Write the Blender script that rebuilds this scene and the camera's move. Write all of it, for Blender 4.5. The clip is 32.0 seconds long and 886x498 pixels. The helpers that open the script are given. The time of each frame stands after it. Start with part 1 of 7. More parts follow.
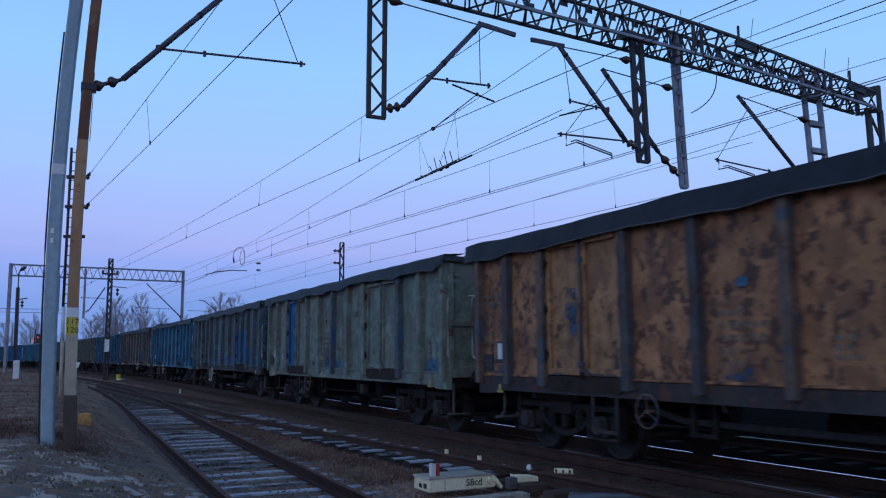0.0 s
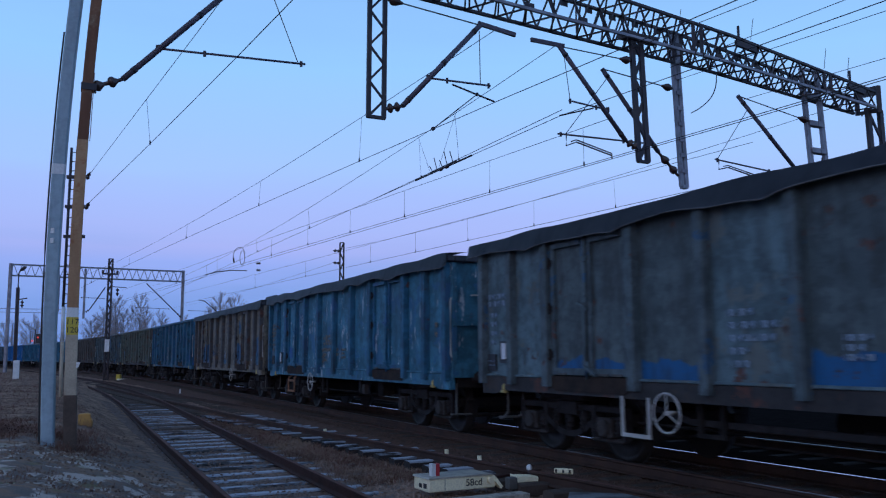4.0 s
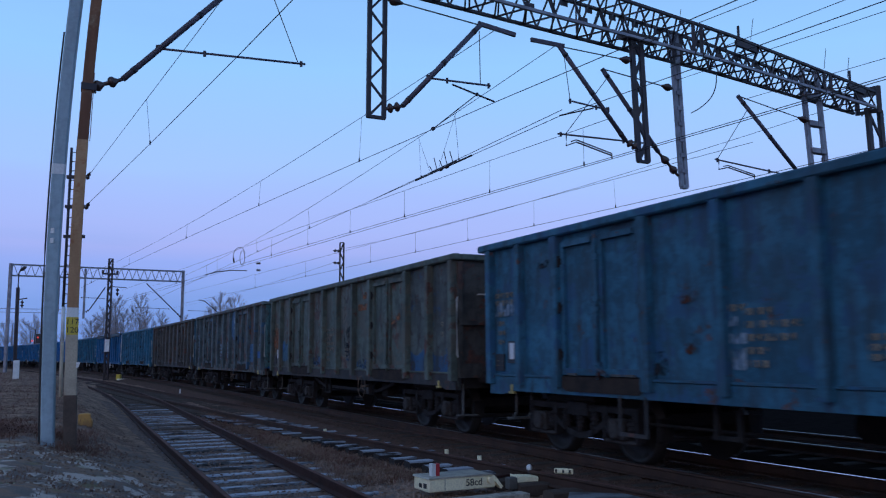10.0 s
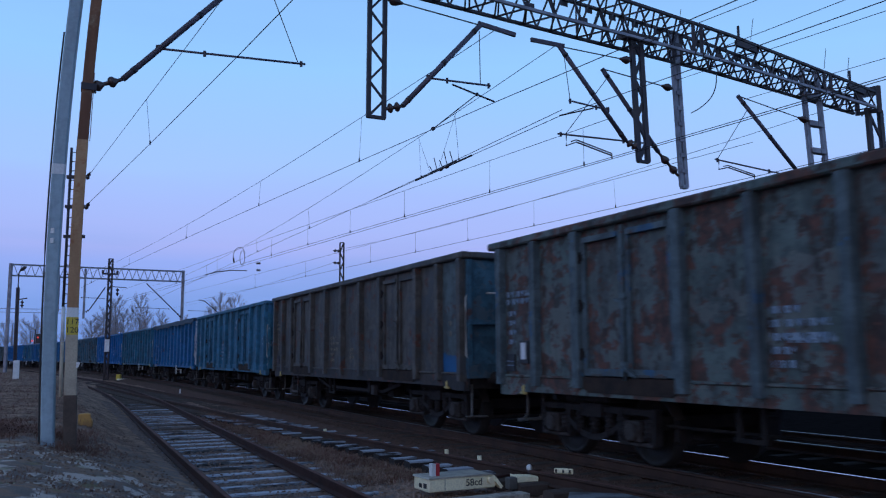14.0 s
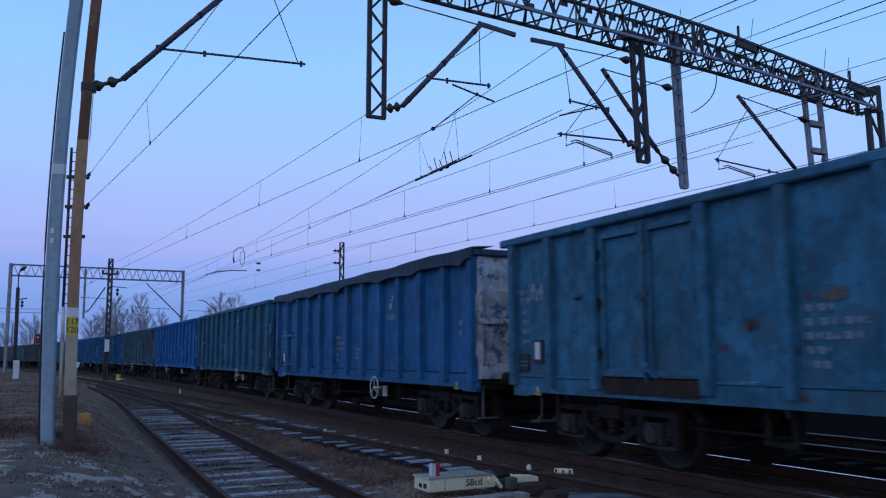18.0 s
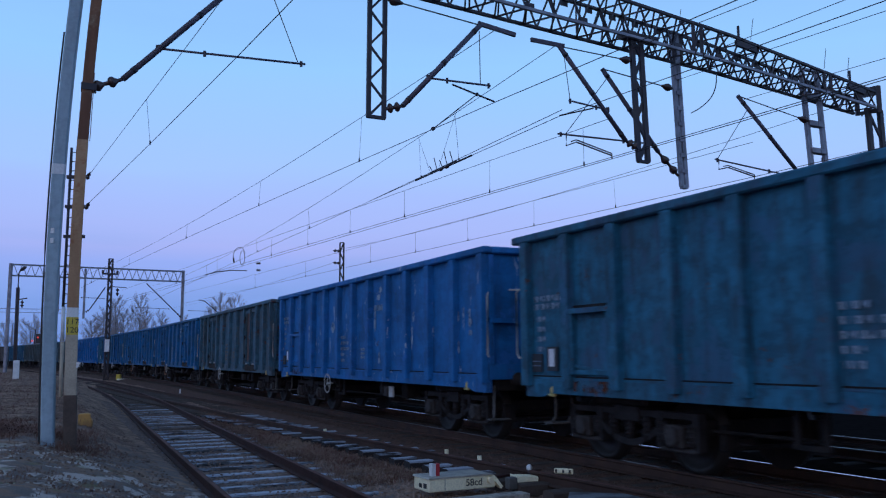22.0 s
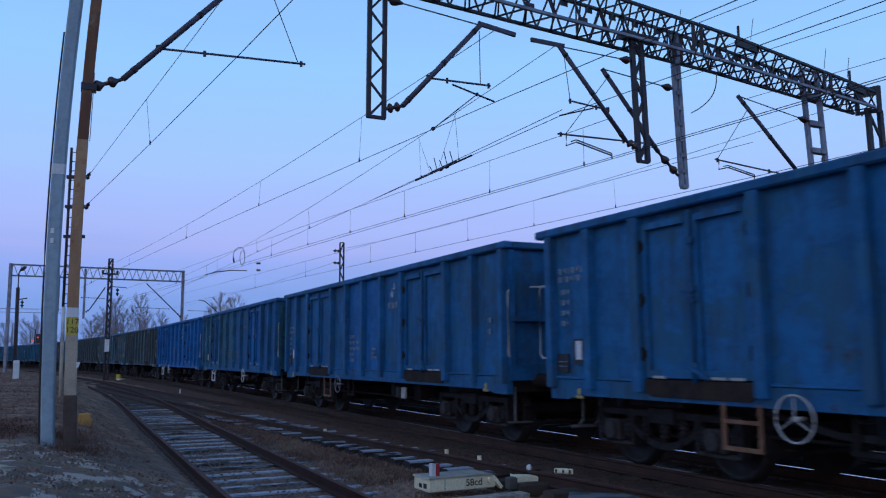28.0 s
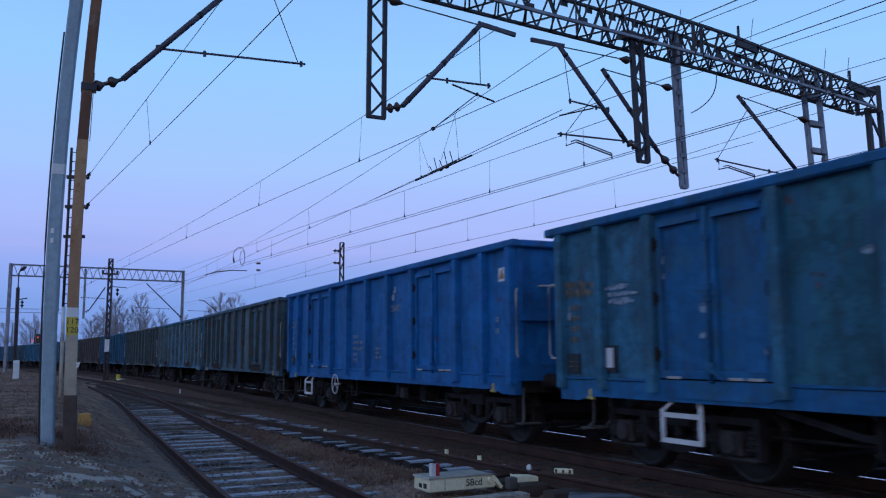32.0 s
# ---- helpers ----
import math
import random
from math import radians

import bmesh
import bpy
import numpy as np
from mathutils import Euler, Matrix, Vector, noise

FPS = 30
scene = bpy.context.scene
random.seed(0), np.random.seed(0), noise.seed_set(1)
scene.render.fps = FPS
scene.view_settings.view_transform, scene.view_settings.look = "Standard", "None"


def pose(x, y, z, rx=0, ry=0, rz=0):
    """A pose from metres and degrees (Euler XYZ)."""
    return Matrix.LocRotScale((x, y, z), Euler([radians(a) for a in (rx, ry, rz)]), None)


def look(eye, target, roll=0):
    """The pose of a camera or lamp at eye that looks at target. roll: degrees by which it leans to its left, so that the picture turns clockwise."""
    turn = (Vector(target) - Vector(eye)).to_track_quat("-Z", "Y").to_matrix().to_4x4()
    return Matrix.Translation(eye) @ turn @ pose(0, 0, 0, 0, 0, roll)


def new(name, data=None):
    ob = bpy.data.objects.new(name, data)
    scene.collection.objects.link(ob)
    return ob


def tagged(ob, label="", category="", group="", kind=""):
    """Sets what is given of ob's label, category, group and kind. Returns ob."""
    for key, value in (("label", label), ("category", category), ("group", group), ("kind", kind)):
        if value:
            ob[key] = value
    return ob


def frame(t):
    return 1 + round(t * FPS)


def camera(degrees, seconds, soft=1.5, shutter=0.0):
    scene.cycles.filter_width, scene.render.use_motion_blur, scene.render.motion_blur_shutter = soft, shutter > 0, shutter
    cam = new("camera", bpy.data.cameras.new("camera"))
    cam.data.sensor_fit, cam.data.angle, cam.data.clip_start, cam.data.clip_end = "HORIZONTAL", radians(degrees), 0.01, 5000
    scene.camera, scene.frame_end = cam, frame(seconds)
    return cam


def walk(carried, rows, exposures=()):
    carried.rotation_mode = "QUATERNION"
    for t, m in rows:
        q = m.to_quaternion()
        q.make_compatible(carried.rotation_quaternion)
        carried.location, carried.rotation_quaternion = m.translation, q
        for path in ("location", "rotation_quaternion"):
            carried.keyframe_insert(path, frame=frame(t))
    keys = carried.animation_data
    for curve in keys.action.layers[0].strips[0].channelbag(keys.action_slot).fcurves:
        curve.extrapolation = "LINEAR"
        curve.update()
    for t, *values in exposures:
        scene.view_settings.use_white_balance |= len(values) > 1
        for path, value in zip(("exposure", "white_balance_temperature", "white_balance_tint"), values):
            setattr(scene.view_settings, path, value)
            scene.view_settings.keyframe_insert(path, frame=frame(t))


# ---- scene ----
EYE = (0.0, 0.0, 1.452)
PITCH, ROLL = 7.211, -0.319
cam = camera(55.76, 32.0, soft=1.2, shutter=0.32)
stand = look(EYE, (0.0, math.cos(radians(PITCH)), 1.452 + math.sin(radians(PITCH))), ROLL)
walk(cam, [(0.0, stand), (32.0, stand)], exposures=[(0.0, 0.0), (32.0, 0.0)])

# ---- world and light: dusk, the sun already down behind the viewer ----
world = bpy.data.worlds.new("dusk_sky")
scene.world = world
world.use_nodes = True
wn, wl = world.node_tree.nodes, world.node_tree.links
wn.clear()
w_out = wn.new("ShaderNodeOutputWorld")
w_bg = wn.new("ShaderNodeBackground")
w_co = wn.new("ShaderNodeTexCoord")
w_sep = wn.new("ShaderNodeSeparateXYZ")
w_ramp = wn.new("ShaderNodeValToRGB")
w_sky = wn.new("ShaderNodeTexSky")
w_sky.sky_type = 'NISHITA'
w_sky.sun_disc = False
w_sky.sun_elevation = radians(1.0)
w_sky.sun_rotation = radians(200)
w_mix = wn.new("ShaderNodeMix")
w_mix.data_type = 'RGBA'
w_mix.inputs[0].default_value = 0.04
wl.new(w_co.outputs["Generated"], w_sep.inputs[0])
SKY = [(0.0, (0.15, 0.30, 0.74)), (0.06, (0.175, 0.35, 0.86)), (0.104, (0.27, 0.40, 0.945)), (0.124, (0.36, 0.44, 0.955)),
       (0.22, (0.35, 0.56, 1.06)), (0.33, (0.295, 0.60, 1.12)), (0.60, (0.17, 0.33, 0.66)), (1.0, (0.11, 0.21, 0.44))]
while len(w_ramp.color_ramp.elements) < len(SKY):
    w_ramp.color_ramp.elements.new(0.5)
for el, (pos, col) in zip(w_ramp.color_ramp.elements, SKY):
    el.position, el.color = pos, (*col, 1)
w_cloud = wn.new("ShaderNodeTexNoise")
w_cloud.inputs["Scale"].default_value, w_cloud.inputs["Detail"].default_value = 2.2, 6.0
w_flat = wn.new("ShaderNodeMapping")
w_flat.inputs["Scale"].default_value = (1.0, 1.0, 9.0)
wl.new(w_co.outputs["Generated"], w_flat.inputs[0])
wl.new(w_flat.outputs[0], w_cloud.inputs["Vector"])
w_rag = wn.new("ShaderNodeMath")
w_rag.operation = 'MULTIPLY_ADD'
w_rag.inputs[1].default_value = 0.07
wl.new(w_cloud.outputs["Fac"], w_rag.inputs[0])
w_less = wn.new("ShaderNodeMath")
w_less.operation = 'SUBTRACT'
w_less.inputs[1].default_value = 0.035
wl.new(w_sep.outputs["Z"], w_less.inputs[0])
wl.new(w_less.outputs[0], w_rag.inputs[2])
wl.new(w_rag.outputs[0], w_ramp.inputs[0])
w_low = wn.new("ShaderNodeMapRange")
w_low.inputs["From Min"].default_value, w_low.inputs["From Max"].default_value = 0.16, 0.07
wl.new(w_sep.outputs["Z"], w_low.inputs["Value"])
w_lies = wn.new("ShaderNodeMapRange")
w_lies.inputs["From Min"].default_value, w_lies.inputs["From Max"].default_value = 0.46, 0.62
w_lies.inputs["To Max"].default_value = 0.55
wl.new(w_cloud.outputs["Fac"], w_lies.inputs["Value"])
w_both = wn.new("ShaderNodeMath")
w_both.operation = 'MULTIPLY'
wl.new(w_low.outputs[0], w_both.inputs[0])
wl.new(w_lies.outputs[0], w_both.inputs[1])
w_bank = wn.new("ShaderNodeMix")
w_bank.data_type = 'RGBA'
wl.new(w_both.outputs[0], w_bank.inputs[0])
wl.new(w_ramp.outputs[0], w_bank.inputs[6])
w_bank.inputs[7].default_value = (0.13, 0.305, 0.76, 1)
wl.new(w_bank.outputs[2], w_mix.inputs[6])
wl.new(w_sky.outputs[0], w_mix.inputs[7])
wl.new(w_mix.outputs[2], w_bg.inputs[0])
w_bg.inputs[1].default_value = 1.0
wl.new(w_bg.outputs[0], w_out.inputs[0])
sun_data = bpy.data.lights.new("afterglow", 'SUN')
sun_data.energy, sun_data.angle, sun_data.color = 0.22, radians(50), (1.0, 0.80, 0.62)
sun = new("afterglow", sun_data)
sun.matrix_world = look((-20, -40, 14), (0, 0, 0))


# ---- the line of the track: arc length s runs with the train, s = 0 abreast of the viewer ----
KNOTS = (-400, -260, -130, -80, -45, -20, 0, 400)
BENDS = (-0.00146, -0.00146, -0.00148, -0.00152, -0.00196, 0.00072, 0.00065, 0.0)
STEP = 0.5
S_LINE = np.arange(-300, 300 + STEP, STEP)
_k = np.interp(S_LINE, KNOTS, BENDS)
_i0 = int(np.argmin(abs(S_LINE)))
_th = np.concatenate([[0], np.cumsum((_k[1:] + _k[:-1]) / 2 * STEP)])
_th = radians(63.62) - (_th - _th[_i0])
_u = np.stack([np.cos(_th), -np.sin(_th)], 1)
_p = np.concatenate([[[0, 0]], np.cumsum((_u[1:] + _u[:-1]) / 2 * STEP, axis=0)])
P_LINE = _p - _p[_i0] + np.array([math.sin(radians(63.62)), math.cos(radians(63.62))]) * 8.152
H_LINE = _th


def on_line(s, lat=0.0, z=0.0):
    """A place at arc length s, lat metres beyond the track's middle (away from the viewer)."""
    x, y = np.interp(s, S_LINE, P_LINE[:, 0]), np.interp(s, S_LINE, P_LINE[:, 1])
    h = np.interp(s, S_LINE, H_LINE)
    return Vector((x + math.sin(h) * lat, y + math.cos(h) * lat, z))


def heading(s):
    return float(np.interp(s, S_LINE, H_LINE))


def to_line(x, y):
    """s and lat of places in the plan (numpy arrays)."""
    x, y = np.asarray(x, float).ravel(), np.asarray(y, float).ravel()
    s, lat = np.empty(len(x)), np.empty(len(x))
    for a in range(0, len(x), 4000):
        dx, dy = x[a:a + 4000, None] - P_LINE[None, ::2, 0], y[a:a + 4000, None] - P_LINE[None, ::2, 1]
        i = (dx * dx + dy * dy).argmin(1) * 2
        h = H_LINE[i]
        qx, qy = x[a:a + 4000] - P_LINE[i, 0], y[a:a + 4000] - P_LINE[i, 1]
        s[a:a + 4000] = S_LINE[i] + qx * np.cos(h) - qy * np.sin(h)
        lat[a:a + 4000] = qx * np.sin(h) + qy * np.cos(h)
    return s, lat


PITCH_M = 14.04


def train_s(t):
    """Where the first wagon's body front is on the line at t seconds."""
    drift = np.interp(t, (0, 4, 8, 12, 18, 24, 28, 30, 32), (0.0, -0.05, -0.14, -0.10, 0.04, 0.07, 0.13, -0.01, -0.07))
    return 0.55 + 7.056 * t + 0.00128 * t * t + float(drift)


# ---- mesh helpers ----
def box(bm, x0, x1, y0, y1, z0, z1):
    v = [bm.verts.new((x, y, z)) for x in (x0, x1) for y in (y0, y1) for z in (z0, z1)]
    for f in ((0, 1, 3, 2), (4, 6, 7, 5), (0, 4, 5, 1), (2, 3, 7, 6), (0, 2, 6, 4), (1, 5, 7, 3)):
        bm.faces.new([v[i] for i in f])
    return v


def rounded(bm, w):
    bmesh.ops.bevel(bm, geom=bm.edges[:], offset=w, segments=1, affect='EDGES', clamp_overlap=True)
    return bm


def basis(a, b):
    a, b = Vector(a), Vector(b)
    d = (b - a).normalized()
    side = d.cross(Vector((0, 0, 1)))
    if side.length < 1e-4:
        side = Vector((1, 0, 0))
    side.normalize()
    return a, b, side, side.cross(d).normalized()


def beam(bm, a, b, w, h=None):
    """A bar of rectangular section from a to b."""
    h = h or w
    a, b, p, q = basis(a, b)
    v = [bm.verts.new(c + p * i * w / 2 + q * j * h / 2) for c in (a, b) for i, j in ((-1, -1), (1, -1), (1, 1), (-1, 1))]
    for f in ((3, 2, 1, 0), (4, 5, 6, 7), (0, 1, 5, 4), (1, 2, 6, 5), (2, 3, 7, 6), (3, 0, 4, 7)):
        bm.faces.new([v[i] for i in f])


def rod(bm, a, b, r, n=8, r2=None):
    """A round bar from a to b, tapering to r2."""
    r2 = r if r2 is None else r2
    a, b, p, q = basis(a, b)
    rings = []
    for c, rr in ((a, r), (b, r2)):
        rings.append([bm.verts.new(c + p * math.cos(2 * math.pi * i / n) * rr + q * math.sin(2 * math.pi * i / n) * rr) for i in range(n)])
    for i in range(n):
        j = (i + 1) % n
        f = bm.faces.new((rings[0][i], rings[0][j], rings[1][j], rings[1][i]))
        f.smooth = n > 6
    bm.faces.new(rings[0][::-1])
    bm.faces.new(rings[1])


def hose(bm, pts, r, n=6, closed=False):
    """A round bar along a polyline."""
    pts = [Vector(p) for p in pts]
    rings = []
    m = len(pts)
    for k, c in enumerate(pts):
        d = (pts[(k + 1) % m] - pts[k - 1]) if closed else pts[min(k + 1, m - 1)] - pts[max(k - 1, 0)]
        _, _, p, q = basis(c, c + d)
        rings.append([bm.verts.new(c + p * math.cos(2 * math.pi * i / n) * r + q * math.sin(2 * math.pi * i / n) * r) for i in range(n)])
    for k in range(m if closed else m - 1):
        ra, rb = rings[k], rings[(k + 1) % m]
        for i in range(n):
            j = (i + 1) % n
            bm.faces.new((ra[i], ra[j], rb[j], rb[i])).smooth = n > 5
    if not closed:
        bm.faces.new(rings[0][::-1])
        bm.faces.new(rings[-1])


def lathe(bm, a, b, profile, n=12):
    """A turned body about the axis a-b; profile: pairs (share of the way, radius)."""
    a, b, p, q = basis(a, b)
    rings = []
    for f, r in profile:
        c = a.lerp(b, f)
        rings.append([bm.verts.new(c + p * math.cos(2 * math.pi * i / n) * r + q * math.sin(2 * math.pi * i / n) * r) for i in range(n)])
    for ra, rb in zip(rings, rings[1:]):
        for i in range(n):
            j = (i + 1) % n
            bm.faces.new((ra[i], ra[j], rb[j], rb[i])).smooth = True
    bm.faces.new(rings[0][::-1])
    bm.faces.new(rings[-1])


def prism(bm, pts, axis, lo, hi):
    """A polygon in the plane across axis (0 x, 1 y, 2 z), drawn out from lo to hi."""
    def place(p, c):
        q = list(p)
        q.insert(axis, c)
        return q
    a = [bm.verts.new(place(p, lo)) for p in pts]
    b = [bm.verts.new(place(p, hi)) for p in pts]
    n = len(pts)
    for i in range(n):
        bm.faces.new((a[i], a[(i + 1) % n], b[(i + 1) % n], b[i]))
    bm.faces.new(a[::-1])
    bm.faces.new(b)


def mesh_of(bm, name):
    bmesh.ops.recalc_face_normals(bm, faces=bm.faces[:])
    me = bpy.data.meshes.new(name)
    bm.to_mesh(me)
    bm.free()
    me.materials.append(None)
    return me


CACHE = {}


def cached(key, fill):
    """The mesh that fill(bm) makes, built once for each key."""
    if key not in CACHE:
        bm = bmesh.new()
        fill(bm)
        CACHE[key] = mesh_of(bm, str(key[0] if isinstance(key, tuple) else key))
    return CACHE[key]


def part(name, shape, material, parent=None, label="", at=None):
    """One mesh object (from a bmesh or a shared mesh) under a thing or part."""
    me = shape if isinstance(shape, bpy.types.Mesh) else mesh_of(shape, name)
    ob = new(name, me)
    ob.material_slots[0].link = 'OBJECT'
    ob.material_slots[0].material = material
    if parent is not None:
        ob.parent = parent
    if at is not None:
        ob.matrix_basis = at if isinstance(at, Matrix) else Matrix.Translation(at)
    if label:
        ob["label"] = label
    return ob


def made(fill, *args, **kw):
    bm = bmesh.new()
    fill(bm, *args, **kw)
    return bm


# ---- materials ----
def nodes_of(name):
    m = bpy.data.materials.new(name)
    m.use_nodes = True
    nt = m.node_tree
    return m, nt.nodes, nt.links, nt.nodes["Principled BSDF"]


def noise_node(n, l, co, scale, detail=4.0, rough=0.55, stretch=None):
    t = n.new("ShaderNodeTexNoise")
    t.inputs["Scale"].default_value, t.inputs["Detail"].default_value, t.inputs["Roughness"].default_value = scale, detail, rough
    if stretch:
        mp = n.new("ShaderNodeMapping")
        mp.inputs["Scale"].default_value = stretch
        l.new(co, mp.inputs[0])
        co = mp.outputs[0]
    l.new(co, t.inputs["Vector"])
    return t.outputs["Fac"]


def step_node(n, l, fac, lo, hi):
    r = n.new("ShaderNodeMapRange")
    r.interpolation_type = 'SMOOTHSTEP'
    r.inputs["From Min"].default_value, r.inputs["From Max"].default_value = lo, hi
    l.new(fac, r.inputs["Value"])
    return r.outputs[0]


def blend(n, l, fac, a, b):
    x = n.new("ShaderNodeMix")
    x.data_type = 'RGBA'
    for sock, val in ((0, fac), (6, a), (7, b)):
        if isinstance(val, tuple):
            x.inputs[sock].default_value = (*val, 1)
        elif isinstance(val, (int, float)):
            x.inputs[sock].default_value = val
        else:
            l.new(val, x.inputs[sock])
    return x.outputs[2]


def mul(n, l, a, b):
    x = n.new("ShaderNodeMath")
    x.operation = 'MULTIPLY'
    for sock, val in ((0, a), (1, b)):
        if isinstance(val, (int, float)):
            x.inputs[sock].default_value = val
        else:
            l.new(val, x.inputs[sock])
    return x.outputs[0]


def bump(n, l, bsdf, height, strength=0.3, dist=0.01):
    b = n.new("ShaderNodeBump")
    b.inputs["Strength"].default_value, b.inputs["Distance"].default_value = strength, dist
    l.new(height, b.inputs["Height"])
    l.new(b.outputs[0], bsdf.inputs["Normal"])


def surface(name, col, col2=None, scale=3.0, rough=0.8, metal=0.0, grain=60.0, bumps=0.3, share=(0.4, 0.65), third=None, stretch=None):
    """A worn surface: two colours in patches, fine grain, fine relief."""
    m, n, l, b = nodes_of(name)
    co = n.new("ShaderNodeTexCoord").outputs["Object"]
    big = noise_node(n, l, co, scale, 5, 0.6, stretch)
    c = blend(n, l, step_node(n, l, big, *share), col, col2 or tuple(v * 0.6 for v in col))
    fine = noise_node(n, l, co, grain, 3, 0.6)
    if third:
        c = blend(n, l, step_node(n, l, noise_node(n, l, co, scale * 2.7, 6, 0.7), 0.55, 0.7), c, third)
    c = blend(n, l, mul(n, l, step_node(n, l, fine, 0.35, 0.7), 0.35), c, tuple(v * 0.45 for v in col))
    l.new(c, b.inputs["Base Color"])
    b.inputs["Roughness"].default_value, b.inputs["Metallic"].default_value = rough, metal
    if rough > 0.73:
        b.inputs["Specular IOR Level"].default_value = 0.12
    bump(n, l, b, fine, bumps, 0.006)
    return m


RUST = (0.135, 0.045, 0.029)
GRIME = (0.032, 0.030, 0.031)


def paint(name, col, patch=None, amount=0.5, rust=0.35, low=None, low_z=1.7, scrape=0.0, seed=0.0, grime=0.5, gloss=0.5, rust_size=2.4, patch_size=1.7, worn=1.0, fleck=0.0):
    """Old wagon paint: faded and touched-up patches, rust, streaks running down, grime; low: another coat below low_z."""
    m, n, l, b = nodes_of(name)
    co0 = n.new("ShaderNodeTexCoord").outputs["Object"]
    mp = n.new("ShaderNodeMapping")
    mp.inputs["Location"].default_value = (seed * 3.7, seed * 1.9, 0)
    l.new(co0, mp.inputs[0])
    rnd = n.new("ShaderNodeVectorMath")
    rnd.operation = 'MULTIPLY_ADD'
    l.new(n.new("ShaderNodeObjectInfo").outputs["Random"], rnd.inputs[0])
    rnd.inputs[1].default_value = (41.0, 23.0, 0.0)
    l.new(mp.outputs[0], rnd.inputs[2])
    co = rnd.outputs[0]
    fade = noise_node(n, l, co, 1.1, 4, 0.6)
    c = blend(n, l, step_node(n, l, fade, 0.3, 0.75), tuple(v * 0.75 for v in col), tuple(min(1, v * 1.22 + 0.003) for v in col))
    tide = noise_node(n, l, co, 1.5, 5, 0.6, (0.45, 0.45, 1.3))
    c = blend(n, l, mul(n, l, step_node(n, l, tide, 0.50, 0.56), 0.30), c, tuple(min(1, v * 1.5 + 0.010) for v in col))
    c = blend(n, l, mul(n, l, step_node(n, l, tide, 0.44, 0.36), 0.35), c, tuple(v * 0.62 for v in col))
    mott = noise_node(n, l, co, 4.5, 8, 0.72)
    c = blend(n, l, mul(n, l, step_node(n, l, mott, 0.49, 0.58), 0.62 * worn), c, tuple(min(1, v * 0.48 + 0.004) for v in col))
    c = blend(n, l, mul(n, l, step_node(n, l, mott, 0.46, 0.38), 0.5 * worn), c, tuple(min(1, v * 1.4 + 0.006) for v in col))
    if low:
        sp = n.new("ShaderNodeSeparateXYZ")
        l.new(co, sp.inputs[0])
        wob = n.new("ShaderNodeMath")
        wob.operation = 'MULTIPLY_ADD'
        wob.inputs[1].default_value = 0.8
        l.new(noise_node(n, l, co, 1.1, 7, 0.6), wob.inputs[0])
        l.new(sp.outputs["Z"], wob.inputs[2])
        c = blend(n, l, step_node(n, l, wob.outputs[0], low_z + 0.43, low_z + 0.39), c, low)
    if patch:
        pf = noise_node(n, l, co, patch_size, 6, 0.68)
        c = blend(n, l, step_node(n, l, pf, 0.66 - amount * 0.28, 0.69 - amount * 0.28), c, patch)
    if scrape:
        sc = noise_node(n, l, co, 2.0, 6, 0.72, (3.6, 3.6, 0.7))
        c = blend(n, l, mul(n, l, step_node(n, l, sc, 0.68 - scrape * 0.12, 0.71 - scrape * 0.12), 0.8), c, (0.55, 0.6, 0.64))
    if rust:
        rf = noise_node(n, l, co, rust_size, 9, 0.68)
        rmix = blend(n, l, step_node(n, l, noise_node(n, l, co, 11, 4, 0.6), 0.4, 0.6), RUST, (0.062, 0.030, 0.022))
        c = blend(n, l, mul(n, l, step_node(n, l, rf, 0.67 - rust * 0.22, 0.71 - rust * 0.22), 0.9), c, rmix)
    if fleck:
        fk = noise_node(n, l, co, 6.5, 3, 0.55, (1.0, 1.0, 0.8))
        c = blend(n, l, mul(n, l, step_node(n, l, fk, 0.66 - fleck * 0.14, 0.69 - fleck * 0.14), 0.8), c, (0.040, 0.026, 0.022))
    st = noise_node(n, l, co, 2.2, 6, 0.66, (2.4, 2.4, 0.5))
    blot = noise_node(n, l, co, 0.85, 7, 0.7)
    c = blend(n, l, mul(n, l, step_node(n, l, blot, 0.45, 0.68), grime * 0.8), c, (0.046, 0.046, 0.048))
    c = blend(n, l, mul(n, l, step_node(n, l, st, 0.47, 0.66), grime * 0.95), c, GRIME)
    fine = noise_node(n, l, co, 38, 4, 0.65)
    c = blend(n, l, mul(n, l, step_node(n, l, fine, 0.42, 0.75), 0.3), c, tuple(v * 0.5 for v in col))
    l.new(c, b.inputs["Base Color"])
    rr = n.new("ShaderNodeMapRange")
    rr.inputs["To Min"].default_value, rr.inputs["To Max"].default_value = gloss, min(1, gloss + 0.35)
    l.new(st, rr.inputs["Value"])
    l.new(rr.outputs[0], b.inputs["Roughness"])
    b.inputs["Specular IOR Level"].default_value = 0.3
    dents = noise_node(n, l, co, 2.0, 3, 0.5)
    ad = n.new("ShaderNodeMath")
    ad.operation = 'MULTIPLY_ADD'
    ad.inputs[1].default_value = 0.25
    l.new(fine, ad.inputs[0])
    l.new(dents, ad.inputs[2])
    bump(n, l, b, ad.outputs[0], 0.35, 0.02)
    return m


def glow(name, col, power):
    m, n, l, b = nodes_of(name)
    b.inputs["Base Color"].default_value = (*col, 1)
    b.inputs["Emission Color"].default_value = (*col, 1)
    b.inputs["Emission Strength"].default_value = power
    return m


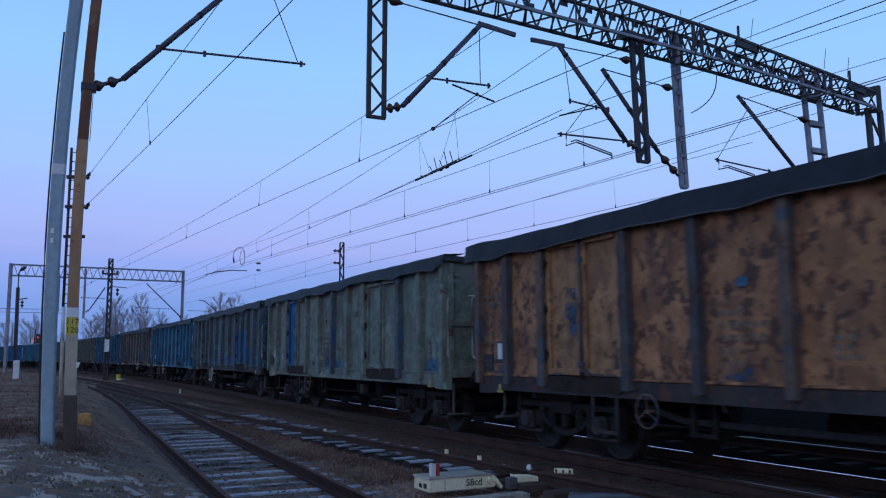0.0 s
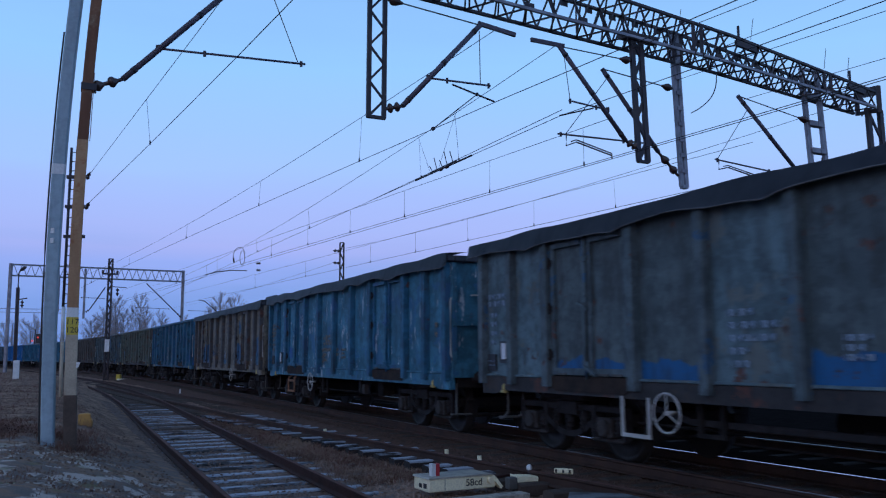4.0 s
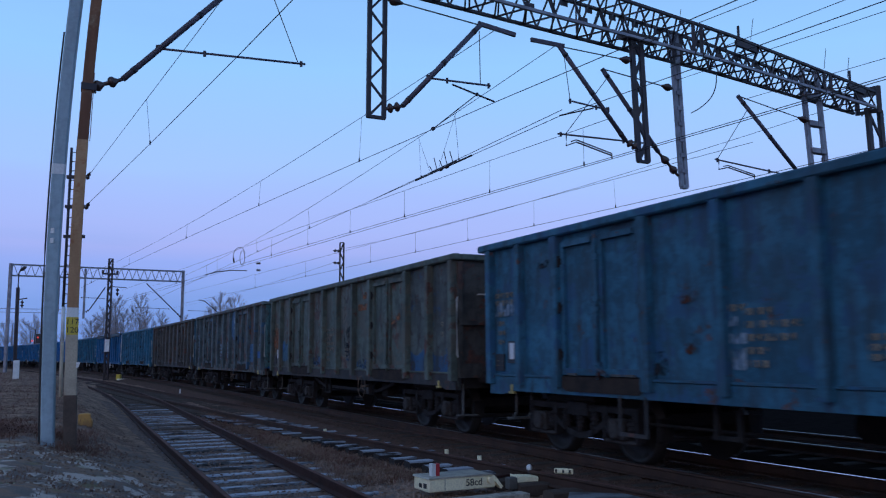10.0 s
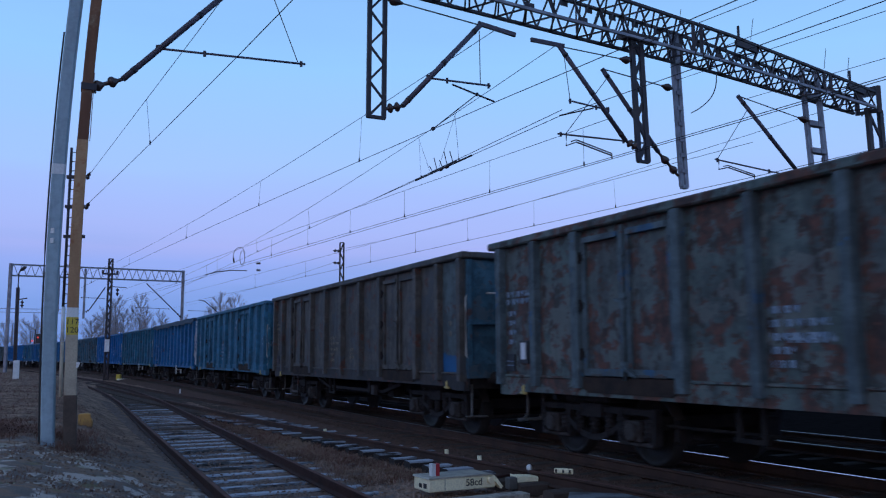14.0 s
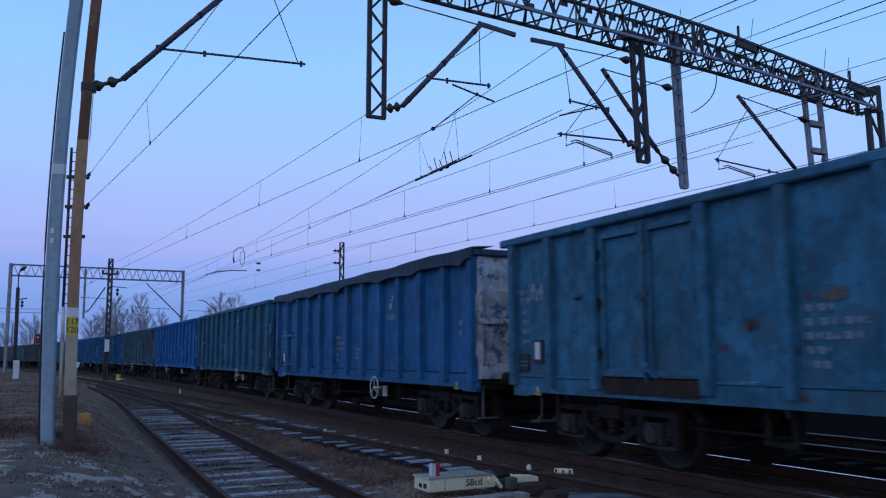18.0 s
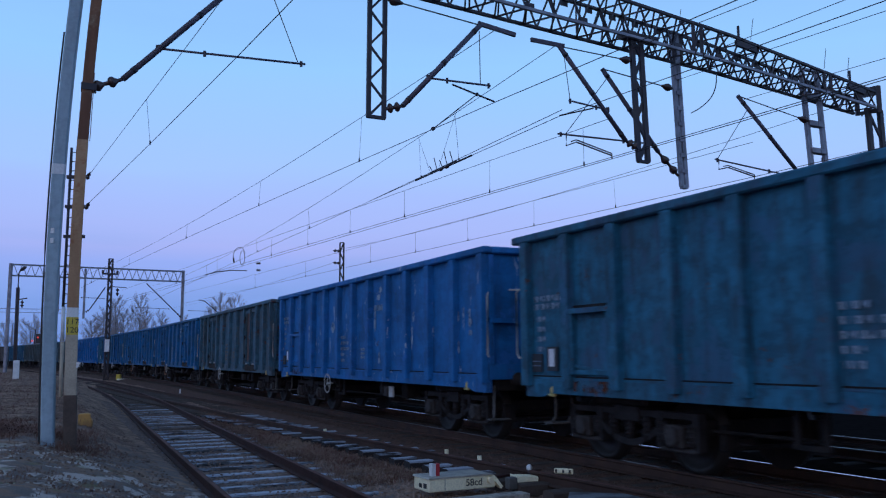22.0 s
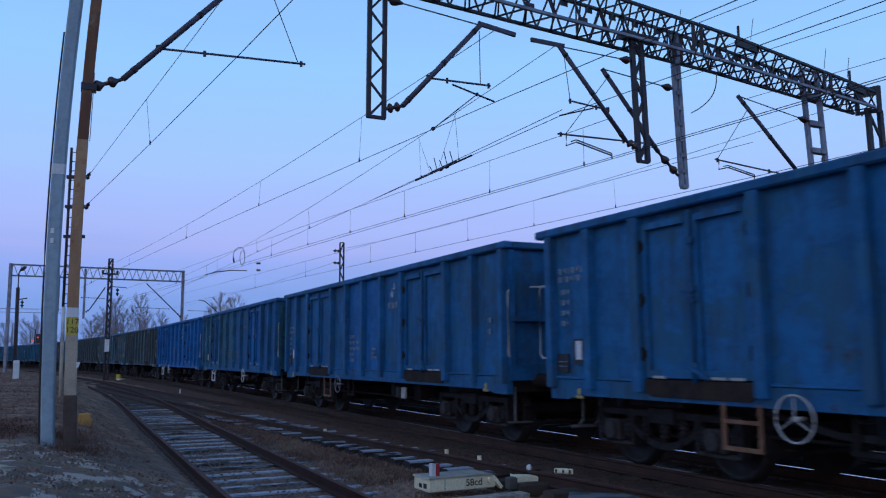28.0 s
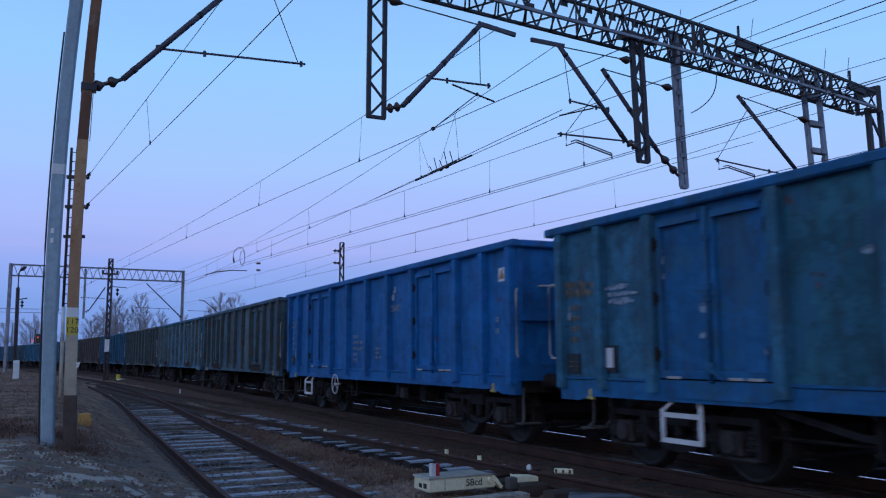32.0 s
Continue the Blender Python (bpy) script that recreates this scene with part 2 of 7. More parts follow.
M_STEEL = surface("dark_lattice_steel", (0.028, 0.025, 0.037), (0.046, 0.033, 0.034), 2.0, 0.6, 0.0, 50, 0.3)
M_TUBE = surface("grey_painted_tube", (0.095, 0.088, 0.125), (0.07, 0.062, 0.085), 2.5, 0.6, 0.0, 30, 0.2)
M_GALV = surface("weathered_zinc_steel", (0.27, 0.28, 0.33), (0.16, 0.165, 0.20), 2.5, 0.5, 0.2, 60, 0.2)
M_LAMPPOLE = surface("pale_grey_pole_paint", (0.31, 0.41, 0.47), (0.25, 0.33, 0.38), 1.6, 0.6, 0.0, 9, 0.1, stretch=(2, 2, 0.4))
M_RUSTPOLE = surface("rusted_pole_steel", (0.27, 0.14, 0.086), (0.17, 0.084, 0.056), 1.7, 0.85, 0.0, 45, 0.4, third=(0.32, 0.25, 0.17), stretch=(1.5, 1.5, 0.5))
M_TANPOLE = surface("rust_streaked_tan_pole", (0.50, 0.31, 0.18), (0.38, 0.215, 0.12), 1.7, 0.85, 0.0, 45, 0.4, third=(0.33, 0.12, 0.05), stretch=(1.5, 1.5, 0.4))
M_CONCRETE = surface("weathered_concrete", (0.50, 0.42, 0.32), (0.38, 0.32, 0.25), 2.2, 0.9, 0.0, 50, 0.4)
M_WHITE = surface("chipped_white_paint", (0.76, 0.76, 0.76), (0.62, 0.62, 0.62), 3.0, 0.6, 0.0, 60, 0.2)
M_YELLOWSIGN = surface("yellow_sign_paint", (0.66, 0.50, 0.06), (0.55, 0.42, 0.06), 5.0, 0.6)
M_BLACK = surface("black_lettering", (0.02, 0.02, 0.022), (0.03, 0.03, 0.03), 6.0, 0.6)
M_WIRE = surface("dark_overhead_wire", (0.03, 0.03, 0.035), (0.05, 0.04, 0.04), 2.0, 0.5, 0.6)
M_PORCELAIN = surface("brown_porcelain", (0.05, 0.03, 0.028), (0.07, 0.04, 0.035), 6.0, 0.25)
# rust paler than the web: sky light on the rail top put into colour
M_RUSTHEAD = surface("skylit_rusty_rail_head", (0.15, 0.072, 0.056), (0.088, 0.046, 0.038), 3.0, 0.85, 0.0, 60, 0.3)
M_RAILRUST = surface("rusty_rail", (0.056, 0.025, 0.021), (0.034, 0.018, 0.016), 2.5, 0.75, 0.0, 70, 0.4)
M_RAILDARK = surface("oily_dark_rail", (0.075, 0.044, 0.034), (0.05, 0.032, 0.027), 2.5, 0.75, 0.0, 70, 0.4)
M_RAILSHINE = surface("polished_rail_head", (0.62, 0.62, 0.64), (0.5, 0.5, 0.52), 4.0, 0.18, 1.0, 80, 0.05)


def frost_on_top(m, frost, share):
    """Frost that lies in patches on the faces that look up."""
    nt = m.node_tree
    n, l, b = nt.nodes, nt.links, nt.nodes["Principled BSDF"]
    under = b.inputs["Base Color"].links[0].from_socket
    up = n.new("ShaderNodeSeparateXYZ")
    l.new(n.new("ShaderNodeNewGeometry").outputs["Normal"], up.inputs[0])
    co = n.new("ShaderNodeTexCoord").outputs["Object"]
    info = n.new("ShaderNodeObjectInfo")
    shift = n.new("ShaderNodeVectorMath")
    shift.operation = 'MULTIPLY_ADD'
    l.new(info.outputs["Random"], shift.inputs[0])
    shift.inputs[1].default_value = (0.0, 37.0, 11.0)
    l.new(co, shift.inputs[2])
    more = n.new("ShaderNodeMath")
    more.operation = 'MULTIPLY_ADD'
    more.inputs[1].default_value = 0.26
    l.new(info.outputs["Random"], more.inputs[0])
    l.new(noise_node(n, l, shift.outputs[0], 2.2, 7, 0.68, (2.2, 1, 1)), more.inputs[2])
    lies = step_node(n, l, more.outputs[0], *share)
    f = mul(n, l, mul(n, l, step_node(n, l, up.outputs["Z"], 0.75, 0.95), lies), 0.9)
    l.new(blend(n, l, f, under, frost), b.inputs["Base Color"])
    return m


def worn_off(m, share):
    """Paint that has flaked away in places."""
    nt = m.node_tree
    n, l, b = nt.nodes, nt.links, nt.nodes["Principled BSDF"]
    co = n.new("ShaderNodeTexCoord").outputs["Object"]
    holes = noise_node(n, l, co, 17, 5, 0.7, (1.0, 1.0, 0.45))
    slots = noise_node(n, l, co, 9, 1, 0.3, (2.2, 0.1, 0.1))
    l.new(mul(n, l, step_node(n, l, holes, share - 0.05, share + 0.05), step_node(n, l, slots, 0.44, 0.50)), b.inputs["Alpha"])
    return m


def flaked(m, share):
    """A thin coat that has flaked off along its edges and in spots."""
    nt = m.node_tree
    n, l, b = nt.nodes, nt.links, nt.nodes["Principled BSDF"]
    co = n.new("ShaderNodeTexCoord").outputs["Object"]
    l.new(step_node(n, l, noise_node(n, l, co, 6, 9, 0.78, (1.0, 1.0, 0.6)), share - 0.05, share + 0.05), b.inputs["Alpha"])
    return m


M_SLEEPERDARK = surface("tarred_wooden_sleeper", (0.075, 0.056, 0.047), (0.11, 0.082, 0.068), 2.2, 0.9, 0.0, 40, 0.6)
M_SLEEPER = frost_on_top(surface("frosted_wooden_sleeper", (0.034, 0.030, 0.030), (0.05, 0.043, 0.04), 2.2, 0.85, 0.0, 40, 0.6), (0.46, 0.48, 0.535), (0.47, 0.68))
# second-track sleepers: the shade beyond the train is put into this colour
M_GAPSLEEPER = surface("gap_shade_sleeper", (0.020, 0.015, 0.013), (0.030, 0.022, 0.018), 2.2, 1.0, 0.0, 40, 0.6)
M_CREAM = surface("cream_machine_paint", (0.97, 0.88, 0.60), (0.86, 0.74, 0.48), 4.0, 0.55, 0.0, 60, 0.15, share=(0.5, 0.75))
M_RED = surface("red_marker_paint", (0.5, 0.03, 0.04), (0.4, 0.03, 0.04), 5, 0.5)
M_ORANGE = surface("dirty_orange_plastic", (0.54, 0.28, 0.07), (0.36, 0.18, 0.06), 5, 0.6)
# running gear grime; also the dark strips painting shade at doors, hatch and ledge
M_UNDER = surface("grimy_gear_and_gap_shade", (0.016, 0.015, 0.016), (0.030, 0.025, 0.023), 4.0, 0.8, 0.0, 60, 0.4)
M_AXLE = surface("dusty_axle_box", (0.060, 0.055, 0.055), (0.030, 0.026, 0.025), 5.0, 0.8, 0.0, 60, 0.4)
M_BOGIE = surface("dusty_bogie_casting", (0.033, 0.031, 0.033), (0.019, 0.017, 0.018), 6.0, 0.8, 0.0, 50, 0.5, third=(0.046, 0.030, 0.024))
M_WHEEL = surface("dirty_wheel_steel", (0.015, 0.014, 0.014), (0.026, 0.021, 0.019), 5.0, 0.6, 0.2)
M_COAL = surface("coal", (0.018, 0.018, 0.02), (0.03, 0.03, 0.032), 9.0, 0.6, 0.0, 30, 0.8)
M_TARP = surface("dark_tarpaulin", (0.022, 0.024, 0.034), (0.036, 0.039, 0.05), 2.5, 0.6, 0.0, 20, 0.5)
M_HOOK = surface("faded_yellow_paint", (0.52, 0.42, 0.16), (0.34, 0.27, 0.12), 7, 0.7)
M_RAILING = surface("pale_handrail_paint", (0.54, 0.54, 0.52), (0.38, 0.37, 0.35), 5, 0.6)
M_MARK = worn_off(surface("faded_white_marking", (0.26, 0.34, 0.42), (0.16, 0.24, 0.34), 8, 0.7, share=(0.45, 0.6)), 0.48)
M_EMBLEM = worn_off(surface("chipped_white_emblem", (0.46, 0.53, 0.60), (0.32, 0.40, 0.48), 8, 0.7), 0.36)
M_OLDMARK = worn_off(surface("faded_ochre_marking", (0.25, 0.20, 0.145), (0.17, 0.145, 0.11), 8, 0.7, share=(0.45, 0.6)), 0.50)
M_SPRAY = flaked(surface("blue_spray_paint", (0.010, 0.098, 0.33), (0.012, 0.115, 0.27), 5, 0.6), 0.42)
M_WASH = flaked(surface("thin_blue_wash", (0.020, 0.082, 0.19), (0.036, 0.08, 0.13), 5, 0.65), 0.52)
M_TEALMARK = flaked(surface("blue_grey_touch_up_paint", (0.030, 0.120, 0.215), (0.045, 0.12, 0.175), 4, 0.65), 0.45)
M_BLUEPANEL = flaked(surface("blue_number_panel", (0.016, 0.108, 0.245), (0.030, 0.10, 0.16), 5, 0.6, share=(0.45, 0.6)), 0.42)
M_SCRAPE = flaked(surface("bare_pale_scrape", (0.38, 0.46, 0.55), (0.20, 0.29, 0.39), 7, 0.6), 0.49)
M_OCHREBLOT = flaked(surface("faded_ochre_stencil", (0.185, 0.165, 0.125), (0.13, 0.125, 0.105), 6, 0.75), 0.49)
M_RUSTMARK = flaked(surface("rust_spot", (0.15, 0.055, 0.032), (0.085, 0.036, 0.026), 8, 0.85), 0.55)
M_REDBLOT = flaked(surface("faded_red_lead_mark", (0.36, 0.135, 0.065), (0.22, 0.095, 0.055), 7, 0.75), 0.49)
M_SMEAR = flaked(surface("sooty_smear", (0.020, 0.022, 0.028), (0.035, 0.038, 0.045), 5, 0.8), 0.53)
M_PLATE = surface("white_label_card", (0.72, 0.73, 0.75), (0.62, 0.63, 0.66), 8, 0.5)
M_PLATEBACK = surface("black_label_holder", (0.02, 0.022, 0.03), (0.03, 0.03, 0.035), 8, 0.6)
# distance haze painted as paler bark, palest in crowns and far woods
M_BARK = surface("haze_paled_trunk_bark", (0.26, 0.22, 0.215), (0.19, 0.165, 0.165), 3, 0.9)
M_HAZEBARK = surface("haze_paled_bark", (0.41, 0.36, 0.37), (0.32, 0.285, 0.295), 3, 0.9)
M_REDLAMP = glow("red_signal_light", (1.0, 0.08, 0.06), 0.55)


def ground_material():
    m, n, l, b = nodes_of("dead_grass_and_cinder_ground")
    co = n.new("ShaderNodeTexCoord").outputs["Object"]
    big = noise_node(n, l, co, 0.55, 6, 0.62)
    mid = noise_node(n, l, co, 3.0, 6, 0.65)
    fine = noise_node(n, l, co, 28, 5, 0.7)
    c = blend(n, l, step_node(n, l, big, 0.35, 0.65), (0.275, 0.168, 0.122), (0.335, 0.21, 0.142))
    c = blend(n, l, mul(n, l, step_node(n, l, mid, 0.44, 0.60), 0.85), c, (0.105, 0.068, 0.053))
    c = blend(n, l, mul(n, l, step_node(n, l, fine, 0.5, 0.75), 0.6), c, (0.38, 0.285, 0.21))
    # a crust of frozen mud in flakes where the bank is trodden bare
    far = n.new("ShaderNodeVectorMath")
    far.operation = 'DISTANCE'
    flat = n.new("ShaderNodeMapping")
    flat.inputs["Scale"].default_value = (1.0, 1.0, 0.0)
    l.new(co, flat.inputs[0])
    l.new(flat.outputs[0], far.inputs[0])
    far.inputs[1].default_value = (-4.2, 9.0, 0.0)
    near = step_node(n, l, far.outputs["Value"], 3.5, 2.1)
    trodden = mul(n, l, step_node(n, l, far.outputs["Value"], 9.0, 3.5), step_node(n, l, mid, 0.38, 0.55))
    c = blend(n, l, mul(n, l, trodden, 0.7), c, (0.215, 0.185, 0.17))
    crust = noise_node(n, l, co, 4.2, 4, 0.5, (1.0, 0.42, 1.0))
    grit = noise_node(n, l, co, 7.0, 6, 0.7)
    f = mul(n, l, mul(n, l, near, step_node(n, l, crust, 0.52, 0.58)), 0.85)
    c = blend(n, l, mul(n, l, f, step_node(n, l, grit, 0.36, 0.46)), c, (0.62, 0.52, 0.45))
    moss = noise_node(n, l, co, 2.3, 5, 0.6)
    c = blend(n, l, mul(n, l, mul(n, l, near, step_node(n, l, moss, 0.56, 0.66)), 0.6), c, (0.20, 0.185, 0.09))
    l.new(c, b.inputs["Base Color"])
    b.inputs["Roughness"].default_value = 0.95
    b.inputs["Specular IOR Level"].default_value = 0.08
    bump(n, l, b, fine, 0.9, 0.04)
    return m


M_GROUND = ground_material()
M_BALLAST = surface("brown_ballast", (0.132, 0.071, 0.051), (0.085, 0.050, 0.038), 6.0, 0.95, 0.0, 45, 1.0, share=(0.4, 0.6))
# near-black, no sheen: shade seen under the wagons put into the ballast colour
M_GAPBALLAST = surface("gap_shade_ballast", (0.013, 0.0095, 0.008), (0.008, 0.0065, 0.006), 6.0, 1.0, 0.0, 45, 1.0)
M_GAPBALLAST.node_tree.nodes["Principled BSDF"].inputs["Specular IOR Level"].default_value = 0.0
M_RAILDULL = surface("dulled_rail_head", (0.20, 0.19, 0.19), (0.12, 0.115, 0.115), 4.0, 0.45, 1.0, 80, 0.05)
# the same under-wagon shade put into a ground colour
M_GAPGROUND = surface("gap_shade_ground", (0.014, 0.012, 0.012), (0.009, 0.008, 0.008), 5.0, 1.0, 0.0, 40, 0.8)
M_GAPGROUND.node_tree.nodes["Principled BSDF"].inputs["Specular IOR Level"].default_value = 0.0
M_CLOD = surface("dark_clod", (0.112, 0.067, 0.050), (0.068, 0.045, 0.036), 9.0, 0.95, 0.0, 60, 0.4)
M_WEED = surface("red_brown_dead_weed", (0.225, 0.115, 0.085), (0.125, 0.07, 0.056), 2.0, 0.9)
M_DARKSTONE = surface("oily_ballast_stone", (0.36, 0.245, 0.19), (0.20, 0.13, 0.10), 9.0, 0.9, 0.0, 60, 0.4)
M_STONE = surface("ballast_stone", (0.28, 0.185, 0.140), (0.15, 0.098, 0.076), 9.0, 0.9, 0.0, 60, 0.4)
M_PALESTONE = surface("frosted_grey_stone", (0.24, 0.185, 0.165), (0.13, 0.10, 0.09), 9.0, 0.9, 0.0, 60, 0.4)
M_FROST = surface("frosted_mud", (0.20, 0.21, 0.22), (0.09, 0.09, 0.095), 3.0, 0.8, 0.0, 30, 0.6, share=(0.42, 0.6))
M_STRAW = surface("dead_grass_blade", (0.33, 0.21, 0.145), (0.20, 0.122, 0.085), 2.0, 0.9)

SIDING_S = (-300, -55, -45, -38, -33, -24, -18, -13, -10, 0, 40)
SIDING_LAT = (-4.4, -4.4, -4.4, -4.45, -4.52, -4.77, -4.94, -5.10, -5.20, -5.55, -7.2)
SIDING_Z = -0.2


def siding_lat(s):
    return float(np.interp(s, SIDING_S, SIDING_LAT))


CROSS_S = (-75, -60, -47.5, -40, -36, -31, -29, -25, -20, -16.6, -14, -12, -9, -6, 0, 8)
CROSS_LAT = (-4.4, -3.95, -3.6, -3.3, -3.0, -2.6, -2.46, -2.22, -1.93, -1.69, -1.54, -1.42, -1.23, -1.02, -0.6, -0.15)


def cross_lat(s):
    """The crossover's middle: leaves the train's track and bends back into the siding."""
    return sum(float(np.interp(s + d, CROSS_S, CROSS_LAT)) for d in (-2, -1, 0, 1, 2)) / 5


def cross_z(s):
    return float(np.interp(s, (-25, -12, 2), (SIDING_Z, -0.10, 0.0)))


def ground_z(s, lat):
    """Height of the ground: a track bed, a lower siding, and a low bank where the viewer stands."""
    d = np.asarray(lat) - np.interp(s, SIDING_S, SIDING_LAT)
    bank = np.interp(d, (-60, -4.2, -3.0, -2.2, -1.5, -1.0, -0.75, 0.75, 1.2, 1.5, 1.9), (0.05, 0.34, 0.30, 0.10, -0.22, -0.325, -0.405, -0.405, -0.40, -0.36, -0.32))
    bed = np.interp(lat, (-3.4, -3.0, -1.9, 2.4, 3.0, 7.0, 9.0, 60), (-0.32, -0.355, -0.35, -0.30, -0.30, -0.30, -0.5, -0.5))
    return np.where(d < 1.9, bank, bed)


# ---- ground: one sheet to the horizon ----
def make_ground():
    xs = np.concatenate([[-3000, -1200, -500, -250, -160, -120], np.arange(-95, -20, 2.5), np.arange(-20, -9, 0.6), np.arange(-9, 6, 0.15), np.arange(6, 16, 0.35), np.arange(16, 40, 2.0), [50, 80, 150, 400, 1200, 3000]])
    ys = np.concatenate([[-3000, -1000, -300, -100, -60], np.arange(-40, -8, 1.6), np.arange(-8, 9, 0.35), np.arange(9, 24, 0.15), np.arange(24, 40, 0.5), np.arange(40, 130, 2.0), [135, 150, 170, 200, 240, 300, 450, 800, 1500, 3000]])
    gx, gy = np.meshgrid(xs, ys)
    s, lat = to_line(gx, gy)
    z = ground_z(s, lat)
    for i in range(len(z)):
        x, y = gx.ravel()[i], gy.ravel()[i]
        if abs(x) < 60 and -5 < y < 130:
            rough = 0.05 if (lat[i] < -6.6 or lat[i] > 8) else 0.03 if abs(lat[i] + 5.2) > 1.2 else 0.012
            z[i] += rough * noise.noise((x * 0.9, y * 0.9, 0)) + 0.8 * rough * noise.noise((x * 3.1, y * 3.1, 5))
    verts = np.stack([gx.ravel(), gy.ravel(), z], 1)
    nx = len(xs)
    faces = [(j * nx + i, j * nx + i + 1, (j + 1) * nx + i + 1, (j + 1) * nx + i) for j in range(len(ys) - 1) for i in range(nx - 1)]
    me = bpy.data.meshes.new("ground")
    me.from_pydata(verts.tolist(), [], faces)
    me.polygons.foreach_set("use_smooth", [True] * len(faces))
    me.materials.append(None)
    return tagged(part("ground", me, M_GROUND), "dark cinder and dead grass ground with frost patches", "ground", kind="structure")


make_ground()


def sweep(bm, pts, profile):
    """A profile (across, up) drawn along places with headings: (place, heading)."""
    rings = []
    for p, h in pts:
        side = Vector((math.sin(h), math.cos(h), 0))
        rings.append([bm.verts.new(p + side * a + Vector((0, 0, b))) for a, b in profile])
    n = len(profile)
    for ra, rb in zip(rings, rings[1:]):
        for i in range(n):
            j = (i + 1) % n
            bm.faces.new((ra[i], ra[j], rb[j], rb[i]))
    bm.faces.new(rings[0])
    bm.faces.new(rings[-1][::-1])


RAIL = [(-0.065, -0.16), (0.065, -0.16), (0.065, -0.145), (0.012, -0.125), (0.012, -0.045), (0.035, -0.032), (0.035, -0.004), (-0.035, -0.004), (-0.035, -0.032), (-0.012, -0.045), (-0.012, -0.125), (-0.065, -0.145)]
HEAD = [(-0.030, -0.004), (0.030, -0.004), (0.024, 0.0), (-0.024, 0.0)]


def rail_along(name, s0, s1, lat, z, parent, shiny):
    n = max(2, int(abs(s1 - s0) / 1.5))
    pts = []
    for i in range(n + 1):
        s = s0 + (s1 - s0) * i / n
        a, b = on_line(s - 0.3, lat(s - 0.3), z(s)), on_line(s + 0.3, lat(s + 0.3), z(s))
        d = b - a
        pts.append(((a + b) / 2, math.atan2(-d.y, d.x)))
    rust = M_RAILDARK if z(0) > -0.15 else M_RAILRUST
    r = part(name, made(sweep, pts, RAIL), rust, parent)
    part("rail_head", made(sweep, pts, HEAD), shiny or M_RUSTHEAD, r, "polished running surface" if shiny else "")
    return r


def sleeper_shape(bm, length):
    prism(bm, [(-0.125, -0.15), (0.125, -0.15), (0.125, -0.02), (0.09, 0.0), (-0.09, 0.0), (-0.125, -0.02)], 1, -length / 2, length / 2)


def lay_track(name, label, lat, z, s0, s1, shiny, frost, near0, near1, lengths=lambda s: (0.0, 2.6), sink=0.172, wood=None, pace=0.62):
    root = tagged(new(name), label, "track", kind="structure")
    for side in (-0.752, 0.752):
        rail_along("rail", s0, s1, lambda s: lat(s) + side, z, root, M_RAILDULL if shiny and side < 0 else shiny)
    rng = random.Random(len(name))
    far = bmesh.new()
    s = s0 + 0.3
    while s < s1:
        shift, length = lengths(s)
        p = on_line(s, lat(s) + shift, z(s) - sink + rng.uniform(-0.012, 0.008))
        turn = -heading(s) + rng.uniform(-0.03, 0.03)
        m = Matrix.LocRotScale(p, Euler((0, rng.uniform(-0.02, 0.02), turn)), None)
        mat = M_SLEEPER if rng.random() < frost(s) else wood or M_SLEEPERDARK
        if near0 < s < near1:
            part("sleeper", cached(("sleeper", round(length, 1)), lambda bm: sleeper_shape(bm, round(length, 1))), mat, root, at=m)
        else:
            b2 = bmesh.new()
            sleeper_shape(b2, length)
            b2.transform(m)
            tmp = bpy.data.meshes.new("tmp")
            b2.to_mesh(tmp)
            b2.free()
            far.from_mesh(tmp)
            bpy.data.meshes.remove(tmp)
        s += pace + rng.uniform(-0.03, 0.03)
    if len(far.verts):
        tagged(part("far_sleepers", far, M_SLEEPERDARK, root), kind="stuff")
    return root


def ballast_bed(name, label, lat, z, s0, s1, half, mat):
    pts = []
    n = int(abs(s1 - s0) / 2)
    for i in range(n + 1):
        s = s0 + (s1 - s0) * i / n
        pts.append((on_line(s, lat(s), z(s)), heading(s)))
    return tagged(part(name, made(sweep, pts, [(-half - 1.1, -0.62), (half + 0.35, -0.62), (half, -0.185), (-half + 0.25, -0.185), (-half - 0.25, -0.32)]), mat), label, "ballast", kind="structure")


ballast_bed("ballast_main", "dark brown stone ballast under the main track", lambda s: 0.0, lambda s: 0.0, -280, 60, 1.7, M_BALLAST)
# second bed and the added sheet beyond it are painted dark as shade
ballast_bed("ballast_second", "stone ballast under the second track, shade put into its colour", lambda s: 3.95, lambda s: 0.0, -280, 60, 1.7, M_GAPBALLAST)
tagged(part("cinder_yard", made(sweep, [(on_line(s, 11.0, -0.06), heading(s)) for s in range(-260, 61, 4)], [(-6.0, -0.6), (9.0, -0.6), (8.6, -0.21), (-5.6, -0.21)]), M_GAPGROUND), "near-black ground sheet added beyond the tracks to darken the gap", "ground", kind="structure")
lay_track("track_main", "main running track with polished steel rails", lambda s: 0.0, lambda s: 0.0, -280, 60, M_RAILSHINE, lambda s: 0.0, -60, 8)
lay_track("track_second", "parallel track with polished rails beyond the train", lambda s: 3.95, lambda s: 0.0, -280, 60, M_RAILDULL, lambda s: 0.0, -40, 6, wood=M_GAPSLEEPER)
lay_track("track_siding", "rusty siding track on frosted wooden sleepers", siding_lat, lambda s: SIDING_Z, -280, 45, None, lambda s: 0.9 if s > -28 else 0.75 if s > -36 else 0.0, -60, -4, lambda s: (0.16, 2.5), pace=0.70)
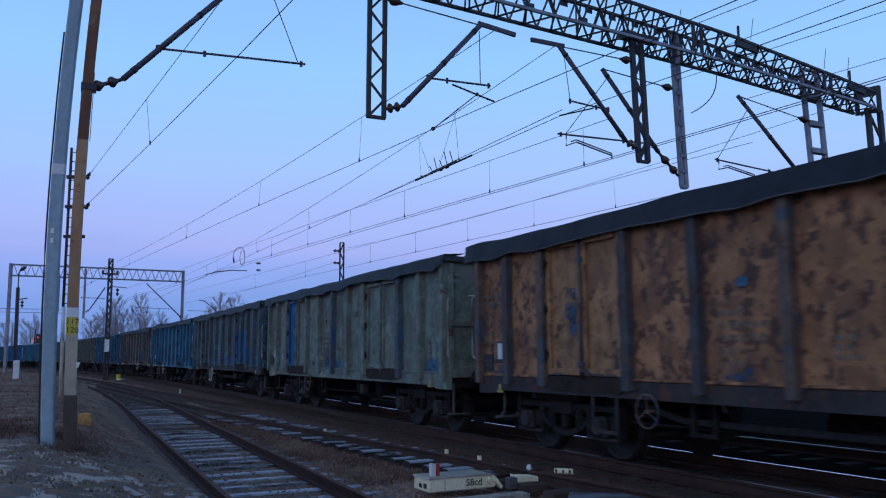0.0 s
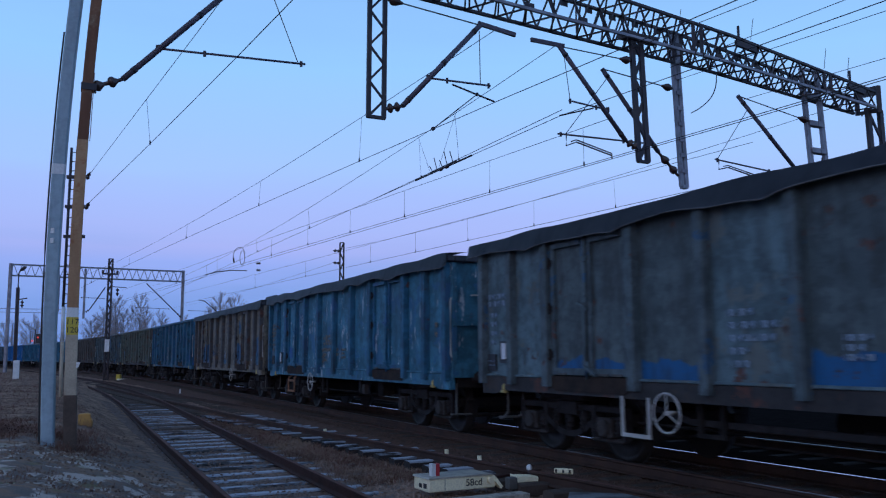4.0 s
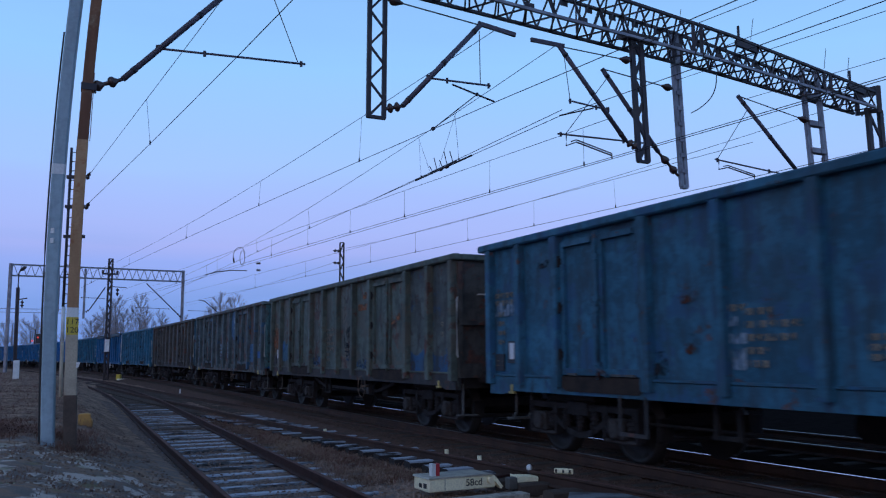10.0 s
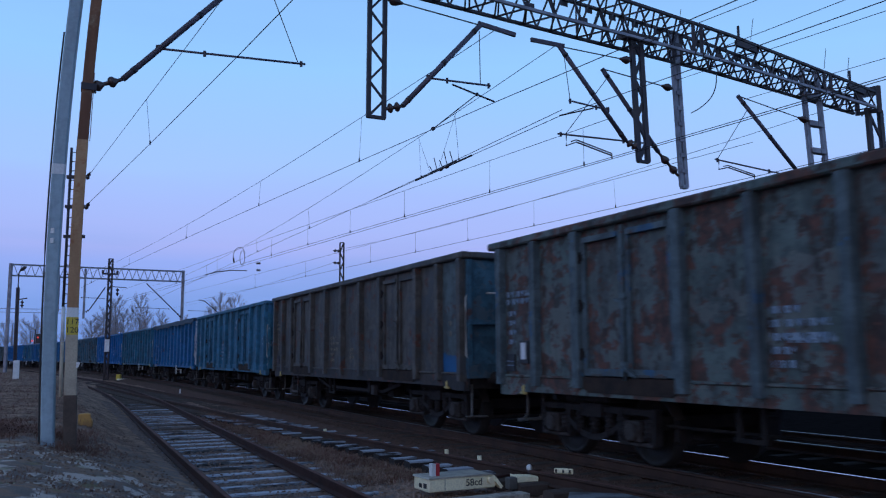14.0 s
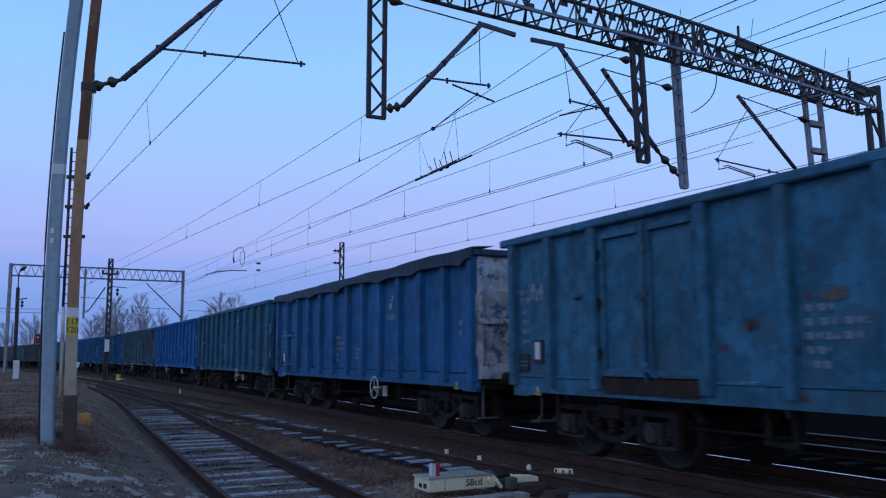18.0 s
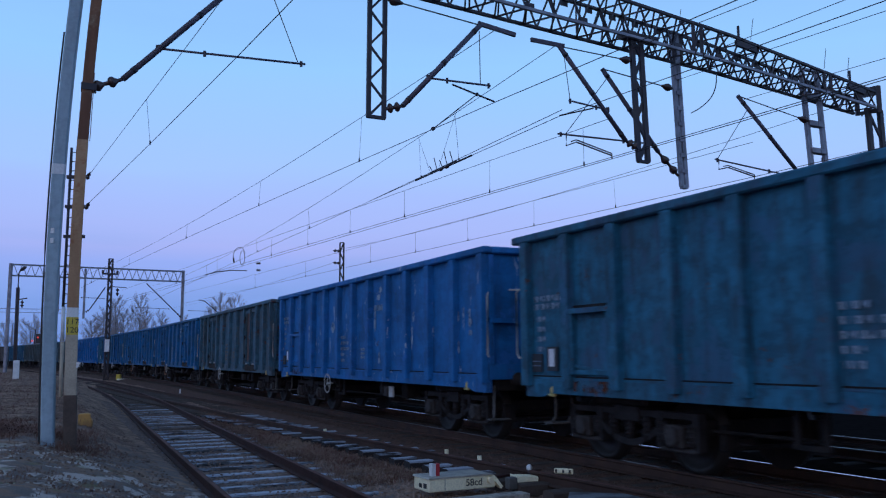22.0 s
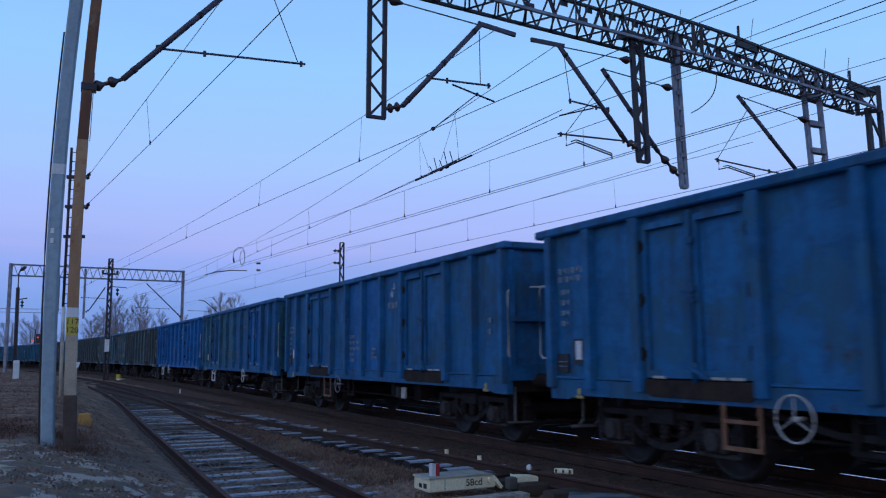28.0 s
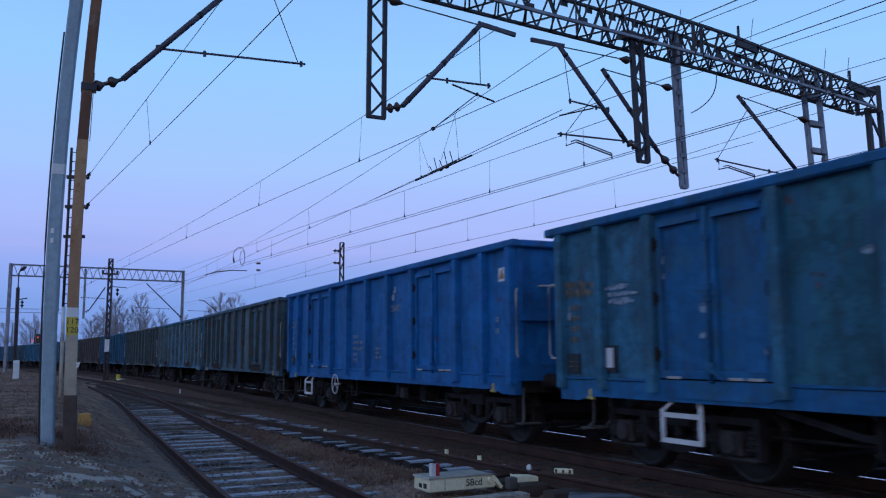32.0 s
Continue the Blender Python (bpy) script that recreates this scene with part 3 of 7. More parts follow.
lay_track("track_crossover", "rusty crossover track on long frosted sleepers", cross_lat, cross_z, -72, 6, None, lambda s: 0.95 if -26.5 < s < -9.7 else 0.0, -34, 4,
          lambda s: (0.0, 2.5) if s < -22 else (0.4, 3.2), 0.118)


# ---- freight wagons: local x along the train, y away from the viewer, z up from the rail ----
HALF = 6.4
M_STEPSTEEL = surface("worn_step_steel", (0.10, 0.095, 0.09), (0.06, 0.055, 0.05), 5, 0.7)
M_RUSTSILL = surface("rusted_threshold", (0.048, 0.034, 0.028), (0.022, 0.019, 0.019), 4, 0.8)
M_NAVYTARP = surface("navy_tarpaulin", (0.018, 0.036, 0.072), (0.024, 0.045, 0.085), 2.5, 0.6, 0.0, 20, 0.5)
M_HEMROPE = surface("grey_rope", (0.14, 0.14, 0.145), (0.08, 0.08, 0.085), 5, 0.8)
TOP = 3.235
PAINTS = {}


def P(key, *args, **kw):
    """A wagon paint made once."""
    if key not in PAINTS:
        PAINTS[key] = paint(key, *args, **kw)
    return PAINTS[key]


BLUE = (0.004, 0.130, 0.360)
MIDBLUE = (0.024, 0.130, 0.220)
TEAL = (0.016, 0.126, 0.212)
GREYGREEN = (0.175, 0.226, 0.182)
GREYBROWN = (0.200, 0.178, 0.138)


def panel_shape(bm, w, z0, z1, seed):
    """One sheet between two posts, slightly dented."""
    nx, nz = 5, 9
    grid = []
    for j in range(nz + 1):
        row = []
        for i in range(nx + 1):
            x, z = -w / 2 + w * i / nx, z0 + (z1 - z0) * j / nz
            edge = min(i, nx - i, j, nz - j)
            d = 0.0 if edge == 0 else 0.02 * noise.noise((x * 1.7 + seed * 9, z * 1.3, seed * 3.3)) - 0.004
            row.append(bm.verts.new((x, d, z)))
        grid.append(row)
    for j in range(nz):
        for i in range(nx):
            bm.faces.new((grid[j][i], grid[j][i + 1], grid[j + 1][i + 1], grid[j + 1][i])).smooth = True
    back = [bm.verts.new((x, 0.05, z)) for x, z in ((-w / 2, z0), (w / 2, z0), (w / 2, z1), (-w / 2, z1))]
    bm.faces.new(back[::-1])


def post_shape(bm, wide):
    prism(bm, [(-wide, 0.0), (-wide * 0.90, -0.11), (-wide * 0.76, -0.122), (wide * 0.76, -0.122), (wide * 0.90, -0.11), (wide, 0.0)], 2, 1.0, 3.12)
    prism(bm, [(-wide, 0.02), (-wide * 0.7, -0.03), (wide * 0.7, -0.03), (wide, 0.02)], 2, 0.90, 1.0)


def leaf_frame(bm, w, z0, z1):
    """Door frame: two stiles, a bottom rail and a top rail under a projecting lip."""
    for x0, x1, a, b in ((-w / 2, -w / 2 + 0.085, z0, z1), (w / 2 - 0.085, w / 2, z0, z1), (-w / 2 + 0.085, w / 2 - 0.085, z0, z0 + 0.09)):
        box(bm, x0, x1, -0.05, 0.05, a, b)
    box(bm, -w / 2 + 0.085, w / 2 - 0.085, -0.075, 0.05, z1 - 0.075, z1)


def leaf_sheet(bm, w, z0, z1):
    box(bm, -w / 2 + 0.075, w / 2 - 0.075, -0.004, 0.04, z0 + 0.05, z1 - 0.04)


def lock_bar(bm, z0, z1):
    rod(bm, (0, -0.07, z0 - 0.08), (0, -0.07, z1 + 0.10), 0.026, 8)
    for z in (z0 + 0.12, z0 + 0.86, z0 + 0.98, z1 - 0.25):
        box(bm, -0.06, 0.06, -0.095, -0.02, z - 0.035, z + 0.035)
    beam(bm, (0.0, -0.11, z0 + 0.10), (0.26, -0.12, z0 - 0.03), 0.05, 0.03)
    beam(bm, (-0.13, -0.10, z0 + 0.94), (0.05, -0.10, z0 + 0.88), 0.045, 0.03)


def hinge_shape(bm):
    box(bm, -0.04, 0.04, -0.07, 0.0, -0.045, 0.045)
    rod(bm, (0, -0.075, -0.08), (0, -0.075, 0.08), 0.02, 6)


def handwheel_shape(bm, r):
    n = 24
    hose(bm, [(r * math.cos(2 * math.pi * i / n), 0, r * math.sin(2 * math.pi * i / n)) for i in range(n)], 0.0125, 6, True)
    for a in (90, 210, 330):
        beam(bm, (0, 0, 0), (r * math.cos(radians(a)), 0, r * math.sin(radians(a))), 0.012, 0.010)
    rod(bm, (0, -0.02, 0), (0, 0.16, 0), 0.022, 8)


def step_frame(bm):
    w, z1, z0 = 0.31, 0.80, 0.46
    for x in (-w, w):
        beam(bm, (x, 0.0, z0), (x, 0.0, z1 + 0.01), 0.05, 0.03)
        beam(bm, (x, 0.0, z1), (x * 0.62, 0.10, 0.93), 0.05, 0.03)
    beam(bm, (-w - 0.025, 0, z0), (w + 0.025, 0, z0), 0.03, 0.055)
    beam(bm, (-w, 0, z1 - 0.05), (w, 0, z1 - 0.05), 0.03, 0.055)


def step_hanger(bm):
    """A plain U of flat bar hung from the sole bar."""
    for x in (-0.25, 0.25):
        beam(bm, (x, 0.0, 0.45), (x, 0.0, 0.93), 0.042, 0.02)
    beam(bm, (-0.271, 0, 0.46), (0.271, 0, 0.46), 0.028, 0.045)


def hook_shape(bm):
    rod(bm, (0, 0, 0.98), (0, 0, 0.89), 0.024, 8)
    rod(bm, (-0.07, 0, 0.878), (0.07, 0, 0.878), 0.022, 8)
    beam(bm, (0, 0.0, 0.97), (0, 0.12, 0.97), 0.045, 0.06)


def handrail_shape(bm):
    hose(bm, [(0.0, 0.06, 2.46), (0.0, -0.02, 2.46), (0.0, -0.04, 2.42), (0.0, -0.04, 1.46), (0.0, -0.02, 1.42), (0.0, 0.06, 1.42)], 0.018, 6)


def loop_shape(bm):
    hose(bm, [(0.0, 0.0, 2.45), (-0.15, 0.0, 2.45), (-0.21, 0, 2.40), (-0.21, 0.0, 1.46), (-0.15, 0, 1.40), (0.0, 0.0, 1.40)], 0.017, 6)


def corner_step(bm):
    beam(bm, (0, 0, 0.95), (0, 0, 0.42), 0.05, 0.02)
    box(bm, -0.02, 0.10, -0.12, 0.26, 0.40, 0.42)


def rear_step(bm):
    hose(bm, [(0.0, 0.0, 0.95), (0.02, 0.0, 0.70), (0.0, 0.0, 0.55), (-0.12, 0.0, 0.46), (-0.25, 0.0, 0.44)], 0.022, 6)
    hose(bm, [(0.0, 0.28, 0.95), (0.02, 0.28, 0.70), (0.0, 0.28, 0.55), (-0.12, 0.28, 0.46), (-0.25, 0.28, 0.44)], 0.022, 6)
    box(bm, -0.27, -0.02, -0.02, 0.30, 0.45, 0.47)


def buffer_sleeve(bm):
    lathe(bm, (0, 0, 0), (0.36, 0, 0), [(0, 0.14), (0.1, 0.14), (0.15, 0.105), (1, 0.105)], 12)


def buffer_head(bm):
    lathe(bm, (0.3, 0, 0), (0.61, 0, 0), [(0, 0.075), (0.8, 0.075), (0.83, 0.2), (0.93, 0.21), (1.0, 0.17)], 14)


def side_frame(bm):
    """A cast bogie side: straight top beam, a bellied lower bar, spring nests beside each axle."""
    box(bm, -1.28, 1.28, -0.07, 0.05, 0.66, 0.75)
    rounded(bm, 0.012)
    belly = [(0.62 - 1.24 * i / 12, 0.55 - 0.27 * math.sin(math.pi * i / 12) ** 0.7) for i in range(13)]
    prism(bm, belly + [(x, z + 0.085) for x, z in belly[::-1]], 1, -0.075, 0.05)
    for x in (-0.34, 0.0, 0.34):
        rod(bm, (x, -0.03, 0.36), (x, -0.03, 0.66), 0.062, 10)
        for z in (0.42, 0.48, 0.54, 0.60):
            rod(bm, (x, -0.03, z), (x, -0.03, z + 0.022), 0.078, 10)
    for x in (-1.24, -0.60, 0.60, 1.24):
        prism(bm, [(x - 0.06, 0.75), (x - 0.045, 0.30), (x + 0.045, 0.30), (x + 0.06, 0.75)], 1, -0.08, 0.04)
    for x in (-0.92, 0.92):
        for d in (-0.25, 0.25):
            rod(bm, (x + d, -0.05, 0.36), (x + d, -0.05, 0.62), 0.07, 10)
            for z in (0.40, 0.46, 0.52, 0.58):
                rod(bm, (x + d, -0.05, z), (x + d, -0.05, z + 0.02), 0.084, 10)
    box(bm, -0.24, 0.24, -0.11, 0.02, 0.60, 0.78)


def axle_box(bm):
    box(bm, -0.16, 0.16, -0.12, 0.08, 0.33, 0.60)
    box(bm, -0.32, 0.32, -0.06, 0.06, 0.27, 0.33)
    rounded(bm, 0.02)
    lathe(bm, (0, -0.17, 0.46), (0, -0.1, 0.46), [(0, 0.09), (0.3, 0.12), (1, 0.13)], 12)


def brake_gear(bm):
    for x in (-1.42, -0.40, 0.40, 1.42):
        box(bm, x - 0.05, x + 0.05, -0.86, -0.66, 0.32, 0.62)
        box(bm, x - 0.05, x + 0.05, 0.66, 0.86, 0.32, 0.62)
        rod(bm, (x, -0.9, 0.34), (x, 0.9, 0.34), 0.03, 6)


def bolster(bm):
    box(bm, -0.25, 0.25, -1.0, 1.0, 0.55, 0.80)
    box(bm, -1.3, -1.18, -0.98, 0.98, 0.5, 0.66)
    box(bm, 1.18, 1.3, -0.98, 0.98, 0.5, 0.66)


def wheelset_shape(bm):
    for y in (-1, 1):
        lathe(bm, (0, 0.66 * y, 0), (0, 0.82 * y, 0), [(0, 0.49), (0.2, 0.485), (0.26, 0.462), (0.85, 0.455), (0.86, 0.40), (0.5, 0.38), (0.55, 0.16), (0.95, 0.13), (1, 0.13)], 24)
    rod(bm, (0, -1.05, 0), (0, 1.05, 0), 0.08, 10)


def bogie_at(parent, x, near):
    b = new("bogie")
    b.parent = parent
    b.location = (x, 0, 0)
    for y, r in ((-1.02, 0), (1.02, 180)):
        part("side_frame", cached("side_frame", side_frame), M_BOGIE, b, at=pose(0, y, 0, 0, 0, r))
        for ax in (-0.92, 0.92):
            part("axle_box", cached("axle_box", axle_box), M_AXLE, b, at=pose(ax, y * 1.03, 0, 0, 0, r))
    part("bolster", cached("bolster", bolster), M_UNDER, b)
    sets = []
    for ax in (-0.9, 0.9):
        w = part("wheelset", cached("wheelset", wheelset_shape), M_WHEEL, b, "", at=(ax, 0, 0.455))
        w["label"] = "grimy steel wheelset"
        sets.append(w)
    if near:
        part("brake_gear", cached("brake_gear", brake_gear), M_UNDER, b)
    return sets


def bars(root, mat, place, rows, w, h, gap):
    """Unreadable lettering as plain bars, one part a row; rows: shares of the width."""
    x, y, z = place
    for k, share in enumerate(rows):
        full = w * share
        cuts = (0.0, 1.0) if full < 0.28 else (0.0, 0.42, 1.0) if (k + int(w * 100)) % 3 == 0 else (0.0, 0.24, 0.62, 1.0) if (k + int(w * 100)) % 3 == 1 else (0.0, 0.66, 1.0)
        for c0, c1 in zip(cuts, cuts[1:]):
            b = round(full * (c1 - c0) - (0.03 if c1 < 1 else 0.0), 2)
            part("lettering_bar", cached(("lettering_bar", b, h), lambda bm: box(bm, 0.0, b, -0.006, 0.0, -h, 0.0)), mat, root, at=(x - w / 2 + full * c0, y, z))
        z -= h + gap


def emblem(bm):
    """A plain swirl in two halves over a bar."""
    for sgn in (1, -1):
        pts = []
        for i in range(9):
            a = radians(200 * i / 8 - 10)
            pts.append((sgn * (0.085 * math.cos(a) + 0.045), sgn * (0.085 * math.sin(a) + 0.062)))
        tail = [(sgn * -0.115, sgn * 0.01), (sgn * -0.06, sgn * 0.035), (sgn * 0.0, sgn * 0.028), (sgn * 0.06, sgn * 0.005)]
        prism(bm, pts + tail, 1, -0.007, 0.0)


def blot(bm, w, h, seed, square_cut):
    """An uneven patch of paint, nearly square or a loose spray."""
    n, pts = 34, []
    for i in range(n):
        a = 2 * math.pi * i / n
        c, s = math.cos(a), math.sin(a)
        e = 0.18 if square_cut else 0.8
        r = 1 + (0.13 if square_cut else 0.42) * noise.noise((c * 1.6, s * 1.6, seed * 1.7)) + (0.07 if square_cut else 0.16) * noise.noise((c * 5, s * 5, seed))
        pts.append((math.copysign(abs(c) ** e, c) * w / 2 * r, math.copysign(abs(s) ** e, s) * h / 2 * r))
    prism(bm, pts, 1, -0.004, 0.0)


LOOPS = (0, 3, 11, 12, 14, 15, 16, 17)
TIES = (-6.7, -5.4, -4.35, -2.4, 0.0, 1.25, 2.5, 4.4, 6.6)


def hem_drop(x, seed):
    """How far the cover hangs: tied down at posts, drawn up in an arch between them."""
    ties = [t + 0.15 * math.sin(seed * 5 + t) for i, t in enumerate(TIES) if (i + int(seed)) % 4 or i in (0, 8)]
    a, b = max(t for t in ties if t <= x + 0.3), min(t for t in ties + [7.5] if t > x + 0.3)
    f = min(1, max(0, (x + 0.3 - a) / (b - a)))
    if seed == 1:
        return 0.28 - 0.05 * math.sin(math.pi * f) + 0.03 * noise.noise((x * 1.5, seed, 0))
    return 0.27 - (0.10 + 0.025 * math.sin(seed * 3 + a)) * math.sin(math.pi * f ** 0.6) ** 0.6 + 0.03 * noise.noise((x * 1.5, seed, 0))


def tarp_skirt(bm, seed):
    """Cover hanging over the rim with a wavy hem."""
    n = 64
    top, hem, back = [], [], []
    for i in range(n + 1):
        x = -6.68 + 13.2 * i / n
        sag = hem_drop(x, seed)
        up = 0.025 + 0.03 * noise.noise((x * 0.9, seed * 2.0, 1)) + 0.05 * max(0, noise.noise((x * 0.55, seed * 4.0, 2)))
        top.append(bm.verts.new((x, -1.545, TOP + up)))
        hem.append(bm.verts.new((x, -1.575 + 0.012 * math.sin(x * 7), TOP - sag)))
        back.append(bm.verts.new((x, -1.1, TOP + up + 0.03)))
    for i in range(n):
        for a, b in ((hem, top), (top, back)):
            bm.faces.new((a[i], a[i + 1], b[i + 1], b[i])).smooth = True
    bmesh.ops.solidify(bm, geom=bm.faces[:], thickness=-0.012)


def heap(bm, seed, peak):
    """Heaped load filling the wagon."""
    nx, ny = 60, 10
    g = []
    for i in range(nx + 1):
        row = []
        for j in range(ny + 1):
            x, y = -6.28 + 12.56 * i / nx, -1.33 + 2.66 * j / ny
            e = min(i, nx - i, 3) / 3 * min(j, ny - j, 2) / 2
            z = 2.75 + e * (0.22 + peak * max(0, noise.noise((x * 0.8, y * 0.8, seed)) + 0.25) + 0.08 * noise.noise((x * 4, y * 4, seed + 3)))
            row.append(bm.verts.new((x, y, z)))
        g.append(row)
    for i in range(nx):
        for j in range(ny):
            bm.faces.new((g[i][j], g[i + 1][j], g[i + 1][j + 1], g[i][j + 1]))
    low = [bm.verts.new((x, y, 1.22)) for x, y in ((-6.28, -1.33), (6.28, -1.33), (6.28, 1.33), (-6.28, 1.33))]
    bm.faces.new(low[::-1])
    for a, b, edge in ((low[0], low[1], [g[i][0] for i in range(nx + 1)]), (low[2], low[3], [g[i][ny] for i in range(nx, -1, -1)]),
                       (low[1], low[2], [g[nx][j] for j in range(ny + 1)]), (low[3], low[0], [g[0][j] for j in range(ny, -1, -1)])):
        bm.faces.new([a, *edge[::1], b][::-1])


POSTS_A = (-6.33, -5.43, -4.44, -2.52, -1.28, 0.0, 1.28, 2.52, 4.44, 5.43, 6.33)
POSTS_C = (-6.33, -5.33, -4.27, -2.25, -1.13, 0.0, 1.13, 2.25, 4.27, 5.33, 6.33)
POSTS_B = tuple(-6.33 + 12.66 * i / 12 for i in range(13))
DOORS = ((-4.44, -2.52), (2.52, 4.44), (-4.27, -2.25), (2.25, 4.27))


def build_wagon(spec, near):
    """An open high-sided wagon with all its parts. near: full detail."""
    root = new("freight_wagon")
    tagged(root, spec["label"], "freight wagon", "wagons of the train")
    base, post_mat, rim_mat = spec["base"], spec.get("post", spec["base"]), spec.get("rim", spec["base"])
    bays = spec.get("bays", {})
    kind_b = spec.get("type", "A") == "B"
    posts = POSTS_B if kind_b else POSTS_C if spec.get("type") == "C" else POSTS_A
    seed = spec["seed"]
    sheet_y = -1.42
    # near side: sheets, doors, posts
    z0 = 1.0 if kind_b else 1.12
    for i, (a, b) in enumerate(zip(posts, posts[1:])):
        if not kind_b and (a, b) in DOORS:
            for d, (p, q) in enumerate(((a + 0.105, (a + b) / 2 - 0.022), ((a + b) / 2 + 0.022, b - 0.105))):
                w = round(q - p, 3)
                mat = bays.get((i, d), bays.get(i, base))
                leaf = part("door_leaf", cached(("door_leaf", w), lambda bm: leaf_sheet(bm, w, 1.17, 3.02)), mat, root, at=((p + q) / 2, sheet_y, 0))
                part("door_frame", cached(("door_frame", w), lambda bm: leaf_frame(bm, w, 1.17, 3.02)), mat if (i, d) in bays and bays[(i, d)] not in spec.get("sheets_only", ()) else spec.get("doorframe", post_mat), leaf)
                if near:
                    for hz in (1.45, 2.1, 2.75):
                        part("hinge", cached("hinge", hinge_shape), M_UNDER, leaf, at=((-1 if d == 0 else 1) * w / 2, 0, hz))
            # dark sheet behind the leaves paints the shade in the door gaps
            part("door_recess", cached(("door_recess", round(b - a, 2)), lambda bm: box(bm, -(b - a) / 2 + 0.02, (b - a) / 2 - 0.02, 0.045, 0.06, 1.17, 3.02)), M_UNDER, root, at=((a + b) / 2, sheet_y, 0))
            part("lintel", cached(("lintel", round(b - a, 2)), lambda bm: box(bm, -(b - a) / 2, (b - a) / 2, 0.0, 0.05, 3.03, 3.15)), base, root, at=((a + b) / 2, sheet_y, 0))
            part("door_sill", cached(("door_sill", round(b - a, 2)), lambda bm: [prism(bm, [(-(b - a) / 2 + 0.09, 1.15), (-(b - a) / 2 + 0.09, 1.0), (-(b - a) / 2 + 0.2, 0.945), ((b - a) / 2 - 0.2, 0.945), ((b - a) / 2 - 0.09, 1.0), ((b - a) / 2 - 0.09, 1.15)], 1, -0.052, 0.05)]), spec.get("doorsill", M_RUSTSILL), root, "" if "doorsill" in spec else "rusted door threshold", at=((a + b) / 2, sheet_y, 0))
            part("lock_bar", cached("lock_bar", lambda bm: lock_bar(bm, 1.2, 2.98)), post_mat, root, at=((a + b) / 2, sheet_y, 0))
            if near:
                for dx in (-0.6, 0.35, 0.62):
                    part("catch", cached("catch", lambda bm: box(bm, -0.10, 0.10, -0.07, -0.04, 1.165, 1.195)), M_RAILING if seed > 13 else M_STEPSTEEL, root, at=((a + b) / 2 + dx, sheet_y, 0))
        else:
            w = round(b - a, 3)
            key = ("side_sheet", w, z0, (i * 7 + int(seed)) % 4)
            part("side_sheet", cached(key, lambda bm: panel_shape(bm, w, z0, 3.15, (i * 7 + int(seed)) % 4 + 1)), bays.get(i, base), root, at=((a + b) / 2, sheet_y, 0))
    for i, x in enumerate(posts):
        wide = 0.10 if kind_b else (0.085 if i in (2, 3, 7, 8) else 0.075)
        part("post", cached(("post", wide), lambda bm: post_shape(bm, wide)), spec.get("posts", {}).get(i, post_mat), root, at=(x, sheet_y, 0))
    # far side in one sheet with its posts
    part("side_wall", cached(("side_wall",), lambda bm: box(bm, -HALF, HALF, 1.37, 1.42, 1.0, 3.15)), base, root)
    if near:
        for x in posts:
            part("post", cached(("post", 0.075), lambda bm: post_shape(bm, 0.075)), post_mat, root, at=pose(x, -sheet_y, 0, 0, 0, 180))
    # sole bars, floor, frame
    part("sole_bar", cached(("sole_bar",), lambda bm: prism(bm, [(-6.4, 1.11), (-6.4, 0.84), (-6.0, 0.84), (-5.75, 0.90), (5.75, 0.90), (6.0, 0.84), (6.4, 0.84), (6.4, 1.11)], 1, -1.455, -1.34)), spec.get("sill", base), root)
    part("sole_bar", cached(("sole_bar",), None), spec.get("sill", base), root, at=pose(0, 0, 0, 0, 0, 180))
    part("floor", cached(("floor",), lambda bm: box(bm, -6.38, 6.38, -1.3, 1.3, 1.12, 1.2)), M_UNDER, root)
    part("centre_sill", cached(("centre_sill",), lambda bm: box(bm, -6.35, 6.35, -0.25, 0.25, 0.82, 1.12)), M_UNDER, root)
    for x in (-4.5, 4.5):
        part("cross_bearer", cached(("cross_bearer",), lambda bm: [box(bm, -0.5, 0.5, -1.2, 1.2, 0.8, 1.1), rounded(bm, 0.02)]), M_UNDER, root, at=(x, 0, 0))
    for x in (-6.315, 6.315):
        part("headstock", cached(("headstock",), lambda bm: [box(bm, -0.065, 0.065, -1.28, 1.28, 0.86, 1.12), rounded(bm, 0.015)]), M_UNDER, root, at=(x, 0, 0))
    if near:
        part("air_tank", cached(("air_tank",), lambda bm: lathe(bm, (-1.2, 0.5, 0.62), (0.1, 0.5, 0.62), [(0, 0.08), (0.06, 0.19), (0.94, 0.19), (1, 0.08)], 12)), M_UNDER, root)
        part("brake_lever", cached(("brake_lever",), lambda bm: beam(bm, (1.3, -1.25, 0.62), (1.3, -1.25, 0.95), 0.16, 0.05)), M_UNDER, root)
        part("brake_rod", cached(("brake_rod",), lambda bm: rod(bm, (-3.2, -0.9, 0.55), (3.2, -0.9, 0.58), 0.022, 6)), M_UNDER, root)
        part("truss_bar", cached(("truss_bar",), lambda bm: [beam(bm, (-2.9, -1.15, 0.86), (-1.9, -1.15, 0.66), 0.05, 0.07), beam(bm, (-1.9, -1.15, 0.66), (1.9, -1.15, 0.66), 0.05, 0.07), beam(bm, (1.9, -1.15, 0.66), (2.9, -1.15, 0.86), 0.05, 0.07)]), M_BOGIE, root) if not kind_b and int(spec["seed"]) % 2 else None
        part("brake_cylinder", cached(("brake_cylinder",), lambda bm: [lathe(bm, (0.5, -0.75, 0.66), (1.15, -0.75, 0.66), [(0, 0.10), (0.05, 0.18), (0.8, 0.18), (0.84, 0.21), (1, 0.21)], 12), rod(bm, (0.1, -0.75, 0.66), (0.5, -0.75, 0.66), 0.03, 6)]), M_BOGIE, root)
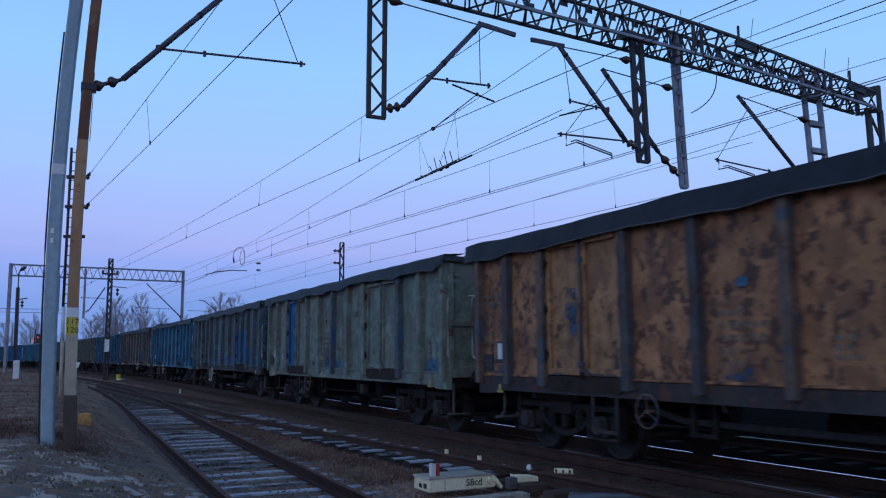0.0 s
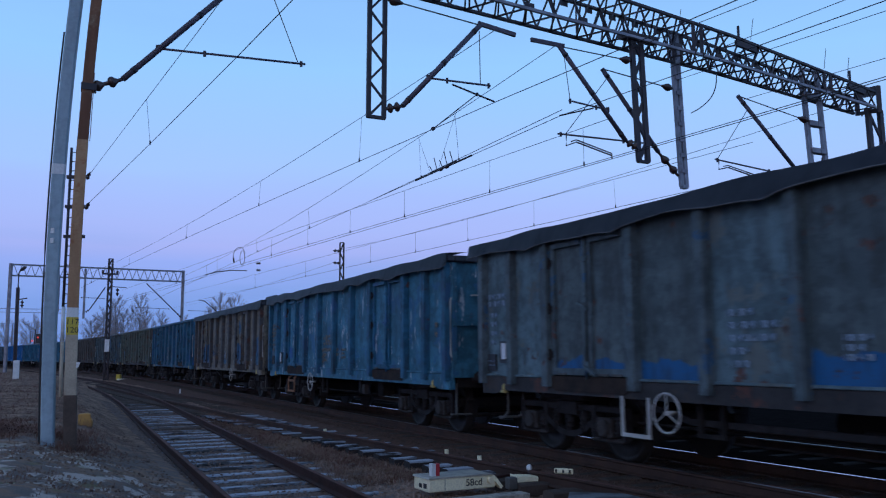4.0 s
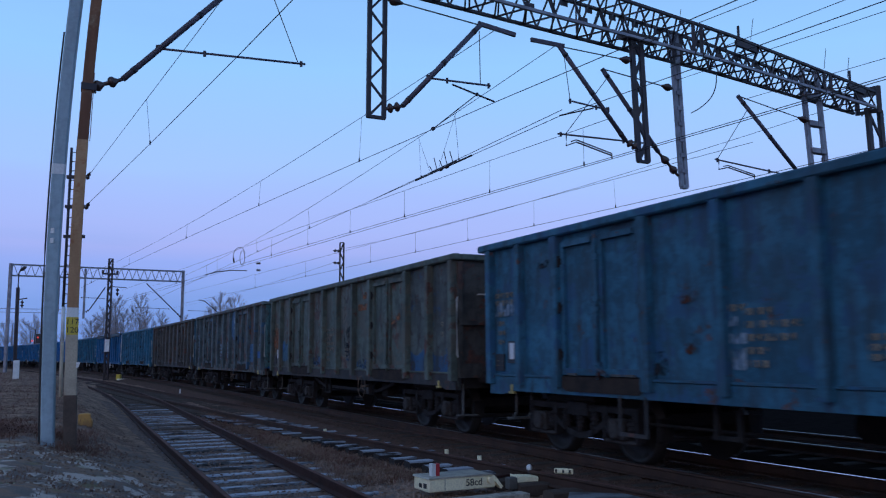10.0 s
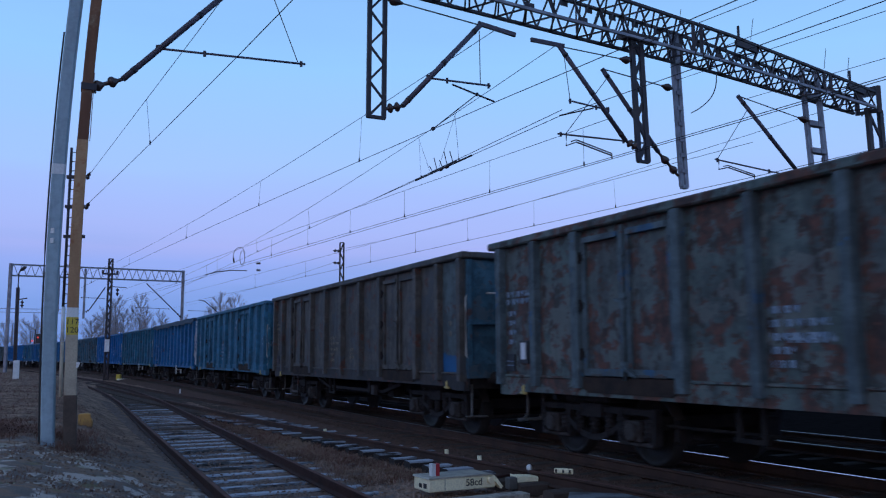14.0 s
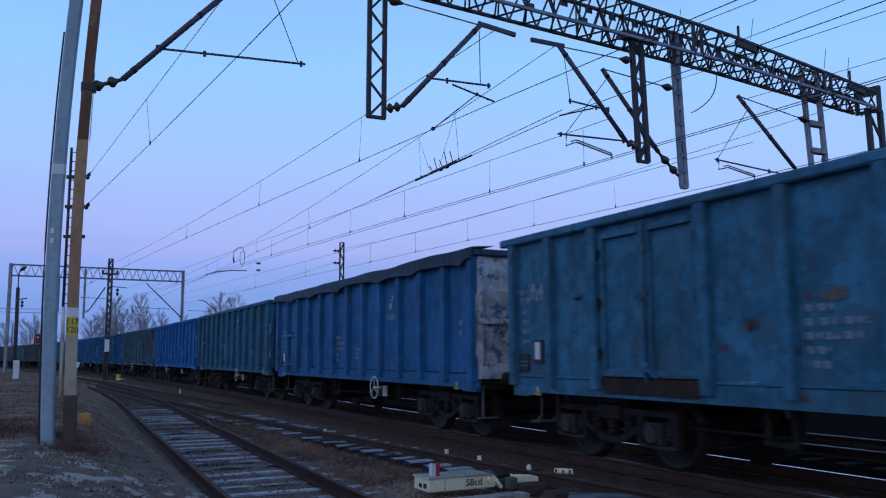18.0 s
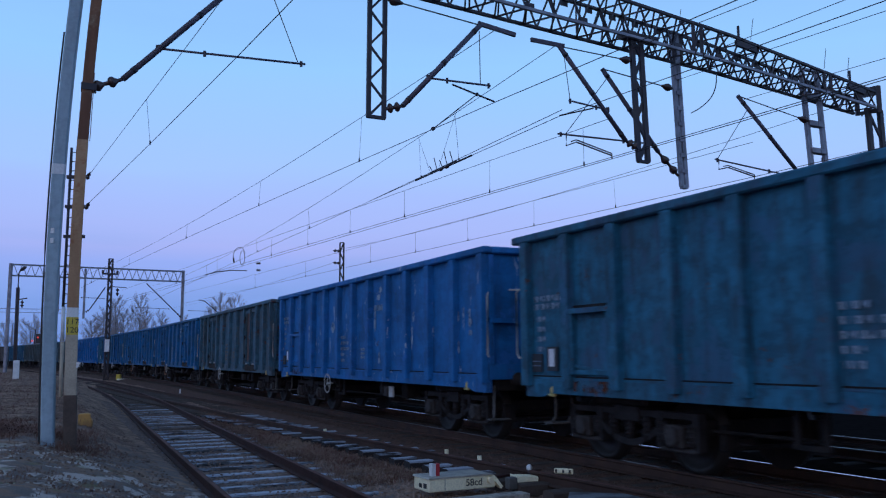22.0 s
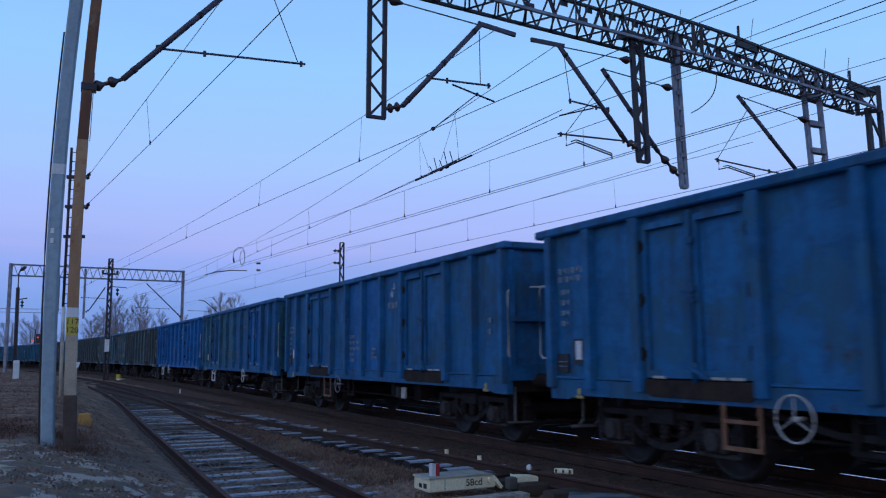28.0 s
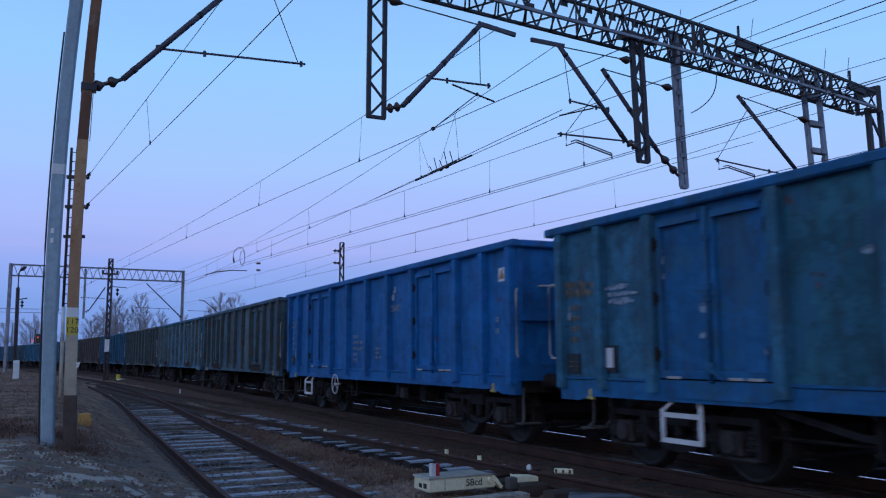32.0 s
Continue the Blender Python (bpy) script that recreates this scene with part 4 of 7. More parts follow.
        part("brake_hanger", cached(("brake_hanger",), lambda bm: [beam(bm, (-1.7, -1.2, 0.5), (-1.7, -1.2, 0.95), 0.07, 0.04), beam(bm, (-1.35, -1.2, 0.5), (-1.35, -1.2, 0.95), 0.07, 0.04), beam(bm, (-1.75, -1.2, 0.52), (-1.3, -1.2, 0.52), 0.05, 0.05)]), M_UNDER, root)
        part("valve_box", cached(("valve_box",), lambda bm: [box(bm, 2.0, 2.3, -1.1, -0.8, 0.55, 0.85), rounded(bm, 0.02)]), M_UNDER, root)
        part("changeover_box", cached(("changeover_box",), lambda bm: [box(bm, 1.5, 1.68, -1.3, -1.2, 0.58, 0.80), rounded(bm, 0.01)]), M_AXLE, root)
        if kind_b or spec.get("plate"):
            part("load_plate", cached(("load_plate",), lambda bm: box(bm, -0.10, 0.10, -0.02, 0.02, 0.58, 0.80)), M_RAILING, root, "pale changeover plate", at=(1.9, -1.28, 0))
    # rims
    tarp = spec.get("tarp", False)
    tarpm = spec.get("tarpmat", M_TARP)
    if tarp:
        rim_mat = tarpm
    for y0, y1 in ((-1.535, -1.38), (1.38, 1.535)):
        part("rim", cached(("rim", y0), lambda bm: [box(bm, -6.66, 6.50, y0, y1, 3.12, TOP), rounded(bm, 0.02)]), rim_mat, root)
    for x0, x1 in ((-6.66, -6.34), (6.34, 6.50)):
        part("end_rim", cached(("end_rim", x0), lambda bm: [box(bm, x0, x1, -1.38, 1.38, 3.12, TOP - 0.003), rounded(bm, 0.02)]), rim_mat, root)
    # end walls
    for sgn, mat in ((1, spec.get("end", base)), (-1, base)):
        e = part("end_wall", cached(("end_wall",), lambda bm: box(bm, -0.05, 0.0, -1.43, 1.43, 1.05, 3.13)), mat, root, spec.get("end_label", "") if sgn > 0 else "", at=pose(sgn * HALF, 0, 0, 0, 0, 0 if sgn > 0 else 180))
        part("end_beam", cached(("end_beam",), lambda bm: [box(bm, 0.0, 0.10, -1.40, 1.40, 1.97, 2.05), box(bm, 0.0, 0.05, -1.40, 1.40, 1.05, 1.3), box(bm, 0.0, 0.07, -1.42, -1.33, 1.3, 1.97), box(bm, 0.0, 0.07, -1.42, -1.33, 2.05, 3.1)]), mat, e)
        if near:
            part("grab_bar", cached(("grab_bar",), lambda bm: hose(bm, [(0.0, -1.0, 2.52), (0.07, -1.0, 2.52), (0.07, -0.35, 2.52), (0.0, -0.35, 2.52)], 0.016, 6)), M_RAILING, e)
    for sgn in (-1, 1):
        for y in (-0.875, 0.875):
            s = part("buffer", cached("buffer", buffer_sleeve), M_UNDER, root, at=pose(sgn * 6.4, y, 1.05, 0, 0, 0 if sgn > 0 else 180))
            part("buffer_head", cached("buffer_head", buffer_head), M_UNDER, s)
        part("coupling_hook", cached("coupling_hook", lambda bm: [beam(bm, (0, 0, 1.0), (0.45, 0, 1.0), 0.06, 0.12), hose(bm, [(0.40, 0, 1.0), (0.5, 0, 0.85), (0.62, 0, 0.98)], 0.03, 6)]), M_UNDER, root, at=pose(sgn * 6.38, 0, 0, 0, 0, 0 if sgn > 0 else 180))
    # the fold along the foot of the plain sheets
    if not kind_b:
        for a, b in zip(posts, posts[1:]):
            if (a, b) not in DOORS:
                w = round(b - a - 0.17, 2)
                part("foot_fold", cached(("foot_fold", w), lambda bm: [box(bm, -w / 2, w / 2, -0.055, 0.0, 1.115, 1.15), rounded(bm, 0.008)]), base, root, at=((a + b) / 2, sheet_y, 0))
    for k, (mark, x, z, w, h, square_cut) in enumerate(spec.get("blots", ())):
        if mark is M_OCHREBLOT and square_cut:
            bars(root, M_OLDMARK, (x, sheet_y - 0.022, z + h / 2), ((1, 0.85, 0.95, 0.5, 0.7, 0.9)[k % 3:])[:max(1, round(h / 0.12))], w, 0.075, 0.04)
            continue
        if mark is M_SCRAPE and h > w and not square_cut:
            w *= 0.62
        part("paint_patch", made(blot, w, h, seed * 3 + k, square_cut), mark, root, "flaking paint patch", at=(x, sheet_y - (0.06 if abs(abs(x) - 3.4) < 0.2 else 0.019), z))
    # small fittings
    part("handrail", cached("handrail", handrail_shape), M_RAILING, root, "pale painted handrail", at=(6.44, -1.40, 0))
    if seed - 1 in LOOPS:
        part("handrail", cached("loop_rail", loop_shape), M_RAILING, root, "pale bent handrail", at=(-6.60, -1.36, 0))
    part("corner_step", cached("corner_step", corner_step), M_STEPSTEEL, root, at=(6.38, -1.3, 0))
    part("rear_step", cached("rear_step", rear_step), M_STEPSTEEL, root, at=(-5.95, -1.25, 0))
    for x in (-5.72, 5.72):
        part("tow_hook", cached("tow_hook", hook_shape), M_HOOK, root, "faded yellow tow hook", at=(x, -1.46, 0))
    wx = spec.get("wheel", None)
    if wx is not None:
        part("handwheel", cached(("handwheel", spec.get("wheel_r", 0.228)), lambda bm: handwheel_shape(bm, spec.get("wheel_r", 0.228))), spec.get("wheelmat", M_RAILING), root, "three-spoked brake handwheel", at=(wx, -1.51, spec.get("wheel_z", 0.77)))
    if spec.get("step") is not None:
        if spec.get("rung"):
            part("step_rung", cached("step_rung", lambda bm: beam(bm, (-0.25, 0, 0.74), (0.25, 0, 0.74), 0.028, 0.04)), spec["stepmat"], root, at=(spec["step"], -1.45, 0))
        part("step_frame", cached("step_hanger", step_hanger) if spec.get("stepmat") is not M_WHITE and spec["seed"] != 4 else cached("step_frame", step_frame), spec.get("stepmat", M_RAILING), root, "square step below the door", at=(spec["step"], -1.45, 0))
    if kind_b:
        hx = (posts[1] + posts[2]) / 2
        h = part("hatch", cached("hatch", lambda bm: box(bm, -0.36, 0.36, -0.025, 0.0, 1.18, 1.92)), base, root, "small unloading hatch", at=(hx, sheet_y, 0))
        for k, dims in enumerate(((-0.45, -0.36, -0.10, 0.0, 1.18, 2.0), (0.36, 0.44, -0.08, 0.0, 1.18, 2.0), (-0.46, 0.46, -0.12, 0.0, 2.0, 2.07), (-0.36, 0.36, -0.07, 0.0, 1.18, 1.24))):
            part("hatch_frame", cached(("hatch_frame", k), lambda bm: box(bm, *dims)), base, h)
        part("hatch_bar", cached("hatch_bar", lambda bm: beam(bm, (-0.4, -0.05, 1.30), (0.3, -0.05, 1.22), 0.035)), base, h)
        # solid dark bar painting a shaded recess over the hatch; nothing is hollow
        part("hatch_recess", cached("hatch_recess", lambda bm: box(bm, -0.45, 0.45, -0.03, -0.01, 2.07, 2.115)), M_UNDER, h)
        part("rust_patch", made(blot, 0.86, 0.15, seed, 1), M_RUSTMARK, root, "rust below the hatch", at=(hx, -1.462, 1.02))
        # ledge shadow laid on as a dark strip over the sheets
        part("ledge_gap", cached("ledge_gap", lambda bm: box(bm, -6.33, 6.33, -0.022, 0.0, 1.132, 1.15)), M_UNDER, root, "dark strip painted as the shadow along the ledge", at=(0, sheet_y, 0))
        part("ledge", cached("ledge", lambda bm: box(bm, -6.33, 6.33, -0.04, 0.0, 1.10, 1.13)), base, root, at=(0, sheet_y, 0))
    # writing as plain bars, labels
    if near:
        mk = spec.get("mark", M_MARK)
        x, top = spec.get("number", (-5.86, 2.42))
        ly = sheet_y - 0.022
        bars(root, mk, (x, ly, top), (1, 0.95), 0.72, 0.085, 0.03)
        bars(root, mk, (x - 0.18, ly, top - 0.3), (1, 0.9, 1, 0.8), 0.22, 0.075, 0.07)
        bars(root, mk, (-0.62, ly, 1.92), (0.5, 1, 0.9, 0.4, 0.4), 0.72, 0.075, 0.06)
        bars(root, mk, (0.6, ly, 1.62), (1, 0.8, 1), 0.30, 0.06, 0.03)
        bars(root, mk, (5.85, ly, 2.05), (1, 0.8), 0.12, 0.09, 0.09)
        holder = part("label_holder", cached("label_holder", lambda bm: box(bm, -0.13, 0.13, -0.02, 0.0, 1.22, 1.56)), spec.get("holder", M_PLATEBACK), root, at=(spec.get("card", -5.7), sheet_y - 0.02, spec.get("card_z", 0.1)))
        part("label_card", cached("label_card", lambda bm: box(bm, -0.065, 0.065, -0.03, -0.02, 1.28, 1.53)), M_PLATE, holder, "white routing card")
        part("warning_plate", cached("warning_plate", lambda bm: box(bm, -0.13, 0.13, -0.018, 0.0, 1.20, 1.46)), M_PLATEBACK, root, "dark data plate with bars", at=(-6.1, sheet_y - 0.015, 0))
        bars(root, mk, (-6.1, sheet_y - 0.034, 1.36), (1, 1), 0.22, 0.015, 0.05)
        if spec.get("emblem"):
            ex, ez = spec["emblem"]
            part("emblem", cached("emblem", emblem), M_OLDMARK if mk is M_OLDMARK else M_EMBLEM, root, "white two-part swirl shape", at=(ex, sheet_y - 0.022, ez))
            bars(root, mk, (ex + 0.02, ly, ez - 0.24), (1,), 0.62, 0.13, 0.02)
        if spec.get("sticker"):
            st = part("sticker", cached("sticker", lambda bm: box(bm, -0.11, 0.11, -0.006, 0.0, -0.11, 0.11)), M_PLATE, root, "white warning sticker", at=(6.02, sheet_y - 0.02, 2.72))
            part("sticker_sign", cached("sticker_sign", lambda bm: prism(bm, [(-0.09, -0.07), (0.09, -0.07), (0.0, 0.09)], 1, -0.011, -0.006)), M_ORANGE, st, "orange triangle")
    part("load", cached(("load", int(seed) % 5, spec.get("peak", 0.25)), lambda bm: heap(bm, int(seed) % 5, spec.get("peak", 0.25))), M_COAL if not tarp else tarpm, root, "heaped coal load")
    if tarp:
        part("tarpaulin", made(tarp_skirt, seed), tarpm, root, "dark cover sheet with a wavy hem")
        part("hem_rope", made(hose, [(-6.68 + 13.2 * i / 64, -1.592, TOP - hem_drop(-6.68 + 13.2 * i / 64, seed)) for i in range(65)], 0.009, 5), M_HEMROPE, root, "pale rope along the hem")
    sets = []
    for x in (-4.5, 4.5):
        sets += bogie_at(root, x, near)
    return root, sets


def wagon_specs():
    blue = P("bright_blue", BLUE, (0.012, 0.15, 0.45), 0.3, 0.12, seed=1, grime=0.28, worn=0.55)
    blue2 = P("worn_blue", (0.008, 0.118, 0.285), (0.016, 0.122, 0.245), 0.5, 0.12, seed=2, grime=0.4, worn=0.55)
    mid = P("mid_blue_scraped", (0.042, 0.170, 0.250), (0.035, 0.15, 0.28), 0.4, 0.15, scrape=0.7, seed=3, grime=0.35)
    midp = P("mid_blue", MIDBLUE, (0.03, 0.12, 0.26), 0.4, 0.2, seed=4)
    dullblue = P("dull_smeared_blue", (0.026, 0.115, 0.185), (0.022, 0.10, 0.20), 0.4, 0.25, seed=43, grime=0.55)
    teal = P("teal", TEAL, (0.03, 0.12, 0.22), 0.4, 0.2, seed=5)
    tealb = P("teal_blue", (0.030, 0.150, 0.250), (0.04, 0.145, 0.22), 0.4, 0.12, seed=6, grime=0.4)
    orange = P("rusty_orange", (0.37, 0.18, 0.082), (0.25, 0.115, 0.056), 0.45, 0.5, seed=7, grime=0.5, rust_size=4.0, fleck=0.72, worn=0.7)
    orange2 = P("ochre_door", (0.36, 0.195, 0.088), (0.26, 0.13, 0.066), 0.4, 0.3, seed=8, grime=0.45, fleck=0.25)
    washed = P("grey_green_blue_wash", (0.088, 0.105, 0.096), (0.030, 0.10, 0.195), 0.30, 0.4, low=(0.020, 0.092, 0.205), low_z=1.5, seed=40, grime=0.75, fleck=0.3)
    soot = P("sooty_rusted_end", (0.062, 0.058, 0.052), (0.12, 0.055, 0.035), 0.35, 0.6, seed=41, grime=0.7)
    gg = P("grey_green", GREYGREEN, (0.17, 0.175, 0.145), 0.5, 0.25, seed=9, grime=0.35)
    ggr = P("grey_green_rusty", (0.115, 0.124, 0.108), (0.14, 0.13, 0.105), 0.45, 0.55, seed=10, grime=0.4, fleck=0.35)
    repaint = P("grey_over_blue", (0.085, 0.115, 0.125), (0.07, 0.10, 0.125), 0.4, 0.25, low=(0.012, 0.108, 0.27), low_z=1.72, seed=11)
    gtb = P("grey_teal_dull", (0.105, 0.165, 0.188), (0.14, 0.165, 0.16), 0.4, 0.28, seed=30, grime=0.4)
    ggd = P("dark_olive_grey", (0.096, 0.122, 0.104), (0.118, 0.115, 0.09), 0.5, 0.4, seed=33, grime=0.5)
    flake = P("flaking_teal_end", (0.03, 0.09, 0.13), (0.36, 0.39, 0.42), 0.30, 0.15, seed=22, patch_size=13.0, fleck=0.3)
    bluemost = P("blue_door_grey_top", (0.075, 0.108, 0.125), None, 0.4, 0.2, low=(0.012, 0.105, 0.26), low_z=2.35, seed=31, grime=0.45)
    repaint2 = P("grey_over_blue_low", (0.082, 0.112, 0.12), None, 0.4, 0.3, low=(0.012, 0.108, 0.27), low_z=1.4, seed=12)
    gb = P("grey_brown", GREYBROWN, (0.085, 0.09, 0.09), 0.4, 0.35, seed=13, fleck=0.3)
    gbl = P("grey_brown_blue_low", GREYBROWN, None, 0.4, 0.3, low=(0.035, 0.12, 0.23), low_z=1.95, seed=14, fleck=0.25)
    gbp = P("grey_brown_blue_patch", GREYBROWN, (0.035, 0.12, 0.23), 0.42, 0.3, seed=32)
    gb2 = P("dark_grey_brown", (0.088, 0.079, 0.070), (0.07, 0.075, 0.08), 0.4, 0.4, seed=15)
    rusty = P("flaking_rust", (0.092, 0.125, 0.120), (0.14, 0.155, 0.145), 0.5, 0.78, seed=16, grime=0.35, rust_size=3.6, fleck=0.6)
    bluepost = P("blue_grey_post", (0.085, 0.118, 0.132), (0.04, 0.115, 0.21), 0.3, 0.3, seed=17, grime=0.4)
    greypost = P("grey_brown_post", (0.085, 0.086, 0.092), (0.13, 0.085, 0.06), 0.4, 0.4, seed=42, grime=0.5)
    brownpost = P("brown_post", (0.15, 0.105, 0.08), (0.07, 0.10, 0.13), 0.5, 0.4, seed=34)
    brownsill = P("rust_brown_sill", (0.036, 0.033, 0.034), (0.056, 0.040, 0.032), 0.4, 0.5, seed=18)
    whiteend = P("chipped_white_end", (0.52, 0.56, 0.61), (0.08, 0.17, 0.30), 0.4, 0.1, seed=19, grime=0.3, patch_size=5.0)
    gteal = P("grey_teal", (0.044, 0.120, 0.172), (0.075, 0.118, 0.145), 0.5, 0.3, seed=20)
    rustdoor = P("rust_brown_door", (0.10, 0.062, 0.053), (0.115, 0.055, 0.04), 0.5, 0.55, seed=21, fleck=0.3)
    heavy = P("heavy_rust", (0.088, 0.108, 0.105), (0.11, 0.13, 0.125), 0.5, 0.85, seed=25, grime=0.5, rust_size=3.0, fleck=0.5)
    flecked = P("pale_green_flecked", (0.125, 0.145, 0.132), (0.10, 0.135, 0.13), 0.5, 0.5, seed=37, grime=0.25, rust_size=3.6, fleck=0.75)
    bluend = P("green_end_blue_foot", (0.08, 0.17, 0.175), (0.09, 0.11, 0.10), 0.4, 0.3, low=(0.010, 0.075, 0.20), low_z=1.05, seed=27, fleck=0.45)
    lowblue = P("worn_blue_bright_foot", (0.03, 0.14, 0.25), (0.03, 0.12, 0.26), 0.4, 0.3, low=(0.006, 0.10, 0.40), low_z=1.45, seed=28)
    gglow = P("grey_green_blue_foot", GREYGREEN, (0.17, 0.165, 0.13), 0.5, 0.35, low=(0.045, 0.13, 0.21), low_z=1.35, seed=29)
    scraped = P("bright_blue_scraped", BLUE, (0.012, 0.15, 0.45), 0.3, 0.08, scrape=0.4, seed=24, grime=0.3, worn=0.5)
    dgt = P("dull_grey_teal", (0.055, 0.088, 0.10), (0.07, 0.085, 0.085), 0.5, 0.3, seed=35)
    deep = P("deep_blue", (0.010, 0.118, 0.275), (0.012, 0.13, 0.33), 0.4, 0.12, seed=36, grime=0.35, worn=0.5)
    blueflk = P("blue_door_flecked", (0.008, 0.112, 0.29), None, 0.4, 0.25, seed=38, grime=0.3, fleck=0.55)
    greenteal = P("green_teal", (0.020, 0.115, 0.165), (0.025, 0.12, 0.20), 0.4, 0.15, seed=39, grime=0.35)
    return [
        dict(label="rusty orange open wagon with blue-grey posts and covered load", base=orange, post=brownpost, bays={2: orange2, 7: orange2}, doorframe=orange2, posts={3: greypost, 4: greypost, 8: greypost, 1: greypost}, tarp=True, peak=0.5, sill=brownsill, rim=bluepost, wheel=-2.15, step=-3.05, stepmat=brownsill, wheelmat=brownpost, wheel_r=0.2, mark=M_OLDMARK,
             blots=[(M_WASH, -3.69, 2.13, 0.52, 0.44, 0), (M_WASH, -3.67, 1.88, 0.28, 0.34, 0), (M_WASH, -2.70, 1.33, 0.28, 0.32, 0), (M_WASH, -5.83, 1.18, 0.42, 0.22, 0), (M_TEALMARK, -0.64, 2.21, 0.18, 0.11, 0), (M_WASH, -0.72, 1.24, 0.42, 0.14, 0)]),
        dict(label="grey-green open wagon with one blue door and covered load", type="C", base=gg, post=gg, posts={5: bluepost, 8: bluepost}, bays={(2, 0): blueflk, 4: gglow, 5: gglow, 9: gglow}, tarp=True, peak=0.6, step=-2.72, stepmat=brownsill, wheel=-1.98, wheelmat=brownpost, mark=M_OLDMARK, emblem=(1.75, 2.7),
             blots=[(M_SCRAPE, 6.20, 1.75, 0.40, 0.15, 1), (M_TEALMARK, 5.95, 1.17, 0.53, 0.22, 1), (M_SCRAPE, -4.88, 1.51, 0.31, 0.32, 0), (M_SPRAY, -4.59, 1.49, 0.29, 0.28, 0), (M_WASH, -1.74, 1.31, 0.25, 0.26, 0), (M_YELLOWSIGN, -1.03, 1.39, 0.12, 0.09, 0), (M_OCHREBLOT, -0.63, 1.84, 0.56, 0.40, 1), (M_OCHREBLOT, 0.39, 1.62, 0.33, 0.30, 1), (M_WASH, -0.48, 1.41, 0.62, 0.46, 0), (M_RUSTMARK, -0.65, 2.37, 0.15, 0.23, 0)]),
        dict(label="grey open wagon repainted blue along its lower half", base=gtb, post=bluepost, bays={3: repaint2, 5: repaint2, 6: repaint2, (7, 0): bluemost, (7, 1): bluemost, 8: repaint, 9: repaint, 2: repaint2}, end=flake, end_label="flaking white and teal end", tarp=True, peak=0.6, sill=brownsill, wheel=-1.92, step=-2.55,
             blots=[(M_SCRAPE, 6.09, 1.67, 0.34, 0.06, 1), (M_OCHREBLOT, 5.84, 2.03, 0.14, 0.34, 0), (M_SCRAPE, 5.79, 1.40, 0.47, 0.07, 0)]),
        dict(label="mid-blue open wagon with white scrape marks and cover", base=mid, post=midp, doorframe=midp, tarp=True, peak=0.4, wheel=-1.9, step=-3.95, stepmat=M_RUSTPOLE, card=-5.15, card_z=0.0, mark=M_OLDMARK,
             blots=[(M_SPRAY, -4.12, 1.54, 0.50, 0.33, 0), (M_SPRAY, -5.79, 1.29, 0.20, 0.18, 1), (M_OCHREBLOT, -6.02, 2.10, 0.65, 0.21, 1), (M_MARK, -6.17, 1.63, 0.31, 0.51, 1), (M_SCRAPE, -2.96, 2.29, 0.23, 0.50, 0), (M_SCRAPE, -2.21, 2.17, 0.20, 0.27, 0), (M_SCRAPE, -2.00, 2.20, 0.11, 0.30, 0), (M_SCRAPE, -1.77, 2.20, 0.11, 0.32, 0), (M_SCRAPE, -2.46, 1.82, 0.13, 0.38, 0), (M_SCRAPE, -2.46, 1.29, 0.11, 0.41, 0), (M_SCRAPE, -1.29, 1.65, 0.11, 0.55, 0)] + [(M_SCRAPE, -1.66, 1.36, 0.11, 0.63, 0), (M_SCRAPE, -3.12, 2.38, 0.09, 0.32, 0), (M_SCRAPE, -3.82, 1.90, 0.14, 0.30, 0), (M_SCRAPE, -3.09, 2.11, 0.09, 0.14, 0), (M_SCRAPE, 2.60, 2.05, 0.15, 0.42, 0), (M_SCRAPE, 2.77, 1.70, 0.18, 0.50, 0), (M_SCRAPE, 2.88, 2.00, 0.09, 0.34, 0), (M_SCRAPE, 2.66, 1.52, 0.15, 0.29, 0), (M_OCHREBLOT, -0.58, 1.84, 0.47, 0.26, 1), (M_OCHREBLOT, -0.73, 1.57, 0.71, 0.12, 1), (M_OCHREBLOT, -0.94, 1.34, 0.23, 0.24, 1), (M_OCHREBLOT, 0.15, 1.50, 0.24, 0.26, 1)]),
        dict(label="grey-brown open wagon with blue lower door panels", base=gb, post=greypost, bays={(2, 0): gbl, (2, 1): gbl, 3: gbp, (7, 0): gbl, 9: gbl, 0: gb}, tarp=True, peak=0.7, wheel=1.82, step=-4.2, stepmat=brownsill, mark=M_OLDMARK, emblem=(1.75, 2.62),
             blots=[(M_TEALMARK, 2.83, 2.46, 0.44, 0.47, 0), (M_SCRAPE, 4.96, 1.35, 0.39, 0.11, 1), (M_TEALMARK, 5.88, 1.38, 0.80, 0.44, 1), (M_WASH, -2.07, 1.67, 0.6, 0.45, 0), (M_WASH, -4.15, 2.22, 0.38, 0.25, 0), (M_OCHREBLOT, -0.88, 1.87, 0.70, 0.16, 1), (M_OCHREBLOT, -0.98, 1.58, 0.54, 0.12, 1), (M_MARK, 0.24, 1.51, 0.21, 0.28, 1), (M_TEALMARK, 0.20, 1.23, 0.71, 0.16, 1), (M_WASH, -2.51, 1.23, 0.36, 0.3, 0), (M_RUSTMARK, -0.64, 2.17, 0.25, 0.11, 0), (M_RUSTMARK, -0.67, 1.23, 0.20, 0.13, 0)]),
        dict(label="worn blue open wagon with dark smears and faded letters", base=dullblue, post=dullblue, bays={9: lowblue}, end=lowblue, mark=M_OLDMARK, step=-2.85, stepmat=brownsill, wheel=1.87, wheelmat=brownpost, emblem=(1.85, 2.78),
